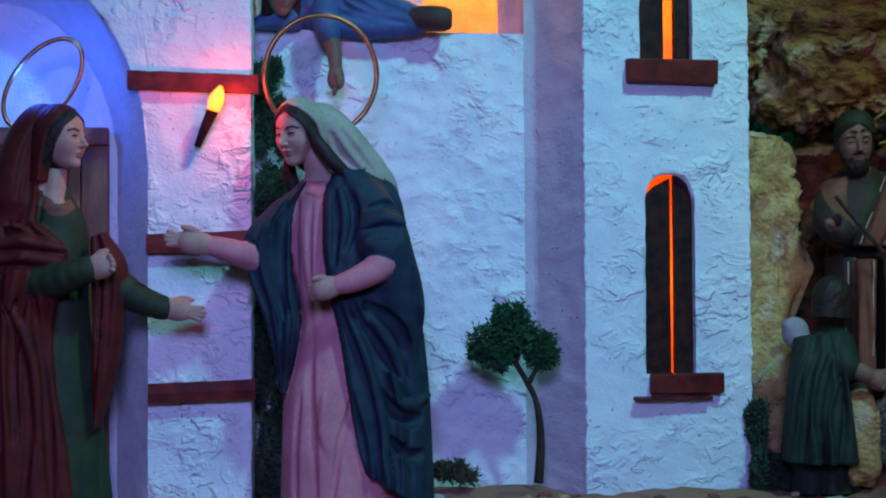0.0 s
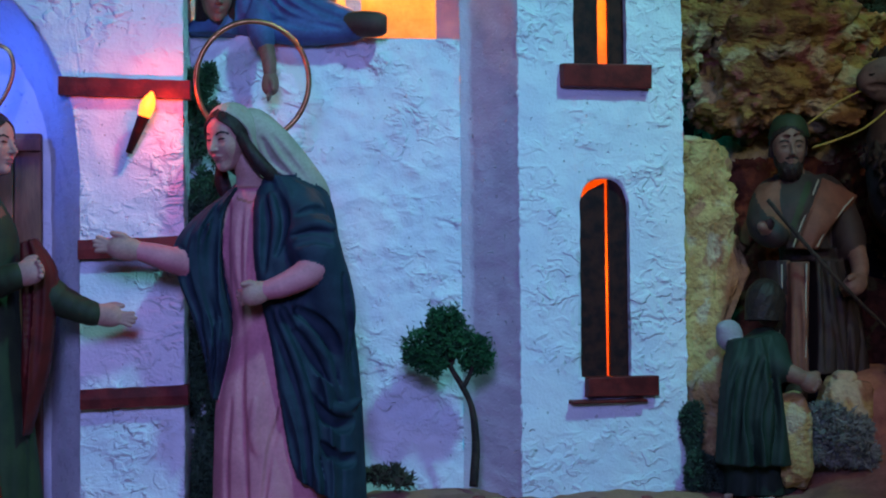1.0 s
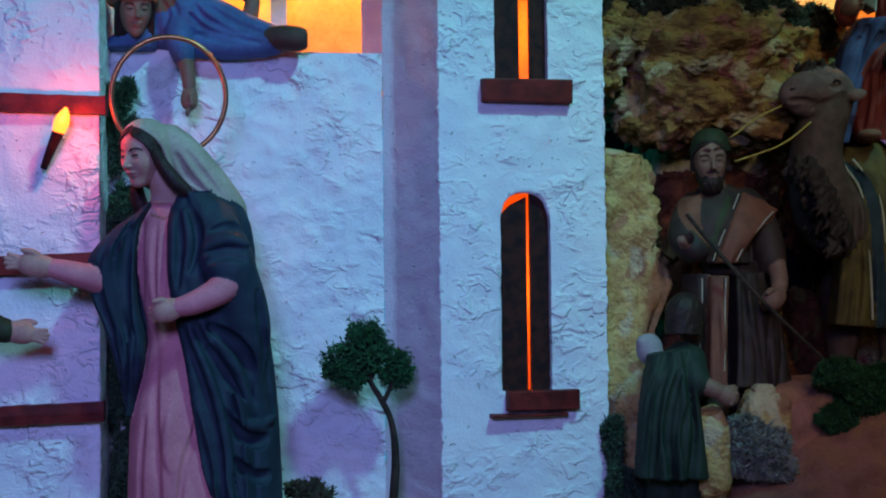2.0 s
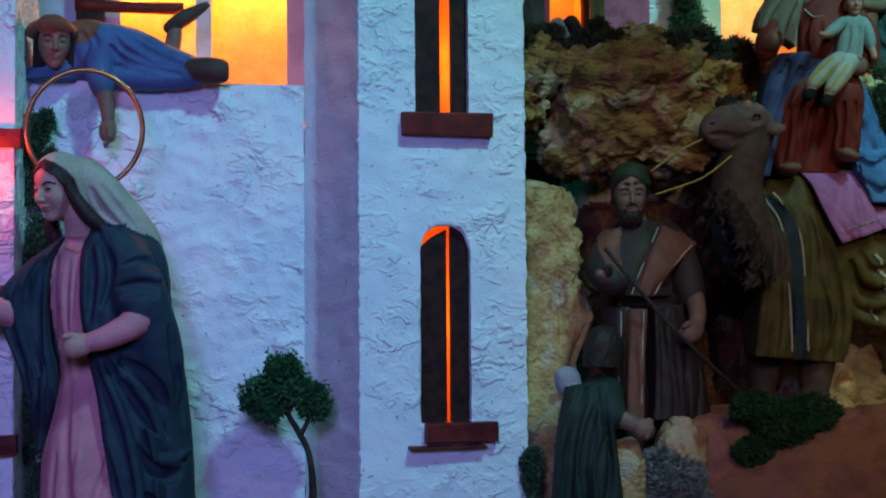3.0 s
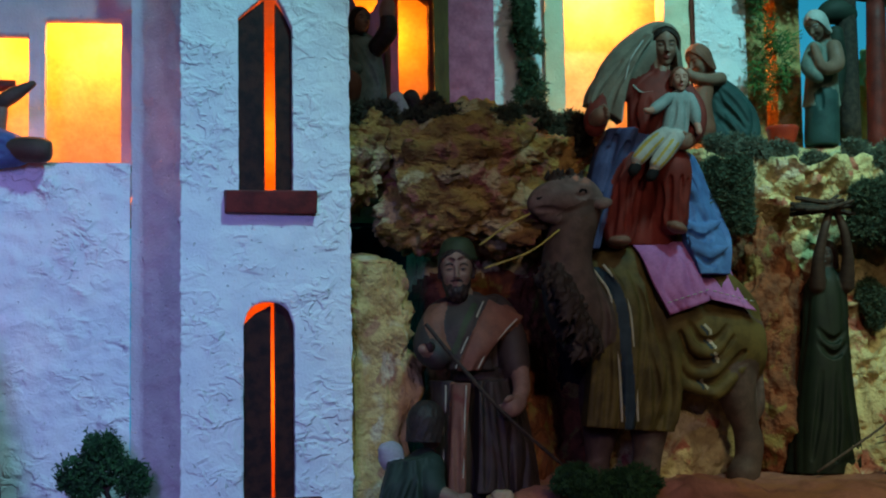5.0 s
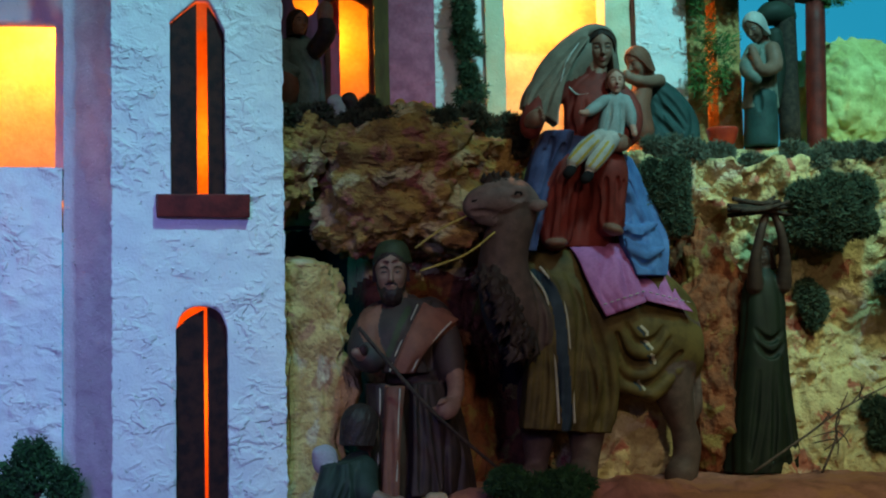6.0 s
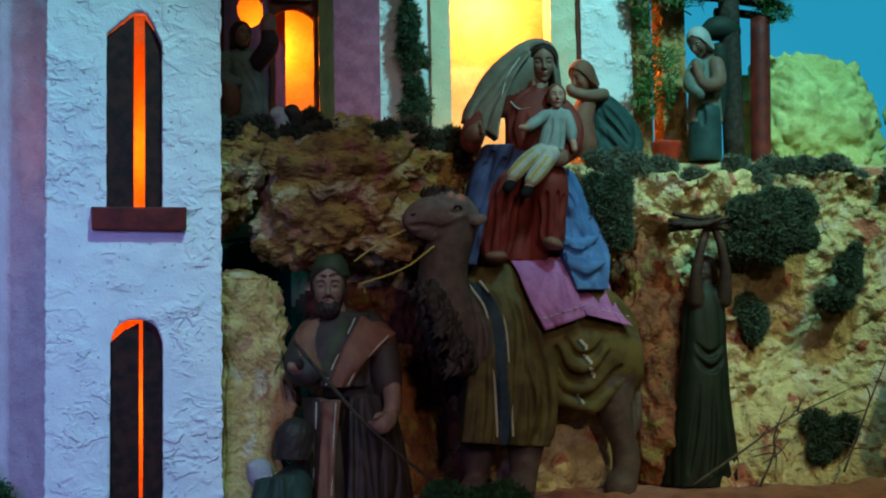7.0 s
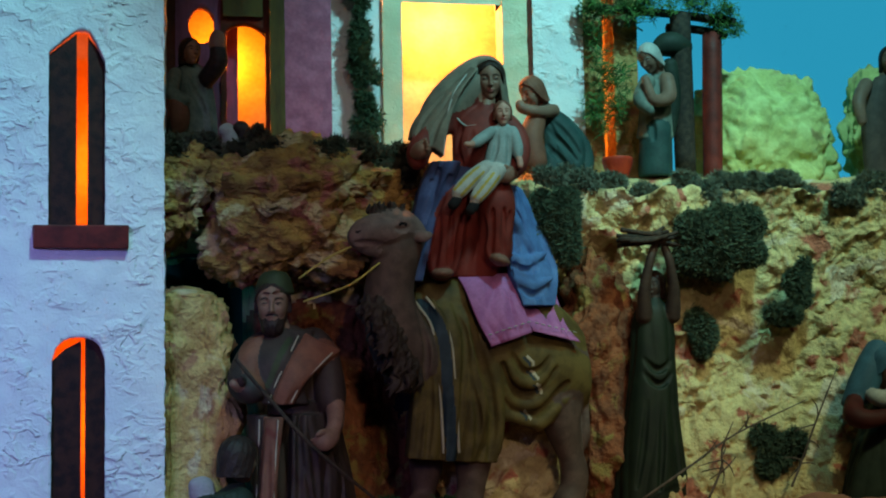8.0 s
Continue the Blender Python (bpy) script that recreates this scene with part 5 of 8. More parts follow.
def woman_in_pink():
    u = 0.000422
    f = Figurine(SKIN, PINK, NAVY, CREAM, HAIR, BRONZE, LIP)
    c = f.clay((-0.0761, 0.6650, 0.0350), (0.1115, 0.7800, 0.3580))
    c.loft(rings([((0.0310, 0.7336, 0.0039), 118, 85, 1), ((0.0286, 0.7336, 0.0474), 106, 80, 1), ((0.0221, 0.7336, 0.0931), 88, 72, 0.8), ((0.0180, 0.7336, 0.1348), 74, 64, 0.6), ((0.0189, 0.7336, 0.1723), 52, 52, 0.5),
                  ((0.0189, 0.7336, 0.1933), 48, 48, 0.45), ((0.0174, 0.7336, 0.2267), 58, 52, 0.35), ((0.0175, 0.7336, 0.2561), 64, 52, 0.3), ((0.0183, 0.7336, 0.2792), 56, 44, 0.2), ((0.0158, 0.7336, 0.2897), 36, 34, 0.1), ((0.0134, 0.7336, 0.2957), 26, 26, 0)], u), 1, 6, 0.045, 0.7)
    for line, r in ((((0.0074, 0.7088, 0.1775), (0.0060, 0.7026, 0.1414), (0.0077, 0.6964, 0.1019), (0.0110, 0.6902, 0.0550)), 0.0026), (((0.0285, 0.7088, 0.1733), (0.0382, 0.7026, 0.1370), (0.0276, 0.6964, 0.0976), (0.0213, 0.6902, 0.0549)), 0.0026),
                    (((0.0131, 0.7150, 0.2778), (0.0132, 0.7088, 0.2426), (0.0107, 0.7088, 0.2060)), 0.0015), (((0.0074, 0.7150, 0.2778), (0.0051, 0.7088, 0.2427), (0.0058, 0.7088, 0.2100)), 0.0015), (((0.0188, 0.7150, 0.2758), (0.0181, 0.7088, 0.2386)), 0.0013), (((-0.0016, 0.7088, 0.1328), (-0.0054, 0.7026, 0.0933), (-0.0039, 0.7026, 0.0532)), 0.0022)):
        c.groove(line, r)
    c.ridge(((0.0164, 0.7026, 0.1332), (0.0157, 0.6964, 0.1097), (0.0181, 0.6964, 0.0937)), 0.0030, 1)
    c.loft(rings([((0.0144, 0.7274, 0.2875), 30, 30, 0), ((0.0127, 0.7286, 0.2943), 26, 25, 0), ((0.0085, 0.7299, 0.3062), 21, 22, 0), ((0.0059, 0.7311, 0.3139), 20, 22, 0)], u), 0, depth=0)
    c.paint(((0.0011, 0.7088, 0.2802), (0.0134, 0.7057, 0.2767), (0.0255, 0.7088, 0.2819)), 0.0010, 6)
    # cloak: back, two fronts, sleeves
    c.loft(rings([((0.0491, 0.7429, 0.0497), 106, 80, 1), ((0.0471, 0.7429, 0.0875), 106, 80, 1), ((0.0430, 0.7429, 0.1296), 106, 76, 1), ((0.0398, 0.7429, 0.1718), 106, 72, 1), ((0.0357, 0.7429, 0.2057), 104, 68, 0.9),
                  ((0.0315, 0.7398, 0.2352), 96, 62, 0.8), ((0.0291, 0.7398, 0.2606), 92, 56, 0.6), ((0.0266, 0.7398, 0.2797), 84, 46, 0.3), ((0.0249, 0.7398, 0.2902), 62, 36, 0.1), ((0.0225, 0.7398, 0.2962), 36, 26, 0.0)], u), 2, 8, 0.05, 2.3, -35, 190)
    c.sheet([((0.0219, 0.7237, 0.2947), (0.0478, 0.7336, 0.2957)), ((0.0164, 0.7138, 0.2778), (0.0695, 0.7336, 0.2822)), ((0.0157, 0.7088, 0.2549), (0.0762, 0.7336, 0.2581)), ((0.0161, 0.7076, 0.2344), (0.0778, 0.7336, 0.2349)), ((0.0205, 0.7069, 0.2059), (0.0843, 0.7336, 0.2054)),
             ((0.0278, 0.7063, 0.1733), (0.0893, 0.7336, 0.1751)), ((0.0333, 0.7051, 0.1369), (0.0933, 0.7336, 0.1341)), ((0.0404, 0.7038, 0.0965), (0.0955, 0.7336, 0.0881)), ((0.0461, 0.7038, 0.0763), (0.0971, 0.7336, 0.0442))], 2, 3.2, 0.0040, 1.3, 0.018, 0.018, slope=-3.5)
    c.sheet([((-0.0063, 0.7274, 0.2833), (0.0038, 0.7224, 0.2888)), ((-0.0250, 0.7212, 0.2688), (-0.0057, 0.7150, 0.2696)), ((-0.0418, 0.7162, 0.2471), (-0.0085, 0.7125, 0.2428)), ((-0.0401, 0.7162, 0.2226), (-0.0071, 0.7138, 0.2142)), ((-0.0305, 0.7187, 0.1958), (-0.0019, 0.7150, 0.1896)), ((-0.0219, 0.7224, 0.1648), (-0.0044, 0.7175, 0.1629)), ((-0.0174, 0.7274, 0.1340), (-0.0122, 0.7237, 0.1318))], 2, 3.0, 0.0036, 2.0, 0.008, 0.020)
    c.limb([(0.0402, 0.7286, 0.2788), (0.0500, 0.7187, 0.2678), (0.0557, 0.7113, 0.2528), (0.0604, 0.7063, 0.2383)], [0.0113, 0.0139, 0.0160, 0.0173], 2, k=0.006)
    c.limb([(0.0605, 0.7088, 0.2384), (0.0679, 0.7138, 0.2139), (0.0728, 0.7162, 0.1891), (0.0745, 0.7212, 0.1558)], [0.0165, 0.0165, 0.0144, 0.0062], 2, k=0.005)
    for line, r in ((((0.0229, 0.7150, 0.2840), (0.0263, 0.7088, 0.2589), (0.0231, 0.7026, 0.2261)), 0.0022), (((0.0320, 0.7150, 0.2857), (0.0370, 0.7057, 0.2629), (0.0320, 0.6995, 0.2381)), 0.0026), (((0.0417, 0.7026, 0.2505), (0.0580, 0.6995, 0.2560), (0.0745, 0.7088, 0.2514)), 0.0024), (((0.0434, 0.7026, 0.2432), (0.0611, 0.6964, 0.2493), (0.0753, 0.7088, 0.2449)), 0.0020),
                    (((0.0475, 0.7088, 0.2663), (0.0615, 0.7088, 0.2703), (0.0715, 0.7150, 0.2667)), 0.0018), (((0.0270, 0.7026, 0.1957), (0.0415, 0.6964, 0.1575), (0.0510, 0.6964, 0.1173), (0.0557, 0.6964, 0.0693)), 0.0030), (((0.0367, 0.7026, 0.1977), (0.0544, 0.6964, 0.1574), (0.0655, 0.6964, 0.1132), (0.0693, 0.6964, 0.0650)), 0.0030), (((0.0472, 0.7026, 0.1976), (0.0673, 0.6964, 0.1814), (0.0796, 0.7026, 0.1527)), 0.0034),
                    (((0.0456, 0.7026, 0.1815), (0.0632, 0.6964, 0.1574), (0.0847, 0.7088, 0.1360)), 0.0030), (((0.0543, 0.6964, 0.1373), (0.0753, 0.7026, 0.1143), (0.0923, 0.7150, 0.1170)), 0.0030), (((0.0630, 0.6964, 0.1011), (0.0792, 0.7026, 0.0881), (0.0937, 0.7150, 0.0903)), 0.0026), (((0.0804, 0.7150, 0.2220), (0.0844, 0.7150, 0.1890), (0.0850, 0.7150, 0.1561)), 0.0022), (((0.0357, 0.6964, 0.1335), (0.0429, 0.6964, 0.1014), (0.0468, 0.6964, 0.0774)), 0.0018),
                    (((-0.0111, 0.7088, 0.2713), (-0.0156, 0.7026, 0.2303), (-0.0112, 0.7088, 0.1776)), 0.0026), (((-0.0038, 0.7088, 0.2754), (-0.0060, 0.7026, 0.2344), (-0.0047, 0.7088, 0.1857)), 0.0020), (((-0.0273, 0.7088, 0.2509), (-0.0257, 0.7088, 0.2183), (-0.0157, 0.7150, 0.1692)), 0.0026), (((-0.0200, 0.7088, 0.2582), (-0.0201, 0.7088, 0.2223), (-0.0132, 0.7150, 0.1897)), 0.0020), (((-0.0354, 0.7088, 0.2428), (-0.0330, 0.7088, 0.2183), (-0.0230, 0.7150, 0.1897)), 0.0018)):
        c.groove(line, r * 1.75, 0.02)
    for line, r in ((((0.0319, 0.7026, 0.1937), (0.0471, 0.6964, 0.1575), (0.0574, 0.6964, 0.1172), (0.0621, 0.6964, 0.0692)), 0.0026), (((0.0488, 0.7026, 0.1895), (0.0632, 0.6964, 0.1694), (0.0770, 0.7026, 0.1326)), 0.0030), (((0.0279, 0.7150, 0.2820), (0.0320, 0.7057, 0.2587), (0.0279, 0.7026, 0.2301)), 0.0022), (((0.0434, 0.7026, 0.2537), (0.0596, 0.6964, 0.2598), (0.0745, 0.7088, 0.2564)), 0.0026), (((0.0631, 0.6964, 0.1332), (0.0778, 0.7026, 0.1244), (0.0931, 0.7150, 0.1314)), 0.0028)):
        c.ridge(line, r, 2)
    # arms
    c.limb([(-0.0287, 0.7274, 0.2310), (-0.0407, 0.7138, 0.2339), (-0.0561, 0.7051, 0.2387), (-0.0683, 0.7014, 0.2418)], [0.0103, 0.0095, 0.0078, 0.0060], 1, k=0.001)
    f.hand((-0.0651, 0.7014, 0.2410), (-0.0955, 0.6964, 0.2465), 0.0086, 0)
    c.limb([(0.0620, 0.7014, 0.2292), (0.0513, 0.6927, 0.2218), (0.0361, 0.6877, 0.2146), (0.0242, 0.6852, 0.2115)], [0.0103, 0.0097, 0.0080, 0.0062], 1, k=0.001)
    f.hand((0.0258, 0.6852, 0.2118), (0.0037, 0.6828, 0.2060), 0.0080, 0, 0.45)
    # veil falling over the shoulder
    c.limb([(0.0125, 0.7373, 0.3349), (0.0250, 0.7386, 0.3223), (0.0368, 0.7398, 0.3089), (0.0487, 0.7410, 0.2963), (0.0605, 0.7423, 0.2837)], [0.0135, 0.0145, 0.0142, 0.0125, 0.0100], 3, k=0.004)
    c.groove(((0.0212, 0.7212, 0.3236), (0.0287, 0.7212, 0.3087), (0.0418, 0.7274, 0.2959)), 0.0026)
    c.groove(((0.0295, 0.7212, 0.3253), (0.0403, 0.7212, 0.3103), (0.0535, 0.7274, 0.2943)), 0.0020)
    c.sheet([((0.0252, 0.7274, 0.3051), (0.0448, 0.7472, 0.3038)), ((0.0360, 0.7274, 0.2976), (0.0559, 0.7472, 0.2900)), ((0.0570, 0.7336, 0.2873), (0.0635, 0.7472, 0.2772)), ((0.0713, 0.7386, 0.2647), (0.0753, 0.7472, 0.2481)), ((0.0780, 0.7398, 0.2267), (0.0820, 0.7472, 0.2139)), ((0.0828, 0.7398, 0.1885), (0.0868, 0.7472, 0.1798))], 3, 1.2, 0.0012, 0.4, 0.004, 0.012)
    for line in ([(0.0045, 0.7160, 0.3275), (0.0133, 0.7120, 0.3134), (0.0222, 0.7120, 0.3019), (0.0296, 0.7140, 0.2955)], [(-0.0106, 0.7450, 0.3069), (-0.0108, 0.7470, 0.2973), (-0.0088, 0.7490, 0.2889), (-0.0059, 0.7500, 0.2817)]):
        c.limb(line, [0.0032, 0.0046, 0.0050, 0.0040], 4, k=0.002)
    k = f.head((-0.0030, 0.7274, 0.3244), 0.0230, (232, 15), 0, 4, 6, ((4, 1.06, 0.05, -1.35, HAIR_GAP), (3, 1.16, 0.18, -0.95, VEIL_GAP)))

    def halo(bm):
        ringlet(bm, (0.0131, 0.7472, 0.3705), 0.0423, 0.0449, 0.0020, 5, (6, 8, 8))
        tube(bm, [(0.0410, 0.7472, 0.3269), (0.0372, 0.7429, 0.3152)], [0.0019, 0.0019], 5, 8)

    f.finish("woman_statue", "painted statue in pink robe and navy cloak with brass halo", group="figurines before the house", extra=halo)


def woman_in_red():
    u = 0.000418
    f = Figurine(SKIN, OLIVE, RED, BRONZE, HAIR, RUST, LIP)
    c = f.clay((-0.2702, 0.6650, 0.0350), (-0.0880, 0.7800, 0.3560))
    c.loft(rings([((-0.1827, 0.7336, 0.0059), 112, 84, 1), ((-0.1821, 0.7336, 0.0589), 100, 78, 1), ((-0.1808, 0.7336, 0.1081), 84, 68, 0.8), ((-0.1801, 0.7336, 0.1574), 66, 58, 0.6), ((-0.1795, 0.7336, 0.1987), 54, 50, 0.5), ((-0.1788, 0.7336, 0.2317), 54, 50, 0.4), ((-0.1806, 0.7336, 0.2566), 54, 44, 0.2), ((-0.1822, 0.7336, 0.2732), 40, 34, 0), ((-0.1815, 0.7336, 0.2835), 24, 24, 0)], u), 1, 7, 0.05, 1.7)
    c.loft(rings([((-0.1803, 0.7274, 0.2677), 30, 26, 0), ((-0.1804, 0.7293, 0.2811), 20, 21, 0), ((-0.1792, 0.7305, 0.2977), 19, 21, 0)], u), 0, depth=0)
    c.paint(((-0.1851, 0.7088, 0.2731), (-0.1748, 0.7088, 0.2666), (-0.1653, 0.7088, 0.2731)), 0.0042, 5)
    c.loft(rings([((-0.2004, 0.7398, 0.0070), 132, 90, 1), ((-0.2006, 0.7398, 0.0583), 126, 84, 1), ((-0.2018, 0.7398, 0.1159), 116, 78, 1), ((-0.2036, 0.7398, 0.1656), 106, 74, 1), ((-0.2055, 0.7398, 0.2071), 102, 68, 0.9), ((-0.2048, 0.7367, 0.2360), 90, 60, 0.7), ((-0.2024, 0.7367, 0.2567), 72, 50, 0.4), ((-0.1961, 0.7336, 0.2773), 52, 42, 0.2), ((-0.1904, 0.7336, 0.2939), 36, 36, 0.1)], u), 2, 8, 0.06, 0.4, 30, 250)
    c.sheet([((-0.2408, 0.7212, 0.2520), (-0.1877, 0.7162, 0.2590)), ((-0.2417, 0.7113, 0.2355), (-0.1686, 0.7063, 0.2390)), ((-0.2431, 0.7088, 0.2154), (-0.1711, 0.7038, 0.2150)), ((-0.2413, 0.7088, 0.1793), (-0.1768, 0.7088, 0.1788)), ((-0.2402, 0.7088, 0.1354), (-0.1731, 0.7076, 0.1348)), ((-0.2416, 0.7088, 0.0956), (-0.1655, 0.7057, 0.0950)), ((-0.2427, 0.7088, 0.0163), (-0.1554, 0.7038, 0.0157))], 2, 3.4, 0.0048, 2.6, 0.012, 0.030, slope=3.5)
    c.sheet([((-0.1522, 0.7187, 0.2476), (-0.1417, 0.7187, 0.2517)), ((-0.1511, 0.7138, 0.2271), (-0.1264, 0.7150, 0.2270)), ((-0.1488, 0.7113, 0.1906), (-0.1277, 0.7138, 0.1904)), ((-0.1494, 0.7113, 0.1544), (-0.1326, 0.7150, 0.1540)), ((-0.1493, 0.7150, 0.1105), (-0.1450, 0.7175, 0.1094))], 2, 1.5, 0.003, 3.2, 0.008, 0.012)
    for line, r in ((((-0.2291, 0.7088, 0.2453), (-0.1961, 0.7026, 0.2490), (-0.1694, 0.6964, 0.2435)), 0.0030), (((-0.2331, 0.7088, 0.2353), (-0.1960, 0.7026, 0.2390), (-0.1647, 0.6964, 0.2347)), 0.0030), (((-0.2290, 0.7088, 0.2233), (-0.1960, 0.7026, 0.2270), (-0.1670, 0.6964, 0.2236)), 0.0028), (((-0.2116, 0.7026, 0.2071), (-0.1940, 0.6964, 0.1675), (-0.1899, 0.6964, 0.1122), (-0.1935, 0.6964, 0.0572)), 0.0034),
                    (((-0.1880, 0.7026, 0.2070), (-0.1823, 0.6964, 0.1595), (-0.1767, 0.6964, 0.1042), (-0.1741, 0.6964, 0.0569)), 0.0034), (((-0.2270, 0.7026, 0.1993), (-0.2134, 0.6964, 0.1518), (-0.2092, 0.6964, 0.0967)), 0.0030), (((-0.1998, 0.7026, 0.2071), (-0.2018, 0.6964, 0.1597), (-0.2000, 0.6964, 0.1044)), 0.0024), (((-0.1358, 0.7088, 0.2390), (-0.1371, 0.7088, 0.1906), (-0.1402, 0.7088, 0.1423)), 0.0026), (((-0.1428, 0.7088, 0.2350), (-0.1443, 0.7088, 0.1745)), 0.0020)):
        c.groove(line, r * 1.2, 0.2)
    for line, r in ((((-0.2291, 0.7088, 0.2402), (-0.1960, 0.7026, 0.2438), (-0.1671, 0.6964, 0.2387)), 0.0036), (((-0.2290, 0.7088, 0.2293), (-0.1960, 0.7026, 0.2327), (-0.1662, 0.6964, 0.2292)), 0.0034), (((-0.2056, 0.7026, 0.2031), (-0.1882, 0.6964, 0.1595), (-0.1829, 0.6964, 0.1042)), 0.0030)):
        c.ridge(line, r, 2)
    c.limb([(-0.1857, 0.7088, 0.2150), (-0.1701, 0.7014, 0.2169), (-0.1572, 0.6964, 0.2212), (-0.1469, 0.6939, 0.2243)], [0.0124, 0.0115, 0.0101, 0.0089], 1, k=0.001, rings=0.04)
    f.hand((-0.1475, 0.6933, 0.2239), (-0.1261, 0.6914, 0.2297), 0.0090, 0, 0.6)
    c.limb([(-0.1410, 0.7243, 0.2190), (-0.1263, 0.7212, 0.2074), (-0.1109, 0.7187, 0.2000), (-0.0994, 0.7175, 0.1959)], [0.0124, 0.0111, 0.0095, 0.0084], 1, k=0.001, rings=0.04)
    f.hand((-0.1011, 0.7175, 0.1968), (-0.0701, 0.7162, 0.1916), 0.0080, 0)
    # veil down to the shoulders
    c.limb([(-0.1896, 0.7361, 0.3308), (-0.1968, 0.7361, 0.3150), (-0.2025, 0.7361, 0.2961), (-0.2073, 0.7361, 0.2775)], [0.0155, 0.0175, 0.0191, 0.0206], 2, k=0.006)
    c.sheet([((-0.2083, 0.7336, 0.2980), (-0.1869, 0.7224, 0.2970)), ((-0.2156, 0.7336, 0.2815), (-0.1884, 0.7187, 0.2802)), ((-0.2212, 0.7336, 0.2607), (-0.1901, 0.7162, 0.2598)), ((-0.2251, 0.7336, 0.2401), (-0.1909, 0.7138, 0.2394))], 2, 1.5, 0.0024, 0.3, 0.008, 0.030)
    for line, r in ((((-0.1861, 0.7150, 0.3269), (-0.1924, 0.7150, 0.3044), (-0.1962, 0.7150, 0.2759), (-0.1992, 0.7088, 0.2473)), 0.0030), (((-0.1917, 0.7150, 0.3269), (-0.1987, 0.7150, 0.3044), (-0.2033, 0.7150, 0.2759)), 0.0026), (((-0.1820, 0.7150, 0.3126), (-0.1867, 0.7150, 0.2881), (-0.1889, 0.7088, 0.2553)), 0.0022)):
        c.groove(line, r, 0.2)
    k = f.head((-0.1745, 0.7274, 0.3198), 0.0222, (338, 3), 0, 4, 6, ((4, 1.06, 0.05, -1.2, HAIR_GAP), (2, 1.17, 0.16, -1.45, VEIL_GAP)))
    f.finish("woman_statue", "painted statue in red mantle and olive robe with brass halo", group="figurines before the house",
             extra=lambda bm: ringlet(bm, (-0.1932, 0.7472, 0.3634), 0.0207, 0.0388, 0.0018, 3, (4, 36, 10)))


def recliner():
    u = 0.00047
    f = Figurine(SKIN_DARK, DULL_BLUE, RUST, BROWN, HAIR)
    c = f.clay((-0.0630, 0.785, 0.3605), (0.1181, 0.865, 0.4982))
    c.limb([(-0.0049, 0.8300, 0.4413), (0.0134, 0.8280, 0.4440), (0.0360, 0.8280, 0.4443), (0.0610, 0.8280, 0.4362), (0.0903, 0.8220, 0.4290)], [0.018, 0.0225, 0.0195, 0.0155, 0.0105], 1, k=0.004)
    c.limb([(0.0126, 0.8200, 0.4249), (0.0372, 0.8200, 0.4234), (0.0643, 0.8200, 0.4237), (0.0905, 0.8200, 0.4259)], [0.008, 0.010, 0.010, 0.009], 1, k=0.004)
    c.limb([(0.0862, 0.8180, 0.4292), (0.0987, 0.8150, 0.4289), (0.1101, 0.8140, 0.4284)], [0.0092, 0.0105, 0.0100], 3, k=0.001)
    c.limb([(0.0671, 0.8420, 0.4378), (0.0689, 0.8420, 0.4507), (0.0716, 0.8420, 0.4650)], [0.008, 0.0068, 0.0060], 0, k=0.001)
    c.limb([(0.0670, 0.8420, 0.4693), (0.0801, 0.8400, 0.4777), (0.0977, 0.8400, 0.4885)], [0.0052, 0.0064, 0.0030], 3, k=0.001)
    c.limb([(-0.0136, 0.8280, 0.4529), (0.0028, 0.8240, 0.4515), (0.0194, 0.8240, 0.4480)], [0.012, 0.0185, 0.0165], 2, k=0.003)
    c.limb([(0.0120, 0.8150, 0.4425), (0.0142, 0.8080, 0.4252), (0.0184, 0.8020, 0.4106)], [0.010, 0.0100, 0.0085], 1, k=0.002)
    c.limb([(0.0179, 0.8020, 0.4138), (0.0222, 0.7980, 0.3965), (0.0235, 0.7960, 0.3795)], [0.0066, 0.0058, 0.0044], 0, k=0.001)
    f.hand((0.0235, 0.7960, 0.3831), (0.0237, 0.7900, 0.3608), 0.0062, 0, 0.3)
    c.loft(rings([((-0.0295, 0.8200, 0.4189), 50, 40, 0.5), ((-0.0207, 0.8200, 0.4301), 42, 38, 0.5), ((-0.0119, 0.8200, 0.4413), 24, 30, 0)], u), 1, 6, 0.05)
    for line in (((0.0252, 0.8100, 0.4579), (0.0342, 0.8100, 0.4442), (0.0610, 0.8100, 0.4308)), ((0.0231, 0.8100, 0.4464), (0.0387, 0.8100, 0.4328), (0.0789, 0.8100, 0.4241)), ((0.0386, 0.8100, 0.4535), (0.0565, 0.8100, 0.4422), (0.0789, 0.8100, 0.4333)), ((0.0298, 0.8100, 0.4304), (0.0565, 0.8100, 0.4238)), ((-0.0013, 0.8100, 0.4598), (0.0054, 0.8100, 0.4484), (0.0032, 0.8100, 0.4369)), ((0.0075, 0.8100, 0.4590), (0.0142, 0.8100, 0.4462))):
        c.groove(line, 0.0022, 0.2)
    k = f.head((-0.0194, 0.8000, 0.4475), 0.0205, (285, 14), 0, 4, None, ((4, 1.06, 0.05, -1.0, ((-1.0, 84), (0.0, 70), (0.40, 50), (0.7, 20), (0.85, 0))),), 0.0007)
    k.limb([(-0.0360, 0.8000, 0.4554), (-0.0182, 0.7850, 0.4589), (-0.0064, 0.8000, 0.4558)], [0.0055, 0.0065, 0.0055], 2, rings=0.08)
    f.finish("boy_statue", "painted statue in blue trousers lying on the parapet")


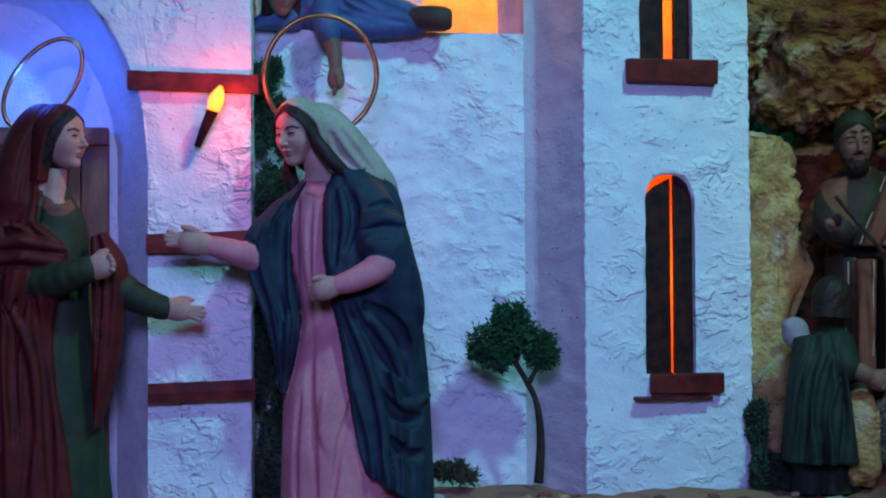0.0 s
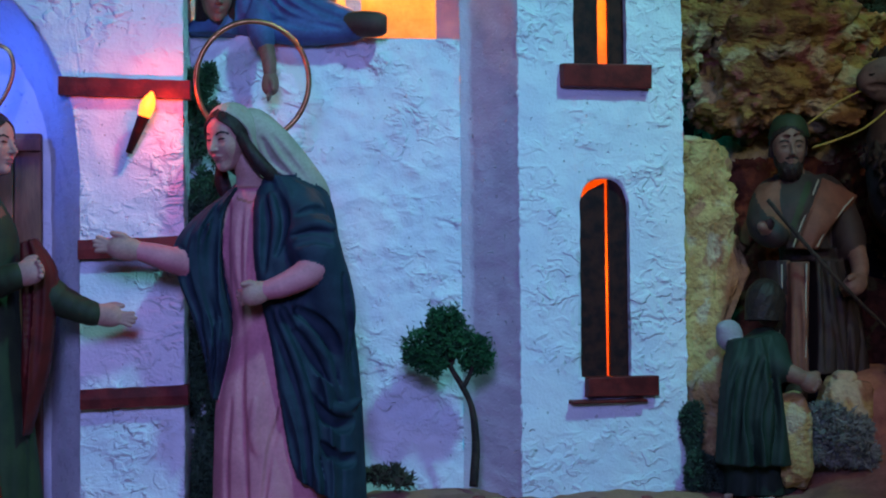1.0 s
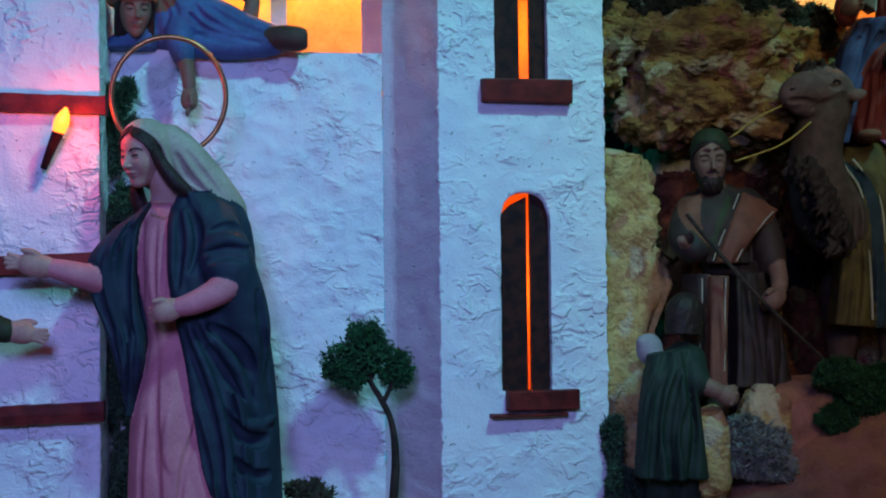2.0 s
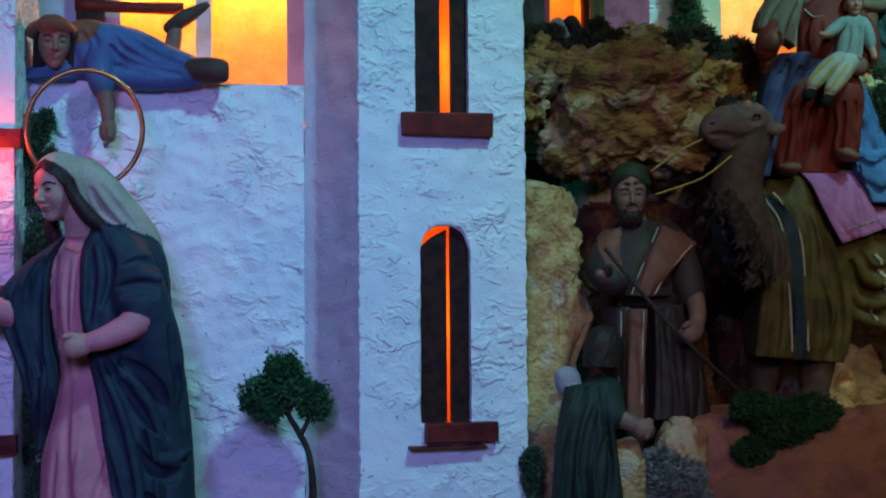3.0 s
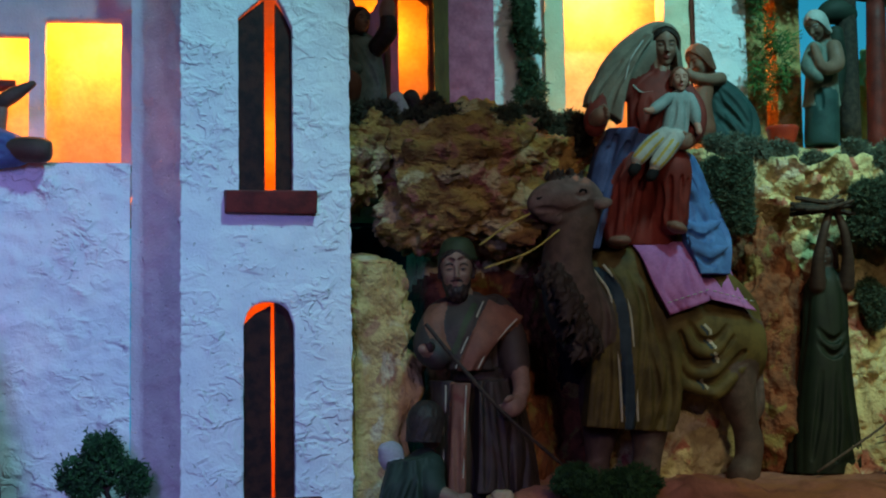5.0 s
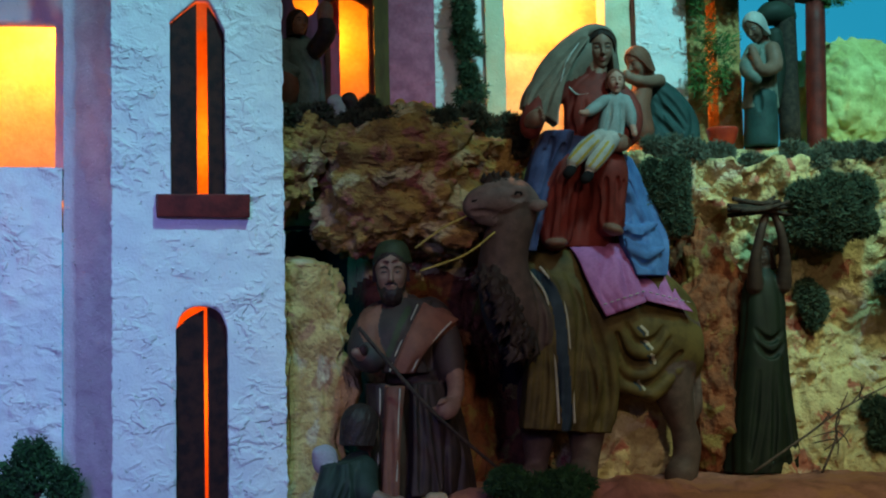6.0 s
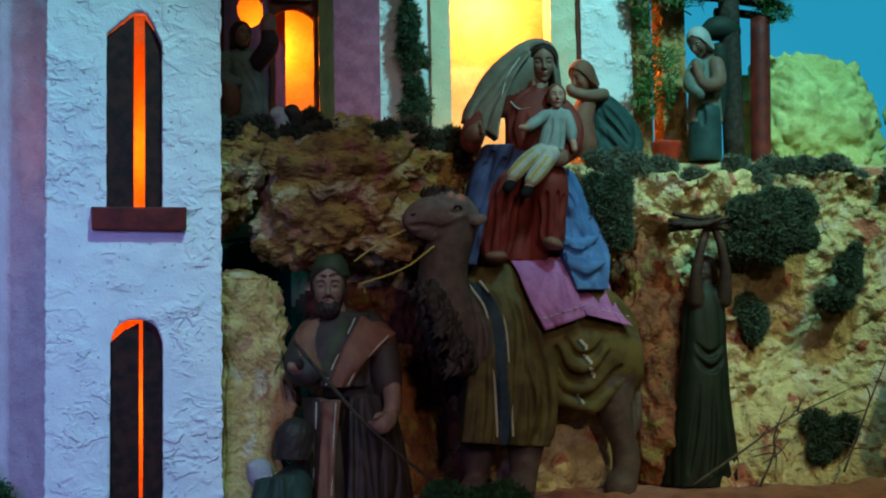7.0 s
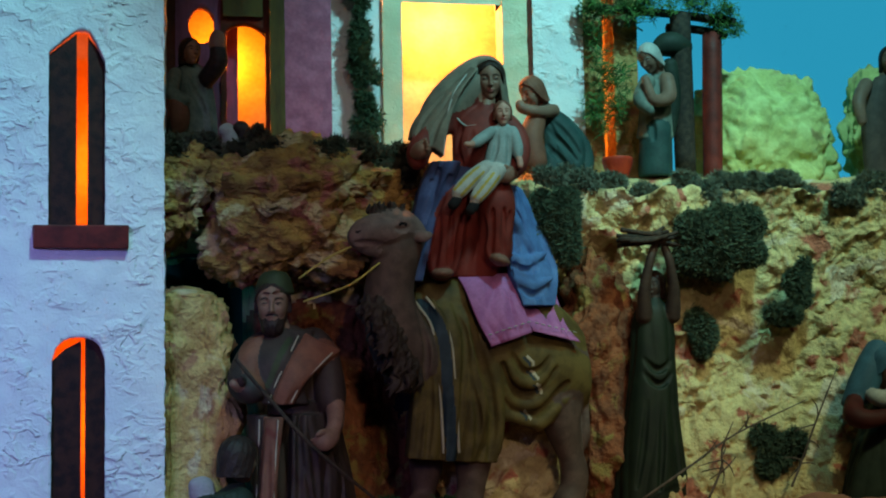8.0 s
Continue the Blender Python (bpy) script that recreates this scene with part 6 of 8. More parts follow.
def leader():
    u = 0.000472
    f = Figurine(SKIN_DARK, BROWN, SHADE_BROWN, RUST, HAIR, OLIVE, BARK, CREAM)
    c = f.clay((0.4000, 0.7600, 0.1086), (0.5420, 0.8900, 0.3250))
    c.loft(rings([((0.4843, 0.8370, 0.1327), 80, 54, 1), ((0.4829, 0.8370, 0.1627), 74, 52, 1), ((0.4806, 0.8370, 0.2015), 60, 46, 0.8), ((0.4772, 0.8370, 0.2355), 48, 40, 0.4), ((0.4746, 0.8370, 0.2646), 52, 40, 0.3), ((0.4730, 0.8370, 0.2865), 54, 36, 0.25), ((0.4682, 0.8370, 0.2996), 44, 30, 0.1), ((0.4644, 0.8370, 0.3094), 26, 22, 0)], u), 2, 9, 0.07, 0.9)
    c.loft(rings([((0.4896, 0.8470, 0.1366), 84, 54, 1), ((0.4875, 0.8470, 0.1865), 74, 50, 1), ((0.4833, 0.8470, 0.2355), 60, 44, 0.8), ((0.4799, 0.8470, 0.2698), 62, 42, 0.6), ((0.4773, 0.8470, 0.2920), 62, 38, 0.4), ((0.4714, 0.8470, 0.3062), 42, 30, 0.1)], u), 2, 9, 0.06, 2.9, -45, 225)
    c.sheet([((0.4693, 0.8060, 0.2329), (0.5010, 0.8220, 0.2327)), ((0.4679, 0.8000, 0.2071), (0.5084, 0.8220, 0.2062)), ((0.4669, 0.7960, 0.1699), (0.5166, 0.8220, 0.1678)), ((0.4641, 0.7920, 0.1396), (0.5201, 0.8220, 0.1390))], 2, 3.0, 0.0042, 0.5, 0.008, 0.020)
    c.sheet([((0.4322, 0.8220, 0.2333), (0.4492, 0.8100, 0.2331)), ((0.4344, 0.8220, 0.1881), (0.4441, 0.8020, 0.1886)), ((0.4395, 0.8220, 0.1405), (0.4431, 0.7980, 0.1395))], 2, 1.5, 0.0025, 1.5, 0.006, 0.020)
    c.sheet([((0.4495, 0.8270, 0.3068), (0.4904, 0.8280, 0.3048)), ((0.4403, 0.8100, 0.2828), (0.4841, 0.8100, 0.2826)), ((0.4417, 0.8060, 0.2590), (0.4794, 0.8060, 0.2587)), ((0.4452, 0.8060, 0.2421), (0.4837, 0.8080, 0.2418))], 2, 1.5, 0.0020, 1.1, 0.006, 0.020)
    c.sheet([((0.4462, 0.8000, 0.2317), (0.4619, 0.7980, 0.2315)), ((0.4425, 0.7900, 0.1891), (0.4562, 0.7880, 0.1890)), ((0.4384, 0.7820, 0.1400), (0.4534, 0.7820, 0.1397))], 3, 0.8, 0.0016, 0.2, 0.004, 0.016)
    c.sheet([((0.4827, 0.8200, 0.3023), (0.5146, 0.8240, 0.2871)), ((0.4695, 0.8040, 0.2823), (0.4943, 0.8060, 0.2728)), ((0.4573, 0.7970, 0.2586), (0.4787, 0.7980, 0.2576)), ((0.4509, 0.7990, 0.2419), (0.4700, 0.7990, 0.2417))], 3, 0.7, 0.0014, 0.2, 0.004, 0.010)
    c.sheet([((0.4322, 0.8220, 0.2949), (0.4464, 0.8200, 0.3015)), ((0.4290, 0.8080, 0.2780), (0.4415, 0.8080, 0.2779)), ((0.4372, 0.8040, 0.2567), (0.4443, 0.8020, 0.2565))], 3, 0.7, 0.001, 0.2, 0.003, 0.010)
    c.loft(rings([((0.4762, 0.8340, 0.2320), 55, 47, 0), ((0.4763, 0.8340, 0.2431), 55, 48, 0)], u), 4, depth=0)
    c.paint(((0.4712, 0.8020, 0.3011), (0.4589, 0.7920, 0.2818), (0.4490, 0.7920, 0.2585)), 0.0026, 5)
    hems = []
    for line in (((0.4760, 0.8020, 0.3002), (0.4660, 0.7960, 0.2810), (0.4547, 0.7900, 0.2584), (0.4493, 0.7940, 0.2437)), ((0.5048, 0.8020, 0.2849), (0.4906, 0.7980, 0.2721), (0.4752, 0.7900, 0.2569), (0.4679, 0.7920, 0.2435)), ((0.4417, 0.7820, 0.2297), (0.4406, 0.7820, 0.1894), (0.4373, 0.7750, 0.1424)), ((0.4564, 0.7820, 0.2296), (0.4532, 0.7800, 0.1893), (0.4504, 0.7750, 0.1422))):
        hems.append(c.traced(line))
    for line in (((0.4742, 0.7920, 0.2257), (0.4749, 0.7870, 0.1887), (0.4724, 0.7820, 0.1430)), ((0.4838, 0.7920, 0.2256), (0.4881, 0.7870, 0.1839), (0.4904, 0.7820, 0.1450)), ((0.4483, 0.7820, 0.2260), (0.4466, 0.7820, 0.1801), (0.4460, 0.7820, 0.1435)), ((0.5034, 0.8120, 0.2826), (0.5025, 0.8020, 0.2632), (0.4992, 0.8020, 0.2443)), ((0.4274, 0.8120, 0.2829), (0.4195, 0.8020, 0.2684), (0.4242, 0.7920, 0.2564))):
        c.groove(line, 0.0024, 0.2)
    c.limb([(0.4929, 0.8420, 0.2980), (0.5010, 0.8340, 0.2814), (0.5034, 0.8220, 0.2615), (0.5041, 0.8160, 0.2426)], [0.0087, 0.0094, 0.0102, 0.0106], 2, k=0.006)
    c.limb([(0.5063, 0.8140, 0.2445), (0.5057, 0.8020, 0.2254), (0.4998, 0.7940, 0.2143)], [0.0082, 0.0071, 0.0057], 0, k=0.0008)
    f.hand((0.5022, 0.7940, 0.2156), (0.4853, 0.7860, 0.2052), 0.0086, 0, 0.8)
    c.limb([(0.4457, 0.8420, 0.2951), (0.4343, 0.8270, 0.2789), (0.4280, 0.8120, 0.2621), (0.4346, 0.8020, 0.2533)], [0.0087, 0.0102, 0.0107, 0.0097], 2, k=0.006)
    c.limb([(0.4284, 0.8000, 0.2561), (0.4205, 0.7920, 0.2605)], [0.0056, 0.0044], 0, k=0.0008)
    f.hand((0.4248, 0.7940, 0.2596), (0.4287, 0.7870, 0.2670), 0.0032, 2, 0.5)
    c.loft(rings([((0.4614, 0.8340, 0.3015), 26, 24, 0), ((0.4584, 0.8300, 0.3156), 19, 19, 0)], u), 0, depth=0)
    for x in (1222, 1262):
        c.limb([leader_at(x, 696), leader_at(x - 3, 730), leader_at(x - 12, 742)], [0.0092, 0.0087, 0.0056], 2)
    k = f.head((0.4549, 0.8240, 0.3277), 0.0215, (262, 6), 0, 4, None, ((4, 1.04, 0.06, -0.35, ((-1.0, 96), (0.1, 84), (0.5, 50), (0.8, 0))),), 0.0006, 4)
    q = Vector((0.4568, 0.8280, 0.3392))
    k.loft([(*(q + Vector((0, 0, dz))), r, r, w) for dz, r, w in ((-0.003, 0.0168, 0), (-0.001, 0.0176, 0), (0.001, 0.0168, 0), (0.007, 0.0154, 0), (0.013, 0.0128, 0), (0.0165, 0.0090, 0), (0.0182, 0.002, 0))], 5, depth=0, k=0.0006)
    k.groove(((0.4350, 0.8120, 0.3380), (0.4485, 0.8020, 0.3351), (0.4691, 0.8120, 0.3380)), 0.0012)

    def staff(bm):
        tube(bm, [(0.4213, 0.7800, 0.2813), (0.4438, 0.7780, 0.2535), (0.4841, 0.7740, 0.2073), (0.5414, 0.7870, 0.1575)], [0.0017, 0.0017, 0.0017, 0.0013], 6, 8, 4)
        for line in hems:
            tube(bm, line[::4], [0.0007] * len(line[::4]), 7, 6, 3)

    f.finish("man_statue", "bearded painted statue in brown robes and green cap with staff", extra=staff)


def leader_at(x, y):
    """A point in the upright plane of the walking man, placed from pixels to fit the camera's view."""
    return (0.4711 + (x - 1250) * 0.000463, 0.826, 0.1146 - (y - 712) * 0.000463)


def boy():
    u = 0.000455
    f = Figurine(SKIN_DARK, GREEN, HAIR, BUNDLE)
    c = f.clay((0.3719, 0.738, 0.0415), (0.4765, 0.835, 0.1904))
    c.loft(rings([((0.4115, 0.7950, 0.0451), 72, 58, 1), ((0.4110, 0.7950, 0.0750), 66, 54, 1), ((0.4106, 0.7950, 0.1072), 58, 48, 1), ((0.4101, 0.7950, 0.1348), 50, 42, 0.7), ((0.4122, 0.7950, 0.1532), 44, 36, 0.4), ((0.4172, 0.7950, 0.1679), 34, 28, 0.1), ((0.4221, 0.7950, 0.1780), 15, 15, 0)], u), 1, 7, 0.07, 0.3)
    c.sheet([((0.3904, 0.7780, 0.1684), (0.4236, 0.7800, 0.1742)), ((0.3816, 0.7660, 0.1424), (0.4222, 0.7660, 0.1506)), ((0.3775, 0.7620, 0.1116), (0.4258, 0.7640, 0.1193)), ((0.3738, 0.7600, 0.0721), (0.4308, 0.7620, 0.0703))], 1, 2.6, 0.0056, 0.9, 0.010, 0.020, slope=-1.5)
    for line, r in ((((0.4135, 0.7600, 0.1691), (0.4003, 0.7500, 0.1345), (0.3953, 0.7500, 0.1038), (0.3985, 0.7500, 0.0730)), 0.0030), (((0.4044, 0.7600, 0.1714), (0.3895, 0.7500, 0.1347), (0.3844, 0.7500, 0.0953), (0.3822, 0.7500, 0.0734)), 0.0030), (((0.4167, 0.7600, 0.1377), (0.4080, 0.7500, 0.1079), (0.4094, 0.7500, 0.0771)), 0.0026), (((0.3951, 0.7600, 0.1649), (0.3813, 0.7500, 0.1305), (0.3772, 0.7500, 0.0954)), 0.0022)):
        c.groove(line, r, 0.2)
    c.limb([(0.4249, 0.7850, 0.1652), (0.4220, 0.7720, 0.1520), (0.4249, 0.7660, 0.1443)], [0.0105, 0.0110, 0.0090], 1, k=0.003, rings=0.05)
    c.limb([(0.4212, 0.7660, 0.1470), (0.4348, 0.7620, 0.1412), (0.4452, 0.7600, 0.1367)], [0.0075, 0.0068, 0.0052], 0, k=0.0008)
    f.hand((0.4424, 0.7600, 0.1377), (0.4528, 0.7580, 0.1323), 0.0078, 0, 0.7)
    c.egg((0.3939, 0.8000, 0.1718), (0.0110, 0.010, 0.0130), 3)
    c.egg((0.3887, 0.7980, 0.1775), (0.0060, 0.006, 0.0060), 3)
    f.head((0.4234, 0.7950, 0.1975), 0.0190, (35, 4), 0, 2, None, ((2, 1.10, 0.06, -0.75, ((-0.8, 76), (0.0, 60), (0.35, 46), (0.6, 24), (0.8, 0))),), 0.0006)
    f.finish("boy_statue", "painted boy statue in green cloak with white bundle")


def camel_point(x, y):
    """A point in the camel's upright middle plane, placed from pixels to fit the camera's view."""
    return Vector((0.6326 + (x - 985) * 0.000502, 0.835, 0.1438 - (y - 850) * 0.000501))


def camel():
    hems = []
    f = Figurine(CAMEL_HIDE, CAMEL_PALE, BLANKET, NAVY, CREAM, DARK, CAMEL_DARK)
    c = f.clay((0.5120, 0.8150, 0.1260), (0.7600, 0.9750, 0.4420), 0.00115)
    # body, neck and legs
    c.limb([(0.5876, 0.9000, 0.2855), (0.6224, 0.9120, 0.2932), (0.6677, 0.9150, 0.2844), (0.7126, 0.9150, 0.2727), (0.7442, 0.9120, 0.2540)], [0.0310, 0.0430, 0.0460, 0.0440, 0.0300], 0, k=0.006)
    c.limb([(0.6016, 0.8850, 0.2667), (0.5793, 0.8720, 0.2852), (0.5665, 0.8640, 0.3110), (0.5621, 0.8600, 0.3392), (0.5681, 0.8560, 0.3671), (0.5743, 0.8540, 0.3824)], [0.0260, 0.0280, 0.0235, 0.0200, 0.0180, 0.0160], 0, k=0.006)
    c.limb([(0.6052, 0.9050, 0.2188), (0.6027, 0.9050, 0.1819), (0.5999, 0.9050, 0.1583), (0.5968, 0.9000, 0.1417), (0.5920, 0.8960, 0.1381)], [0.0220, 0.0150, 0.0095, 0.0090, 0.0120], 0, k=0.005)
    c.limb([(0.6452, 0.8900, 0.2236), (0.6431, 0.8840, 0.1873), (0.6404, 0.8800, 0.1643), (0.6372, 0.8780, 0.1475), (0.6311, 0.8720, 0.1396)], [0.0250, 0.0165, 0.0115, 0.0105, 0.0145], 0, k=0.005)
    c.limb([(0.7288, 0.8950, 0.2427), (0.7324, 0.8920, 0.2106), (0.7405, 0.8920, 0.1811), (0.7433, 0.8920, 0.1650), (0.7398, 0.8900, 0.1467), (0.7324, 0.8860, 0.1369)], [0.0225, 0.0150, 0.0098, 0.0105, 0.0100, 0.0130], 0, k=0.006)
    c.limb([(0.7497, 0.9250, 0.2472), (0.7582, 0.9280, 0.2083), (0.7654, 0.9300, 0.1750), (0.7587, 0.9250, 0.1318)], [0.0180, 0.0110, 0.0075, 0.0080], 0, k=0.005)
    c.limb([(0.7582, 0.9050, 0.2690), (0.7588, 0.8970, 0.2366), (0.7547, 0.8920, 0.2046), (0.7508, 0.8920, 0.1877)], [0.0040, 0.0040, 0.0055, 0.0020], 0, k=0.002)
    # smooth throat above, shaggy mane below
    rnd = random.Random(5)
    for i in range(300):
        v = rnd.random()
        p = Vector((0.5432, 0.8500, 0.3286)).lerp(Vector((0.5738, 0.8500, 0.2561)), v) + Vector((rnd.uniform(-0.012, 0.020) * (0.5 + 0.6 * v), 0, rnd.uniform(-0.006, 0.006)))
        y = c.front(p.x, p.z)
        if y is None or y > 0.90:
            y = 0.862
        q = rnd.uniform(0.6, 1.2)
        p.y = y + 0.001
        c.limb([p, p + Vector((rnd.uniform(-0.005, 0.002), -0.002, -0.004 * q)), p + Vector((rnd.uniform(-0.008, 0.003), -0.0015, -0.010 * q))], [0.0026 * q, 0.0023 * q, 0.0008], 6, k=0.0006, turns=2)
    # blanket over the shoulder, striped, and bunched over the flank
    c.limb([(0.6103, 0.8930, 0.3248), (0.6520, 0.9050, 0.3249), (0.7002, 0.9080, 0.3108), (0.7335, 0.9080, 0.2859)], [0.0250, 0.0310, 0.0310, 0.0290], 2, k=0.006)
    c.limb([(0.6266, 0.9080, 0.2796), (0.6657, 0.9090, 0.2762), (0.7105, 0.9090, 0.2672), (0.7383, 0.9080, 0.2558)], [0.0430, 0.0490, 0.0460, 0.0350], 2, k=0.004)
    c.sheet([((0.5898, 0.8850, 0.3415), (0.6477, 0.8880, 0.3411)), ((0.5888, 0.8680, 0.3238), (0.6496, 0.8680, 0.3127)), ((0.5902, 0.8600, 0.3028), (0.6546, 0.8620, 0.2812)), ((0.5850, 0.8580, 0.2568), (0.6685, 0.8620, 0.2369)), ((0.5815, 0.8600, 0.2212), (0.6683, 0.8640, 0.2084)), ((0.5780, 0.8620, 0.1877), (0.6616, 0.8660, 0.1807))], 2, 3.2, 0.0040, 0.8, 0.008, 0.022, slope=0.6)
    c.sheet([((0.6507, 0.8720, 0.3128), (0.7207, 0.8850, 0.3071)), ((0.6536, 0.8660, 0.2813), (0.7470, 0.8850, 0.2879)), ((0.6656, 0.8640, 0.2499), (0.7575, 0.8880, 0.2625)), ((0.6678, 0.8640, 0.2291), (0.7509, 0.8880, 0.2343)), ((0.6848, 0.8680, 0.2156), (0.7148, 0.8760, 0.2128))], 2, 0.5, 0.0010, 2.2, 0.006, 0.025)
    for line, r in ((((0.5868, 0.8500, 0.3230), (0.5938, 0.8500, 0.2872), (0.5899, 0.8500, 0.2315), (0.5852, 0.8500, 0.1893)), 0.0042), (((0.6246, 0.8500, 0.3226), (0.6323, 0.8500, 0.2917), (0.6278, 0.8500, 0.2407), (0.6232, 0.8500, 0.1851)), 0.0034), (((0.6367, 0.8500, 0.3173), (0.6477, 0.8500, 0.2709), (0.6581, 0.8500, 0.2247), (0.6527, 0.8500, 0.1841)), 0.0056), (((0.5989, 0.8500, 0.2617), (0.5969, 0.8500, 0.2212), (0.5940, 0.8500, 0.1880)), 0.0026), (((0.6376, 0.8500, 0.2507), (0.6421, 0.8500, 0.2200), (0.6390, 0.8500, 0.1846)), 0.0030), (((0.6680, 0.8500, 0.2716), (0.6791, 0.8500, 0.2498), (0.6989, 0.8500, 0.2462), (0.7196, 0.8500, 0.2665)), 0.0050), (((0.6601, 0.8500, 0.2594), (0.6752, 0.8500, 0.2263), (0.6998, 0.8500, 0.2236), (0.7311, 0.8500, 0.2528)), 0.0078), (((0.6704, 0.8500, 0.2448), (0.6824, 0.8500, 0.2333), (0.6959, 0.8500, 0.2350)), 0.0070), (((0.6768, 0.8500, 0.2807), (0.6871, 0.8500, 0.2640), (0.7032, 0.8500, 0.2647), (0.7145, 0.8500, 0.2780)), 0.0034)):
        c.groove(line, r, 0.05)
    for line, r in ((((0.6713, 0.8500, 0.2767), (0.6831, 0.8500, 0.2559), (0.7019, 0.8500, 0.2544), (0.7186, 0.8500, 0.2717)), 0.0044), (((0.6657, 0.8500, 0.2655), (0.6777, 0.8500, 0.2375), (0.7023, 0.8500, 0.2348), (0.7281, 0.8500, 0.2611)), 0.0046), (((0.6619, 0.8500, 0.2450), (0.6760, 0.8500, 0.2171), (0.7006, 0.8500, 0.2133), (0.7350, 0.8500, 0.2403)), 0.0060), (((0.6514, 0.8500, 0.2914), (0.6640, 0.8500, 0.2450), (0.6634, 0.8500, 0.1858)), 0.0040), (((0.6027, 0.8500, 0.3331), (0.6149, 0.8500, 0.2920), (0.6117, 0.8500, 0.1854)), 0.0026)):
        c.ridge(line, r, 2)
    for x0, x1, x2, mat, r in ((900, 938, 948, 3, 0.0052), (886, 924, 934, 4, 0), (914, 952, 962, 4, 0)):
        line = [camel_point(x0, 470), camel_point(x1, 530), camel_point(x2, 640), camel_point(x2 + 6, 764)]
        if r:
            c.paint(line, r, mat)
        else:
            hems.append((c.traced(line), mat))
    for sx, sy in ((1102, 590), (1110, 616), (1120, 642), (1098, 690)):
        c.paint([camel_point(sx, sy - 8), camel_point(sx + 8, sy), camel_point(sx + 11, sy + 8)], 0.0013, 4)
        c.paint([camel_point(sx - 7, sy - 6), camel_point(sx + 1, sy + 2), camel_point(sx + 4, sy + 9)], 0.0012, 3)
    # head
    c.limb([(0.5844, 0.8560, 0.3893), (0.5705, 0.8520, 0.3961), (0.5556, 0.8480, 0.3946), (0.5425, 0.8450, 0.3902), (0.5338, 0.8430, 0.3859)], [0.0130, 0.0170, 0.0145, 0.0120, 0.0080], 1, k=0.004)
    c.limb([(0.5649, 0.8480, 0.3936), (0.5507, 0.8440, 0.3942), (0.5387, 0.8410, 0.3908), (0.5322, 0.8400, 0.3867)], [0.0150, 0.0135, 0.0122, 0.0088], 1, k=0.003)
    c.limb([(0.5796, 0.8540, 0.3818), (0.5645, 0.8500, 0.3774), (0.5479, 0.8450, 0.3775), (0.5378, 0.8430, 0.3783)], [0.0130, 0.0100, 0.0060, 0.0045], 1, k=0.004)
    c.egg((0.5713, 0.8380, 0.4022), (0.0080, 0.006, 0.0050), 1, k=0.003)
    for i in range(46):
        p = Vector((0.5588, 0.8520, 0.4105)) + Vector((rnd.uniform(-0.015, 0.015), rnd.uniform(-0.010, 0.008), rnd.uniform(-0.006, 0.004)))
        c.limb([p, p + Vector((rnd.uniform(-0.004, 0.004), -0.003, 0.006))], [0.0032, 0.0010], 6, k=0.0008, turns=2)
    c.limb([(0.5833, 0.8420, 0.3878), (0.5902, 0.8360, 0.3877), (0.5971, 0.8340, 0.3890)], [0.0026, 0.0050, 0.0020], 1, 0.5, 0.001)
    c.groove(((0.5260, 0.8400, 0.3806), (0.5393, 0.8400, 0.3816), (0.5557, 0.8400, 0.3795)), 0.0020)
    c.groove(((0.5654, 0.8400, 0.3948), (0.5715, 0.8400, 0.3932), (0.5778, 0.8400, 0.3958)), 0.0014)
    c.paint(((0.5685, 0.8400, 0.3983), (0.5717, 0.8400, 0.3994), (0.5748, 0.8400, 0.3978)), 0.0013, 5)
    c.paint(((0.5293, 0.8400, 0.3907), (0.5323, 0.8400, 0.3917)), 0.0010, 5)

    def hem(bm):
        for line, mat in hems:
            tube(bm, line[::5], [0.0013] * len(line[::5]), mat, 6, 3)

    f.finish("camel_statue", "painted brown camel statue under an olive striped blanket", "camel figurine", extra=hem)
    # mauve saddle cloth with stitched hem
    thing = empty("saddle_cloth", (0.6690, 0.8575, 0.3434))
    bm = bmesh.new()
    panel(bm, [((0.6296, 0.884, 0.357), (0.6837, 0.884, 0.3567)), ((0.6337, 0.864, 0.3422), (0.6848, 0.868, 0.3409)), ((0.6414, 0.853, 0.3157), (0.6898, 0.858, 0.3194)), ((0.6542, 0.847, 0.2875), (0.6937, 0.85, 0.3003))], 0, 44, 8, 2.2, 0.0034, 0.4, 0.003)
    panel(bm, [((0.6848, 0.9, 0.349), (0.7341, 0.906, 0.3379)), ((0.6902, 0.868, 0.3176), (0.7342, 0.88, 0.3088)), ((0.6953, 0.852, 0.3014), (0.7451, 0.868, 0.2903))], 0, 36, 8, 1.8, 0.0036, 1.4, 0.003)
    under(mesh("cloth", bm, MAUVE, label="mauve pink painted cloth"), thing)
    for a, b in (((0.6522, 0.842, 0.2988), (0.6904, 0.849, 0.3097)), ((0.6982, 0.85, 0.3086), (0.7397, 0.866, 0.2999))):
        for i in range(7):
            bm = bmesh.new()
            ball(bm, Vector(a).lerp(Vector(b), i / 6), (0.0022, 0.0012, 0.0006), 0, 8, (0, -14 if a[0] < 0.66 else 14, 0))
            under(part("stitch", bm, WHITE_CLOTH, None), thing)
    tagged(thing, "mauve pink saddle cloth hanging over the camel's back", "cloth")
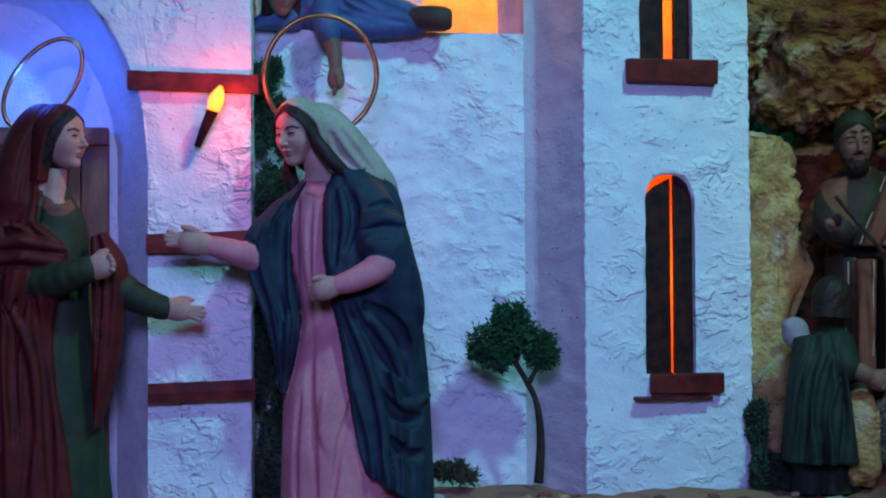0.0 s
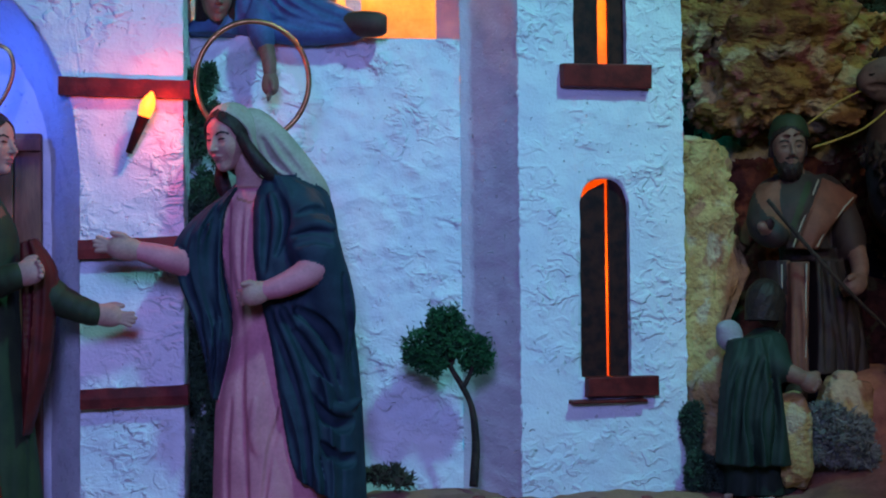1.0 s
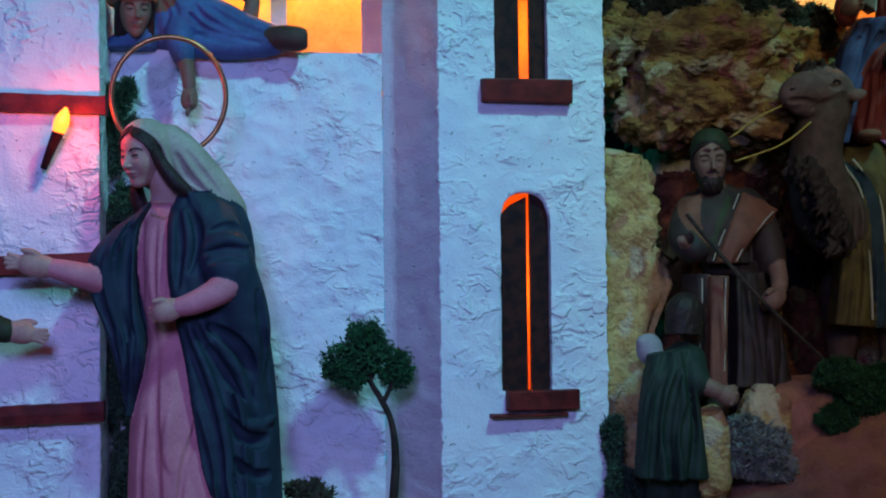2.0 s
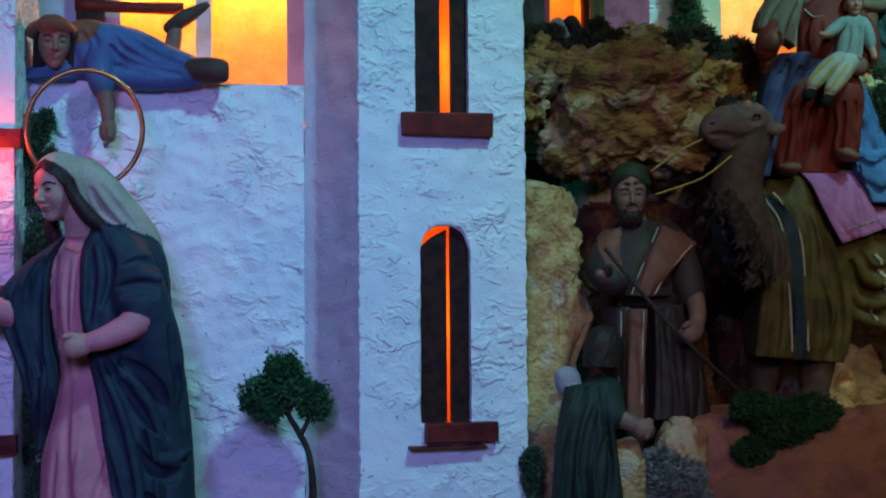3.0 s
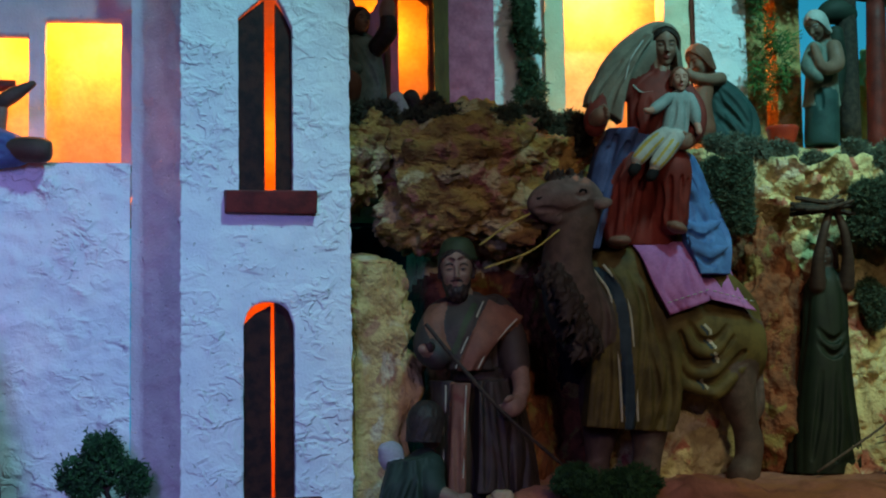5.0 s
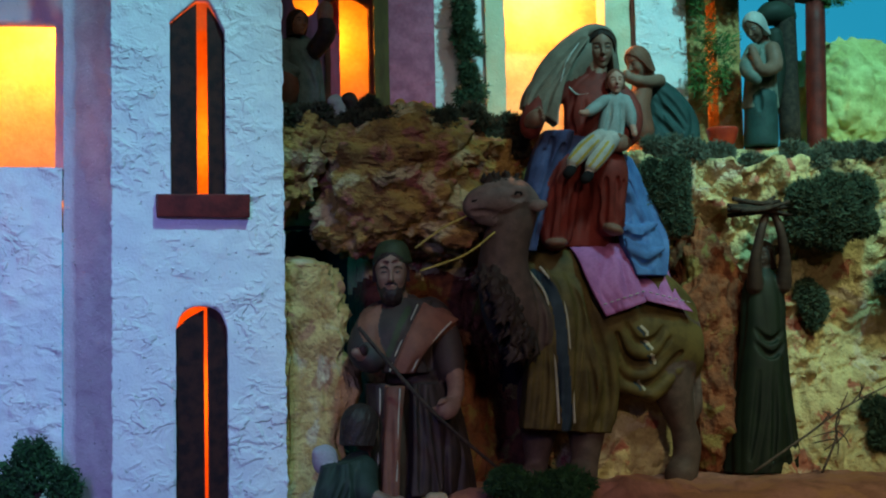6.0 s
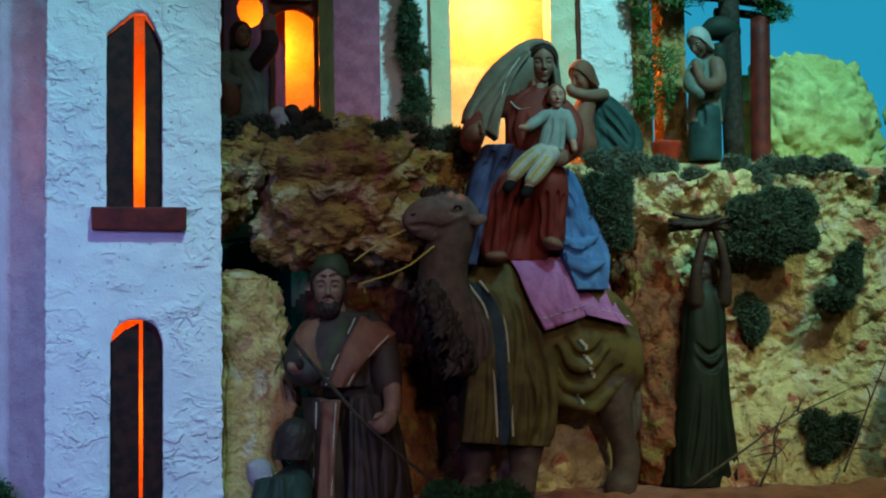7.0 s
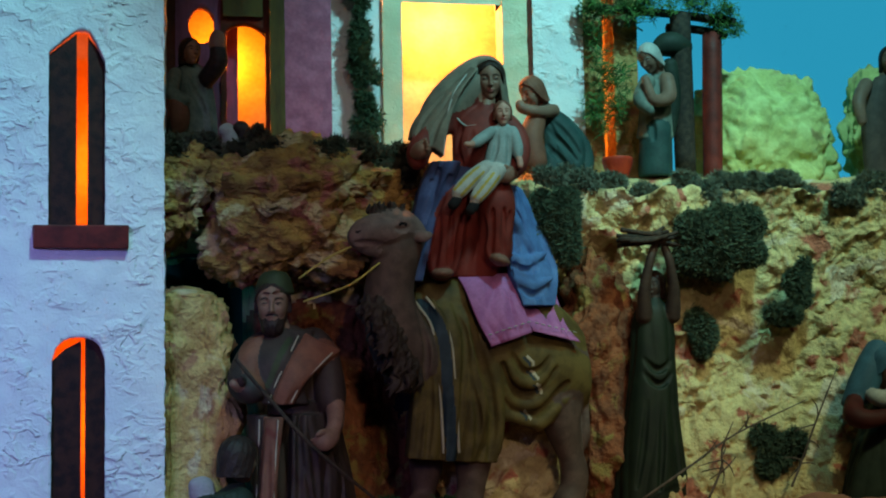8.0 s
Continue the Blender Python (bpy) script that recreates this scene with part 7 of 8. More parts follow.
    # reins
    for a, b, e in (((0.5274, 0.8420, 0.3798), (0.5047, 0.8420, 0.3687), (0.4791, 0.8420, 0.3508)), ((0.5517, 0.8420, 0.3645), (0.5236, 0.8420, 0.3445), (0.4828, 0.8420, 0.3303))):
        bm = bmesh.new()
        tube(bm, [a, b, e], [0.0009, 0.0009, 0.0009], 0, 8, 8)
        tagged(mesh("rein", bm, CORD), "thin yellow gold cord from the camel's muzzle", "rope", "reins of the camel")


def rider():
    u = 0.000513
    f = Figurine(SKIN_DARK, MAROON, BLUE_GREY, BLUE, VEIL_BEIGE, HAIR, WHITE_CLOTH, LIP)
    c = f.clay((0.5720, 0.8300, 0.3200), (0.7460, 0.9400, 0.5750))
    c.loft(rings([((0.6472, 0.8950, 0.3534), 58, 40, 0.6), ((0.6473, 0.8920, 0.3886), 66, 48, 0.6), ((0.6504, 0.8900, 0.4206), 66, 50, 0.5), ((0.6541, 0.8777, 0.4501), 54, 44, 0.4), ((0.6546, 0.8720, 0.4760), 54, 38, 0.3), ((0.6559, 0.8730, 0.4944), 56, 34, 0.3), ((0.6565, 0.8720, 0.5060), 42, 28, 0.1), ((0.6592, 0.8710, 0.5145), 18, 18, 0)], u), 1, 7, 0.04, 0.5)
    # knees and shins under the dress
    c.limb([(0.6337, 0.8709, 0.4368), (0.6220, 0.8660, 0.4134), (0.6169, 0.8680, 0.3836), (0.6137, 0.8700, 0.3613)], [0.0144, 0.0154, 0.0139, 0.0123], 1, k=0.006)
    c.limb([(0.6613, 0.8670, 0.4390), (0.6654, 0.8620, 0.4193), (0.6650, 0.8650, 0.3911), (0.6665, 0.8680, 0.3735)], [0.0144, 0.0149, 0.0128, 0.0113], 1, k=0.006)
    for line, r in ((((0.6390, 0.8591, 0.4272), (0.6408, 0.8600, 0.3907), (0.6367, 0.8600, 0.3562)), 0.0058), (((0.6295, 0.8600, 0.4090), (0.6276, 0.8600, 0.3750), (0.6243, 0.8600, 0.3542)), 0.0038), (((0.6204, 0.8600, 0.4116), (0.6181, 0.8600, 0.3802), (0.6163, 0.8600, 0.3542)), 0.0022), (((0.6097, 0.8600, 0.4115), (0.6063, 0.8600, 0.3803), (0.6036, 0.8600, 0.3543)), 0.0030), (((0.6588, 0.8600, 0.4143), (0.6569, 0.8600, 0.3854), (0.6575, 0.8600, 0.3671)), 0.0026), (((0.6685, 0.8600, 0.4143), (0.6688, 0.8600, 0.3854), (0.6706, 0.8600, 0.3722)), 0.0024), (((0.6510, 0.8600, 0.4064), (0.6515, 0.8600, 0.3854), (0.6498, 0.8600, 0.3619)), 0.0034), (((0.6038, 0.8600, 0.4063), (0.5999, 0.8600, 0.3803), (0.5977, 0.8600, 0.3544)), 0.0030), (((0.6750, 0.8600, 0.4117), (0.6731, 0.8600, 0.3854)), 0.0024), (((0.6348, 0.8380, 0.4917), (0.6291, 0.8380, 0.4735), (0.6342, 0.8382, 0.4580)), 0.0018), (((0.6427, 0.8380, 0.4892), (0.6399, 0.8380, 0.4632)), 0.0016),):
        c.groove(line, r, 0.15)
    c.egg((0.6127, 0.8600, 0.3558), (0.0100, 0.010, 0.0046), 0)
    c.egg((0.6666, 0.8580, 0.3674), (0.0098, 0.010, 0.0052), 0, (0, 20, 0))
    # blue mantle
    c.sheet([((0.6035, 0.8566, 0.4591), (0.6291, 0.8446, 0.4574)), ((0.5939, 0.8649, 0.4357), (0.6216, 0.8552, 0.4308)), ((0.5864, 0.8680, 0.4046), (0.6079, 0.8600, 0.4021)), ((0.5804, 0.8680, 0.3759), (0.6003, 0.8620, 0.3742)), ((0.5750, 0.8700, 0.3500), (0.5948, 0.8640, 0.3484))], 2, 1.6, 0.0034, 2.2, 0.006, 0.020)
    c.sheet([((0.6166, 0.8513, 0.4563), (0.6755, 0.8577, 0.4473)), ((0.6131, 0.8551, 0.4396), (0.6786, 0.8619, 0.4342)), ((0.6146, 0.8592, 0.4313), (0.6756, 0.8634, 0.4269))], 2, 1.0, 0.0014, 1.1, 0.004, 0.018)
    c.sheet([((0.6750, 0.8731, 0.4426), (0.6986, 0.8939, 0.4387)), ((0.6793, 0.8740, 0.4134), (0.7138, 0.9020, 0.4141)), ((0.6799, 0.8720, 0.3812), (0.7283, 0.9040, 0.3830)), ((0.6798, 0.8600, 0.3538), (0.7311, 0.8880, 0.3555)), ((0.6875, 0.8560, 0.3248), (0.7252, 0.8800, 0.3255))], 3, 1.6, 0.0036, 4.1, 0.006, 0.022)
    for line, r in ((((0.6093, 0.8408, 0.4515), (0.6026, 0.8591, 0.4271), (0.5918, 0.8600, 0.3959), (0.5845, 0.8600, 0.3545)), 0.0036), (((0.6194, 0.8457, 0.4451), (0.6122, 0.8591, 0.4271), (0.6026, 0.8600, 0.4011), (0.5940, 0.8600, 0.3544)), 0.0034), (((0.6035, 0.8490, 0.4413), (0.5966, 0.8600, 0.4167)), 0.0026), (((0.6769, 0.8591, 0.4274), (0.6864, 0.8600, 0.3906), (0.6820, 0.8600, 0.3538)), 0.0036), (((0.6829, 0.8600, 0.4223), (0.6994, 0.8600, 0.3895), (0.7027, 0.8600, 0.3537)), 0.0036), (((0.6780, 0.8600, 0.3643), (0.6963, 0.8600, 0.3579), (0.7186, 0.8600, 0.3684)), 0.0036), (((0.6839, 0.8600, 0.3423), (0.7000, 0.8600, 0.3348), (0.7200, 0.8600, 0.3441)), 0.0034),):
        c.groove(line, r, 0.12)
    for line, r in ((((0.6780, 0.8591, 0.4274), (0.6920, 0.8600, 0.3959), (0.7098, 0.8600, 0.3695)), 0.0036),):
        c.ridge(line, r, 3)
    for line, r in ((((0.6771, 0.8600, 0.3727), (0.6955, 0.8600, 0.3674), (0.7177, 0.8600, 0.3758)), 0.0040), (((0.6808, 0.8600, 0.3496), (0.6992, 0.8600, 0.3443), (0.7213, 0.8600, 0.3515)), 0.0036),):
        c.ridge(line, r, 3)
    for line, r in ((((0.6065, 0.8450, 0.4459), (0.5987, 0.8600, 0.4167), (0.5892, 0.8600, 0.3751)), 0.0034),):
        c.ridge(line, r, 2)
    # arms
    c.limb([(0.6284, 0.8740, 0.5012), (0.6067, 0.8640, 0.4878), (0.5922, 0.8540, 0.4701), (0.5888, 0.8506, 0.4580)], [0.0082, 0.0092, 0.0097, 0.0077], 1, k=0.004)
    f.hand((0.5866, 0.8440, 0.4642), (0.5976, 0.8280, 0.4708), 0.0076, 0, 0.35)
    c.limb([(0.6817, 0.8740, 0.4993), (0.6891, 0.8640, 0.4788), (0.6850, 0.8549, 0.4586), (0.6748, 0.8517, 0.4464)], [0.0082, 0.0087, 0.0082, 0.0062], 1, k=0.004)
    f.hand((0.6779, 0.8482, 0.4480), (0.6600, 0.8382, 0.4411), 0.0076, 0, 0.35)
    # neck, veil over the shoulder with pale hem
    c.limb([(0.6542, 0.8660, 0.5037), (0.6576, 0.8660, 0.5102), (0.6613, 0.8700, 0.5208)], [0.0077, 0.0067, 0.0067], 0, k=0.002)
    c.limb([(0.6624, 0.8830, 0.5485), (0.6479, 0.8820, 0.5360), (0.6288, 0.8800, 0.5190), (0.6107, 0.8750, 0.5016)], [0.0164, 0.0195, 0.0195, 0.0144], 4, k=0.006)
    c.sheet([((0.6456, 0.8700, 0.5516), (0.6487, 0.8540, 0.5458)), ((0.6261, 0.8720, 0.5366), (0.6336, 0.8480, 0.5262)), ((0.6056, 0.8700, 0.5187), (0.6224, 0.8440, 0.5041)), ((0.5902, 0.8660, 0.4985), (0.6160, 0.8420, 0.4828)), ((0.5847, 0.8620, 0.4819), (0.6124, 0.8420, 0.4620))], 4, 1.3, 0.0020, 1.5, 0.005, 0.018)
    c.sheet([((0.6702, 0.8640, 0.5497), (0.6815, 0.8800, 0.5472)), ((0.6702, 0.8580, 0.5333), (0.6838, 0.8800, 0.5287)), ((0.6731, 0.8620, 0.5172), (0.6861, 0.8800, 0.5103))], 4, 0.8, 0.0010, 0.5, 0.003, 0.014)
    for line, r in ((((0.6170, 0.8380, 0.5216), (0.5981, 0.8380, 0.5015), (0.5877, 0.8380, 0.4807)), 0.0026), (((0.6249, 0.8380, 0.5175), (0.6090, 0.8380, 0.4965), (0.6011, 0.8380, 0.4731)), 0.0024),):
        c.groove(line, r)
    hems = [c.traced(((0.6377, 0.8380, 0.5408), (0.6245, 0.8380, 0.5217), (0.6159, 0.8380, 0.4966), (0.6119, 0.8380, 0.4624))), c.traced(((0.6292, 0.8380, 0.5010), (0.6375, 0.8380, 0.4933), (0.6525, 0.8380, 0.4951)))]

    def hem(bm):
        for line in hems:
            tube(bm, line[::4], [0.0008] * len(line[::4]), 6, 6, 3)

    f.head((0.6623, 0.8680, 0.5386), 0.0186, (262, 12), 0, 5, 7, ((5, 1.06, 0.04, -1.4, HAIR_GAP), (4, 1.20, 0.12, -1.0, VEIL_GAP)))
    f.finish("rider_statue", "painted veiled statue in maroon and blue riding the camel", extra=hem)
    # the small child figure on the lap
    f = Figurine(SKIN, SHIRT, WHITE_CLOTH, YELLOW_CLOTH, DARK, RUST, LIP)
    c = f.clay((0.6080, 0.8150, 0.4000), (0.7000, 0.8850, 0.5050), 0.0007)
    c.loft(rings([((0.6628, 0.8480, 0.4520), 25, 17, 0.5), ((0.6647, 0.8480, 0.4625), 25, 17, 0.5), ((0.6684, 0.8500, 0.4787), 23, 16, 0.4), ((0.6701, 0.8510, 0.4884), 21, 14, 0.2), ((0.6703, 0.8510, 0.4942), 9, 8, 0)], u), 1, 6, 0.05)
    c.limb([(0.6594, 0.8480, 0.4866), (0.6472, 0.8400, 0.4777), (0.6393, 0.8350, 0.4725)], [0.0046, 0.0049, 0.0041], 1, k=0.0016)
    c.limb([(0.6399, 0.8350, 0.4731), (0.6340, 0.8310, 0.4707), (0.6303, 0.8290, 0.4709)], [0.0031, 0.0028, 0.0023], 0, k=0.0006)
    c.limb([(0.6795, 0.8500, 0.4873), (0.6819, 0.8450, 0.4738), (0.6815, 0.8410, 0.4636)], [0.0046, 0.0049, 0.0041], 1, k=0.0016)
    c.limb([(0.6815, 0.8410, 0.4636), (0.6825, 0.8380, 0.4569), (0.6823, 0.8360, 0.4524)], [0.0031, 0.0028, 0.0026], 0, k=0.0006)
    c.egg((0.6589, 0.8460, 0.4506), (0.0120, 0.010, 0.0072), 2)
    c.limb([(0.6514, 0.8420, 0.4510), (0.6356, 0.8360, 0.4396), (0.6231, 0.8320, 0.4271)], [0.0072, 0.0072, 0.0062], 2, k=0.0014)
    c.limb([(0.6631, 0.8420, 0.4490), (0.6502, 0.8360, 0.4340), (0.6398, 0.8320, 0.4226)], [0.0072, 0.0072, 0.0062], 2, k=0.0014)
    c.limb([(0.6225, 0.8320, 0.4256), (0.6203, 0.8320, 0.4210)], [0.0041, 0.0038], 0, k=0.0006)
    c.limb([(0.6208, 0.8320, 0.4199), (0.6165, 0.8280, 0.4153)], [0.0049, 0.0044], 4, k=0.0006)
    c.limb([(0.6387, 0.8320, 0.4205), (0.6365, 0.8320, 0.4159)], [0.0041, 0.0038], 0, k=0.0006)
    c.limb([(0.6370, 0.8320, 0.4149), (0.6326, 0.8280, 0.4103)], [0.0049, 0.0044], 4, k=0.0006)
    for line in (((0.6427, 0.8300, 0.4511), (0.6298, 0.8300, 0.4407), (0.6190, 0.8300, 0.4294)), ((0.6467, 0.8300, 0.4460), (0.6348, 0.8300, 0.4346), (0.6246, 0.8300, 0.4243)), ((0.6562, 0.8300, 0.4450), (0.6453, 0.8300, 0.4326), (0.6366, 0.8300, 0.4223)), ((0.6615, 0.8300, 0.4420), (0.6516, 0.8300, 0.4296), (0.6423, 0.8300, 0.4198))):
        c.paint(line, 0.0011, 3)
    for line, r in ((((0.6631, 0.8500, 0.4812), (0.6606, 0.8500, 0.4681), (0.6571, 0.8500, 0.4575)), 0.0014), (((0.6728, 0.8500, 0.4814), (0.6735, 0.8500, 0.4656), (0.6721, 0.8500, 0.4550)), 0.0012),):
        c.groove(line, r)
    f.head((0.6702, 0.8500, 0.5035), 0.0120, (262, 2), 0, 5, 6, ((5, 1.05, 0.06, -0.5, ((-0.6, 84), (0.0, 72), (0.4, 52), (0.66, 24), (0.85, 0))),))
    f.finish("child_statue", "small painted statue in pale shirt with yellow striped trousers")


def robed(name, label, rows, mats, u, head, size, face, limbs=(), folds=7, group="", grooves=()):
    """A small robed figurine: draped dress, moulded head and limbs. mats: flesh, dress, hair, then extras."""
    f = Figurine(*mats)
    pts = [p for p, *_ in rows] + [p for l in limbs for p in l[0]]
    far = max(r[1] for r in rows) * u + 0.006
    lo = [min(p[i] for p in pts) - (far if i < 2 else 0.004) for i in range(3)]
    hi = [max(p[i] for p in pts) + (far if i < 2 else 0.012) for i in range(3)]
    c = f.clay(lo, hi, 0.0011)
    c.loft(rings(rows, u), 1, folds, 0.07, head[0] * 9)
    top = rows[-1][0]
    c.limb([top, (Vector(top) + Vector(head)) / 2], [size * 0.42, size * 0.40], 0)
    for line, radii, mat in limbs:
        c.limb(line, radii, mat, k=0.0014)
    for line in grooves:
        c.groove(line, 0.0026, 0.2)
    f.head(head, size, face, 0, 2, None, ((2, 1.09, 0.06, -0.9, HAIR_GAP),), 0.0007)
    return f.finish(name, label, group=group)


def others():
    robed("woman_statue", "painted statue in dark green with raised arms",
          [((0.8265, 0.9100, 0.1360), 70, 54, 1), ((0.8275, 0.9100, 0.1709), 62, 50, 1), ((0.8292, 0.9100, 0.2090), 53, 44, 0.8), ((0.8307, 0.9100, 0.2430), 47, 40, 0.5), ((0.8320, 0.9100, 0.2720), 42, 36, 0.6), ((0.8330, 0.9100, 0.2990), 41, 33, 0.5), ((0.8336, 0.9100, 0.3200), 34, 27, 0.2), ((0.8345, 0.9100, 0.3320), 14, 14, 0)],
          [SKIN_SHADE, GREEN_SHADED, HAIR, SHADE_BROWN], 0.00053, (0.8362, 0.9120, 0.3450), 0.0145, (230, 0),
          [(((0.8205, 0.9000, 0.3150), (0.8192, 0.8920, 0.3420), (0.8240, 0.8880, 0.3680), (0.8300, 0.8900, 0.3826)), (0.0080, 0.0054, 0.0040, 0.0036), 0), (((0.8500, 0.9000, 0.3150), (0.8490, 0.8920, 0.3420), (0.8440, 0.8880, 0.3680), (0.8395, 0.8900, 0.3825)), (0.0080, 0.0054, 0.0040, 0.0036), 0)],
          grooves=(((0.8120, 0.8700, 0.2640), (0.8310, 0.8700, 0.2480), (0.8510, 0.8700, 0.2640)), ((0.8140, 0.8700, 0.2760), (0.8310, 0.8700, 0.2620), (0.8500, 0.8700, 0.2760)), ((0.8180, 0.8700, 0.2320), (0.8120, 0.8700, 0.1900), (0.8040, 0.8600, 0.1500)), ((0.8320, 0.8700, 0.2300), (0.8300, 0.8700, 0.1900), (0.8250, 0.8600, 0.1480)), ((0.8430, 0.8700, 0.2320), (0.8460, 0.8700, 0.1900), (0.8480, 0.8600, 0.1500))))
    thing = empty("stick_bundle", (0.8234, 0.8850, 0.3888))
    rnd = random.Random(8)
    a, b = Vector((0.8015, 0.8850, 0.3888)), Vector((0.8502, 0.8850, 0.3899))
    for i in range(14):
        bm = bmesh.new()
        o = Vector((rnd.uniform(-0.012, 0.012), rnd.uniform(-0.016, 0.016), rnd.uniform(-0.007, 0.009)))
        tube(bm, [a + o, (a + b) / 2 + o * 0.5, b + o + Vector((0, 0, rnd.uniform(-0.006, 0.008)))], [0.0022, 0.0024, 0.0016], 0, 6, 3)
        under(part("stick", bm, BARK, None), thing)
    tagged(thing, "bundle of dark dry sticks carried on the head", "bundle")
    robed("woman_statue", "painted seated statue in blue veil and dark red dress",
          [((1.0592, 0.87, 0.1279), 100, 60, 1), ((1.0611, 0.87, 0.1663), 86, 54, 1), ((1.0615, 0.87, 0.1994), 62, 44, 0.8), ((1.0616, 0.87, 0.2259), 40, 32, 0.5), ((1.061, 0.87, 0.2382), 20, 20, 0.1)],
          [SKIN_DARK, GREEN, VEIL_TEAL, DARK_RED, WHITE_CLOTH], 0.00051, (1.0539, 0.862, 0.2634), 0.0165, (322, 18),
          [(((1.0186, 0.86, 0.2274), (1.0098, 0.845, 0.2158), (1.0222, 0.838, 0.212), (1.052, 0.838, 0.2166)), (0.008, 0.0098, 0.0085, 0.006), 3), (((1.0518, 0.872, 0.2762), (1.0413, 0.87, 0.258), (1.0307, 0.868, 0.2389), (1.0181, 0.868, 0.2271)), (0.012, 0.014, 0.014, 0.008), 2), (((1.0769, 0.875, 0.2757), (1.0826, 0.872, 0.2543), (1.084, 0.87, 0.232)), (0.012, 0.013, 0.010), 2), (((1.0341, 0.852, 0.2338), (1.0407, 0.846, 0.2306), (1.054, 0.85, 0.2345)), (0.007, 0.008, 0.006), 4)])
    robed("kneeling_statue", "painted kneeling statue in a teal robe on the terrace",
          [((0.7585, 0.965, 0.4606), 58, 42, 1), ((0.7627, 0.965, 0.477), 56, 40, 1), ((0.7621, 0.965, 0.4974), 48, 36, 0.9), ((0.753, 0.965, 0.5177), 36, 30, 0.5), ((0.7438, 0.965, 0.5305), 22, 20, 0.1)],
          [SKIN_DARK, TEAL, RUST, TEAL], 0.00055, (0.7278, 0.955, 0.5456), 0.0160, (205, 25),
          [(((0.7483, 0.95, 0.5264), (0.7305, 0.938, 0.5225), (0.7126, 0.935, 0.5251), (0.7092, 0.935, 0.5296)), (0.0066, 0.0058, 0.0050, 0.0040), 0), (((0.7294, 0.948, 0.517), (0.7215, 0.94, 0.4954), (0.7237, 0.938, 0.4723)), (0.010, 0.012, 0.013), 2)],
          grooves=(((0.7375, 0.93, 0.5108), (0.7535, 0.93, 0.494), (0.7694, 0.93, 0.4742)), ((0.7325, 0.93, 0.4994), (0.7484, 0.93, 0.4814), (0.7642, 0.93, 0.4623)), ((0.7285, 0.93, 0.4852), (0.7397, 0.93, 0.4677), (0.7523, 0.93, 0.4565)), ((0.7459, 0.93, 0.5166), (0.7607, 0.93, 0.4998), (0.7743, 0.93, 0.48))))
    robed("old_man_statue", "painted statue with white hair in pale tunic carrying a jug",
          [((0.8629, 0.965, 0.5016), 36, 26, 1), ((0.8634, 0.965, 0.5135), 33, 25, 0.9), ((0.8642, 0.965, 0.5373), 30, 24, 0.5), ((0.8675, 0.965, 0.5582), 28, 21, 0.3), ((0.8692, 0.965, 0.5702), 14, 13, 0.1)],
          [SKIN_DARK, TEAL_GREY, WHITE_CLOTH, TEAL, GREEN], 0.00055, (0.8549, 0.955, 0.5848), 0.0150, (215, 35),
          [(((0.8632, 0.965, 0.5105), (0.8624, 0.965, 0.4868), (0.8615, 0.965, 0.4649)), (0.0165, 0.0170, 0.0175), 3), (((0.8733, 0.955, 0.562), (0.8707, 0.945, 0.5421), (0.8516, 0.938, 0.5373), (0.8438, 0.938, 0.5576)), (0.0080, 0.0074, 0.0056, 0.0044), 0), (((0.8522, 0.955, 0.5598), (0.8399, 0.945, 0.5386), (0.8483, 0.94, 0.526)), (0.0080, 0.0070, 0.0050), 1), (((0.8777, 0.985, 0.6035), (0.8881, 0.985, 0.6074), (0.9008, 0.985, 0.6066), (0.9084, 0.985, 0.6031)), (0.008, 0.013, 0.012, 0.006), 4), (((0.8853, 0.975, 0.5819), (0.8878, 0.978, 0.5464), (0.8839, 0.978, 0.5102)), (0.008, 0.009, 0.006), 4)],
          grooves=(((0.8441, 0.93, 0.524), (0.8411, 0.93, 0.5095), (0.8382, 0.93, 0.4974)), ((0.8538, 0.93, 0.5241), (0.8544, 0.93, 0.5097), (0.8552, 0.93, 0.4976))))
    robed("man_statue", "small painted statue in grey-green on the terrace",
          [((0.3898, 0.9650, 0.4870), 40, 28, 1), ((0.3899, 0.9650, 0.5148), 38, 28, 0.9), ((0.3883, 0.9650, 0.5399), 36, 26, 0.4), ((0.3862, 0.9650, 0.5605), 30, 20, 0.2), ((0.3852, 0.9650, 0.5695), 13, 11, 0)],
          [SKIN_DARK, TEAL_GREY, HAIR, RUST], 0.00055, (0.3852, 0.9550, 0.5784), 0.0132, (300, 0),
          [(((0.4013, 0.9550, 0.5521), (0.4119, 0.9450, 0.5668), (0.4109, 0.9450, 0.5801)), (0.0085, 0.0088, 0.0066), 2), (((0.4109, 0.9450, 0.5834), (0.4115, 0.9450, 0.5912)), (0.0078, 0.0070), 0), (((0.3712, 0.9500, 0.5547), (0.3691, 0.9420, 0.5349), (0.3818, 0.9350, 0.5267)), (0.0068, 0.0066, 0.0046), 1), (((0.3754, 0.9450, 0.5028), (0.3755, 0.9400, 0.5155), (0.3723, 0.9400, 0.5264)), (0.008, 0.009, 0.006), 3)],
          grooves=(((0.3819, 0.9400, 0.5539), (0.3924, 0.9300, 0.5330), (0.4008, 0.9300, 0.5141)), ((0.3899, 0.9400, 0.5541), (0.3988, 0.9300, 0.5358))))
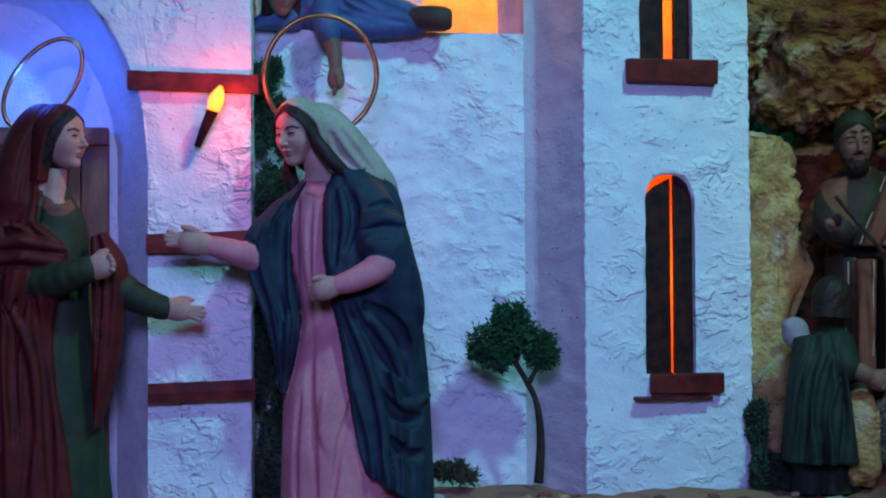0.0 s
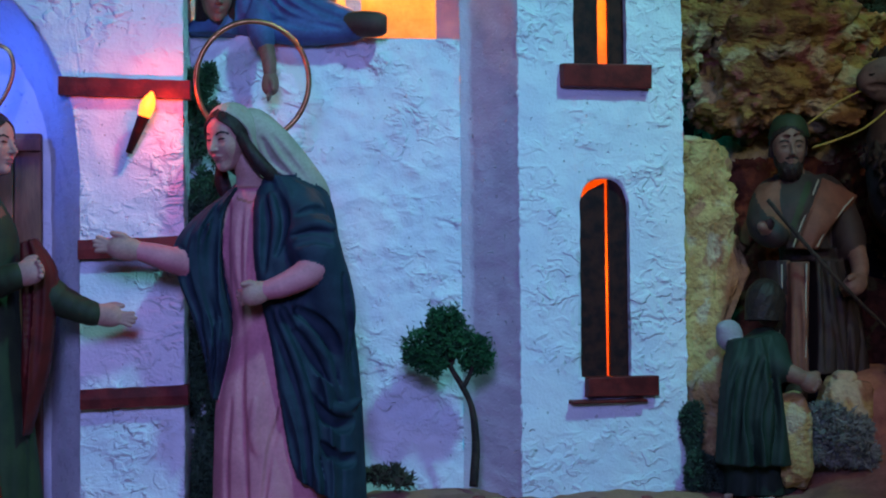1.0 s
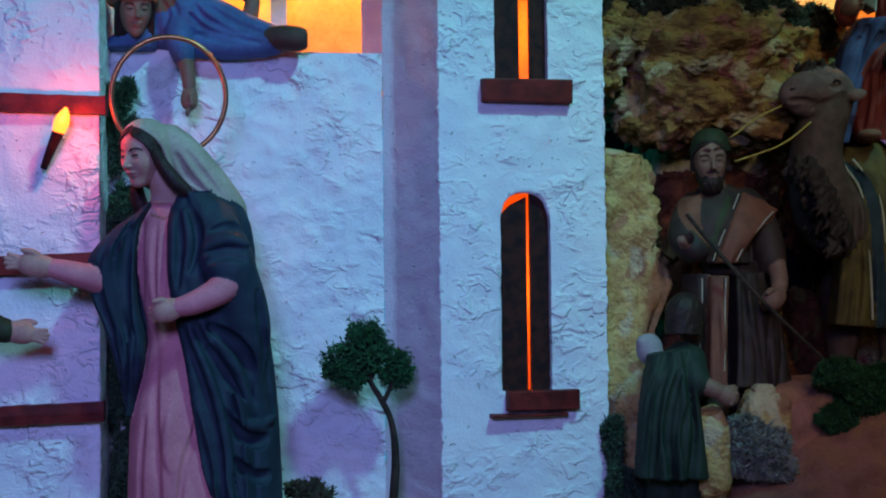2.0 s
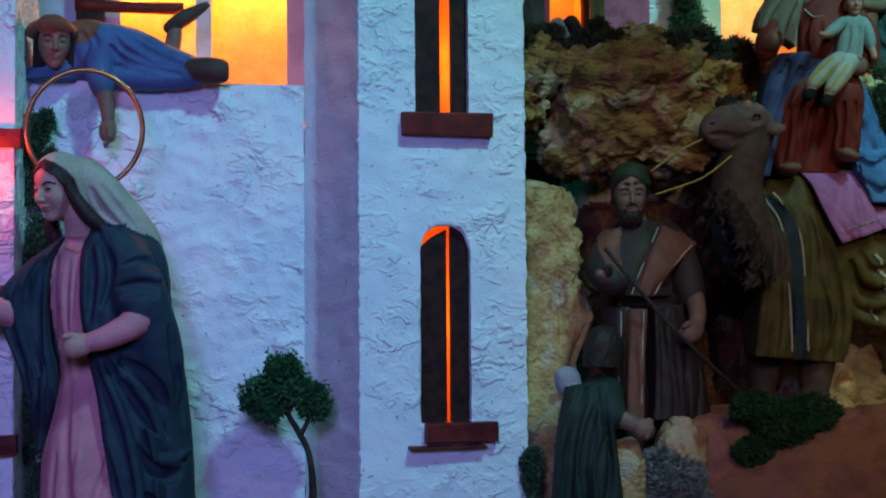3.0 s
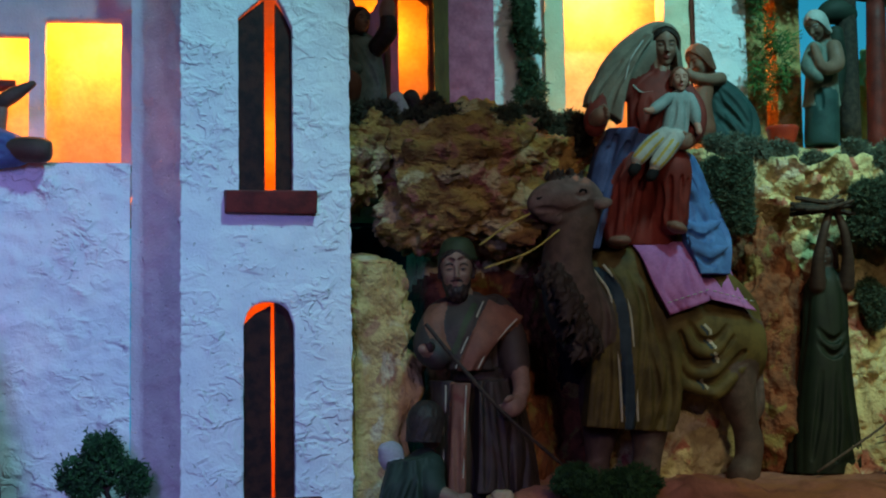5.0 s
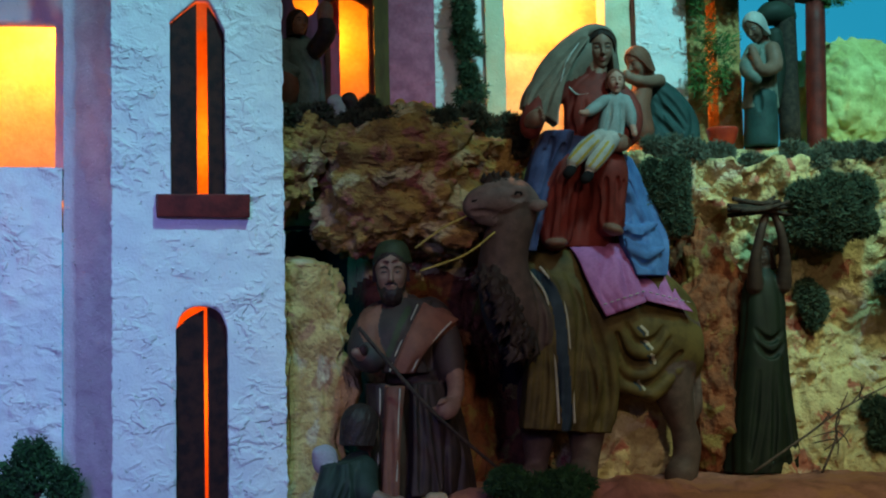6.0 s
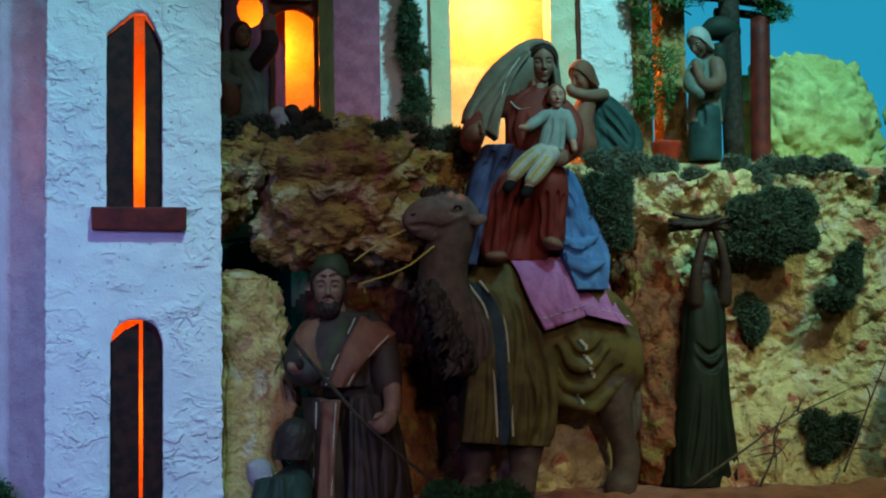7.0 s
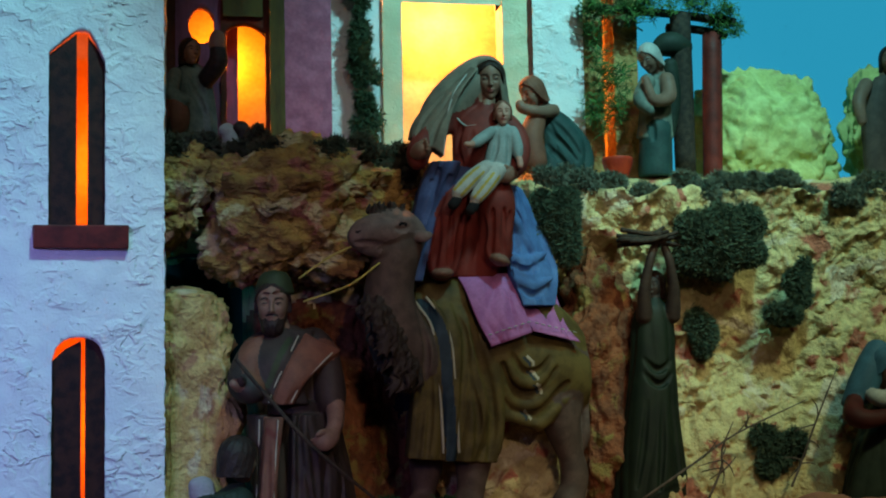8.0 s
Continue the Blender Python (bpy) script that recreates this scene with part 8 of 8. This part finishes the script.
    for x, y, mat, lab in ((416, 222, WHITE_CLOTH, "small white painted animal statue on the terrace"), (440, 218, HAIR, "small dark painted animal statue on the terrace")):
        f = Figurine(mat)
        p = Vector((0.4737 + (x - 500) * 0.00056, 0.955, 0.4775 + (240 - y) * 0.0006))
        c = f.clay(p - Vector((0.022, 0.022, 0.022)), p + Vector((0.022, 0.022, 0.030)), 0.001)
        c.egg(p, (0.012, 0.010, 0.009), 0)
        c.limb([p + Vector((-0.003, -0.004, 0.004)), p + Vector((-0.006, -0.006, 0.014))], [0.006, 0.005], 0, k=0.004)
        c.limb([p + Vector((-0.006, -0.006, 0.014)), p + Vector((-0.011, -0.009, 0.012))], [0.0045, 0.003], 0, k=0.003)
        f.finish("animal_statue", lab, "animal figurine")
    robed("shepherd_statue", "painted brown statue standing at the edge of the terrace",
          [((1.1243, 0.9800, 0.4580), 26, 20, 0.3), ((1.1239, 0.9800, 0.4924), 28, 20, 0.3), ((1.1276, 0.9800, 0.5268), 34, 24, 0.5), ((1.1326, 0.9800, 0.5584), 34, 22, 0.4), ((1.1382, 0.9800, 0.5768), 20, 16, 0.1)],
          [SKIN_DARK, CAMEL_HIDE, HAIR, BROWN], 0.00056, (1.1380, 0.9700, 0.5935), 0.0145, (250, 0),
          [(((1.1094, 0.9720, 0.5657), (1.0965, 0.9650, 0.5453), (1.0978, 0.9620, 0.5231)), (0.0075, 0.0070, 0.0050), 0)])


woman_in_pink()
woman_in_red()
recliner()
leader()
boy()
camel()
rider()
others()


# ---- plants and small things ----
def torch():
    thing = empty("torch", (-0.0791, 0.7480, 0.3173))
    bm = bmesh.new()
    tube(bm, [(-0.0793, 0.7460, 0.3162), (-0.0733, 0.7420, 0.3293), (-0.0660, 0.7360, 0.3437)], [0.0026, 0.0036, 0.0046], 0, 12, 5)
    under(part("stick", bm, SHUTTER, None, "dark wooden stick"), thing)
    bm = bmesh.new()
    tube(bm, [(-0.0664, 0.7360, 0.3421), (-0.0642, 0.7350, 0.3487), (-0.0620, 0.7340, 0.3544), (-0.0602, 0.7330, 0.3601)], [0.0046, 0.0058, 0.0046, 0.0012], 0, 14, 5)
    under(part("flame_bulb", bm, FLAME, None, "glowing red-orange flame bulb"), thing)
    tagged(thing, "wall torch with a glowing red flame bulb", "torch")
    lamp("torch_glow", "POINT", (-0.0574, 0.7180, 0.3520), 0.155, (1.0, 0.06, 0.03), 0.006)


def tree():
    thing = empty("tree", (0.1830, 0.7900, 0.0576))
    bm = bmesh.new()
    tube(bm, [(0.1821, 0.7900, 0.0554), (0.1841, 0.7900, 0.0887), (0.1812, 0.7900, 0.1177), (0.1732, 0.7900, 0.1356), (0.1644, 0.7900, 0.1512), (0.1613, 0.7900, 0.1691)], [0.0036, 0.0028, 0.0026, 0.0024, 0.0020, 0.0012], 0, 10, 6, folds=0.15)
    for a, b in (((0.1746, 0.7900, 0.1333), (0.1831, 0.7850, 0.1602)), ((0.1657, 0.7900, 0.1490), (0.1425, 0.7950, 0.1646)), ((0.1644, 0.7900, 0.1512), (0.1739, 0.8000, 0.1777))):
        tube(bm, [a, Vector(a).lerp(Vector(b), 0.5) + Vector((0.002, 0, 0)), b], [0.0022, 0.0016, 0.0008], 0, 8, 4)
    under(part("trunk", bm, BARK, None, "dark twisted trunk"), thing)
    bm = bmesh.new()
    for i, (q, r) in enumerate((((0.1614, 0.7900, 0.1736), 0.021), ((0.1447, 0.7900, 0.1670), 0.016), ((0.1793, 0.7900, 0.1645), 0.016), ((0.1615, 0.7900, 0.1870), 0.014), ((0.1375, 0.7900, 0.1595), 0.009), ((0.1860, 0.7900, 0.1546), 0.012), ((0.1495, 0.7850, 0.1552), 0.012))):
        tufts(bm, q, (r * 1.12, r * 0.85, r * 0.88), 1000, 0.0046, 20 + i, clumps=16, shell=0.3)
    under(part("crown", bm, LEAF_DARK, None, "dense dark green foam leaves"), thing)
    tagged(thing, "small model tree with a dark green crown before the wall", "tree")


LEAF_DARK = surface("dark_green_foam_leaf", (0.032, 0.10, 0.034), (0.018, 0.06, 0.024), 150, 0.8, 0.2, 700)


def bush(name, c, r, count, size, seed, mat, label="", category="bush", group="", lobes=None):
    bm = bmesh.new()
    rnd = random.Random(seed * 3 + 1)
    lobes = lobes or [(Vector((0, 0, 0)), 0.62)] + [(Vector((r[0] * rnd.uniform(-0.75, 0.75), r[1] * rnd.uniform(-0.3, 0.3), r[2] * rnd.uniform(-0.75, 0.65))), rnd.uniform(0.26, 0.52)) for _ in range(6)]
    for i, (o, k) in enumerate(lobes):
        p = Vector(c) + o
        s = (r[0] * k, r[1] * k, r[2] * k)
        boulder(bm, p, (s[0] * 0.66, s[1] * 0.66, s[2] * 0.66), seed + i, 0.25, 2.0, 3)
        tufts(bm, p, s, int(count * (0.45 if i == 0 else 0.22)), size, seed + 7 * i, clumps=16, shell=0.75)
    ob = mesh(name, bm, mat)
    return tagged(ob, label, category, group) if label else ob


def plants():
    k = 0.00055
    # clump at x 0.9548 is moss that also stands for a dark hole's shade
    for i, (c, a, b, mat) in enumerate((((0.7399, 0.9000, 0.4062), 52, 74, MOSS), ((0.9830, 0.9000, 0.3437), 28, 52, MOSS), ((0.8880, 0.9150, 0.2972), 38, 52, MOSS), ((0.9548, 0.9000, 0.1786), 52, 56, MOSS), ((1.0611, 0.9100, 0.1743), 50, 40, MOSS), ((0.4464, 0.9000, 0.4801), 26, 30, MOSS_BROWN), ((0.4808, 0.9050, 0.4652), 40, 22, MOSS_BROWN), ((0.5449, 0.9050, 0.4632), 46, 24, MOSS_BROWN),
                                        ((0.4387, 0.9050, 0.4621), 34, 56, MOSS_BROWN), ((0.3920, 0.9050, 0.4722), 44, 28, MOSS_BROWN), ((0.5132, 0.9100, 0.4663), 70, 26, MOSS_BROWN), ((0.5766, 0.9000, 0.4546), 36, 22, MOSS_BROWN),
                                        ((0.9636, 0.9000, 0.3173), 44, 20, MOSS))):
        bush("moss_bush", c, (a * k, a * k * 0.5, b * k), 9000 if a * b > 3000 else 4200, 0.0066, 140 + i, mat, "clump of dark wiry moss growing on the rock", group="moss on the rock")
    for i, (c, a, b) in enumerate((((0.5640, 1.0000, 0.5094), 40, 52), ((0.5625, 1.0000, 0.5712), 30, 36), ((0.5548, 1.0000, 0.6124), 24, 50), ((0.5601, 1.0000, 0.6542), 28, 36), ((0.5644, 1.0000, 0.5388), 16, 30), ((0.5569, 1.0000, 0.5911), 14, 24))):
        bush("climbing_plant", c, (a * 0.00057, 0.014, b * 0.00057), 800, 0.0062, 200 + i, IVY, "dark green climbing plant on the house wall", "plant")
    rnd = random.Random(77)
    x = 0.372
    while x < 1.10:
        if not 0.60 < x < 0.72:
            a = rnd.uniform(0.010, 0.019)
            y = cliff_front(x, 0.465) + rnd.uniform(0.004, 0.022) - (0.04 if x < 0.56 else 0.0)
            bush("moss_bush", (x, y, terrace_edge(x) + 0.002 + 0.012 * fbm(x * 9, 1.0, 0.0, 3) + rnd.uniform(-0.003, 0.008)), (a * 1.35, a * 0.7, a * rnd.uniform(0.65, 1.0)), 2400, 0.0072, 400 + int(x * 1000), MOSS_BROWN if x < 0.58 else MOSS_EDGE,
                 "low fringe of wiry moss along the terrace edge", group="moss on the rock")
        x += rnd.uniform(0.022, 0.040)
    square = [(Vector((dx, dy, dz)), q) for dx, dy, dz, q in ((0, 0, 0, 0.75), (-0.026, -0.004, 0.012, 0.46), (-0.028, 0, -0.016, 0.44), (0.028, 0, 0.018, 0.46), (0.026, -0.004, -0.010, 0.44), (0.002, -0.003, 0.020, 0.44), (-0.002, 0, -0.022, 0.40))]
    bush("moss_bush", (0.8975, 0.8900, 0.3870), (0.047, 0.028, 0.040), 20000, 0.0066, 141, MOSS, "large square clump of dark wiry moss on the rock", group="moss on the rock", lobes=square)
    shrub = empty("shrub", (0.5470, 0.7850, 0.0700))
    bm = bmesh.new()
    tube(bm, [(0.5470, 0.7850, 0.0650), (0.5480, 0.7850, 0.0950), (0.5510, 0.7850, 0.1200)], [0.0024, 0.0020, 0.0016], 0, 8, 4)
    under(part("stem", bm, BARK, None, "dark thin stem"), shrub)
    under(bush("crown", (0.5745, 0.7850, 0.1350), (0.052, 0.030, 0.036), 9000, 0.0042, 300, LEAF_DARK), shrub)
    tagged(shrub, "round dark green shrub on a short stem in red earth", "bush")
    bush("lichen_bush", (0.4770, 0.7720, 0.0930), (0.040, 0.020, 0.029), 7000, 0.0062, 302, MOSS_GREY, "grey-green curly lichen bush on the ground")
    bush("lichen_bush", (0.1144, 0.8000, 0.0638), (0.022, 0.014, 0.013), 500, 0.0055, 303, MOSS_BROWN, "brown dry moss at the foot of the wall")
    bush("moss_bush", (0.3683, 0.8000, 0.0595), (0.020, 0.014, 0.030), 2600, 0.0050, 310, MOSS, "dark moss at the foot of the tower")
    bush("moss_bush", (0.3664, 0.8150, 0.0945), (0.012, 0.010, 0.022), 1400, 0.0050, 311, MOSS, "dark moss at the foot of the tower")
    for i, (c, a, b) in enumerate((((-0.0288, 0.8000, 0.3403), 26, 60), ((-0.0306, 0.8000, 0.2909), 22, 60), ((-0.0323, 0.8000, 0.3763), 22, 40), ((-0.0325, 0.8000, 0.2237), 18, 80), ((-0.0325, 0.8000, 0.1613), 22, 90), ((-0.0304, 0.8000, 0.0858), 24, 90))):
        bush("ivy", c, (a * 0.00062, 0.014, b * 0.00056), 1500, 0.0046, 330 + i, IVY, "dark ivy growing in the gap between the houses", "plant")


def pebbles():
    rnd = random.Random(12)
    mats = [surface("pale_gravel", (0.45, 0.40, 0.33), (0.35, 0.30, 0.25), 90), surface("red_gravel", (0.30, 0.07, 0.05), (0.22, 0.06, 0.05), 90), ROCK_PALE]
    for i in range(60):
        bm = bmesh.new()
        x, y = rnd.uniform(0.07, 0.42), rnd.uniform(0.70, 0.785)
        r = rnd.uniform(0.002, 0.0055)
        boulder(bm, (x, y, ground_height(x, y) + r * 0.25), (r, r * 0.8, r * 0.6), i * 0.7, 0.3, 1.2, 2)
        tagged(mesh("pebble", bm, mats[i % 3]), "small loose stone on the ground", "stone", "pebbles at the tower foot")


def dry_twigs():
    rnd = random.Random(31)
    for k, (a, b) in enumerate((((0.7988, 0.8700, 0.1438), (0.9692, 0.8700, 0.2321)), ((0.8637, 0.8700, 0.1412), (0.8936, 0.8600, 0.2130)), ((0.9587, 0.8800, 0.1472), (1.0063, 0.8700, 0.2615)))):
        bm = bmesh.new()
        a, b = Vector(a), Vector(b)
        thing = empty("dry_twig", a)
        pts = [a.lerp(b, t) + Vector((rnd.gauss(0, 0.003), rnd.gauss(0, 0.003), rnd.gauss(0, 0.003))) for t in (0, 0.3, 0.6, 1)]
        tube(bm, pts, [0.0014, 0.0012, 0.0010, 0.0005], 0, 6, 4)
        under(part("stem", bm, TWIG, None), thing)
        for _ in range(7):
            bm = bmesh.new()
            p = pts[1].lerp(pts[2], rnd.uniform(-0.3, 1.3))
            d = Vector((rnd.gauss(0, 1), rnd.gauss(0, 0.5), rnd.gauss(0.5, 1))).normalized() * rnd.uniform(0.010, 0.028)
            tube(bm, [p, p + d * 0.5 + Vector((0.002, 0, 0.001)), p + d], [0.0008, 0.0007, 0.0004], 0, 5, 3)
            under(part("side_twig", bm, TWIG, None), thing)
        tagged(thing, "thin dry branching twig standing in the earth", "twig", "dry twigs by the rock")


TWIG = surface("dry_grey_twig", (0.13, 0.095, 0.075), (0.08, 0.06, 0.05), 200, 0.8, 0.5, 600)
dry_twigs()
torch()
tree()
plants()
pebbles()
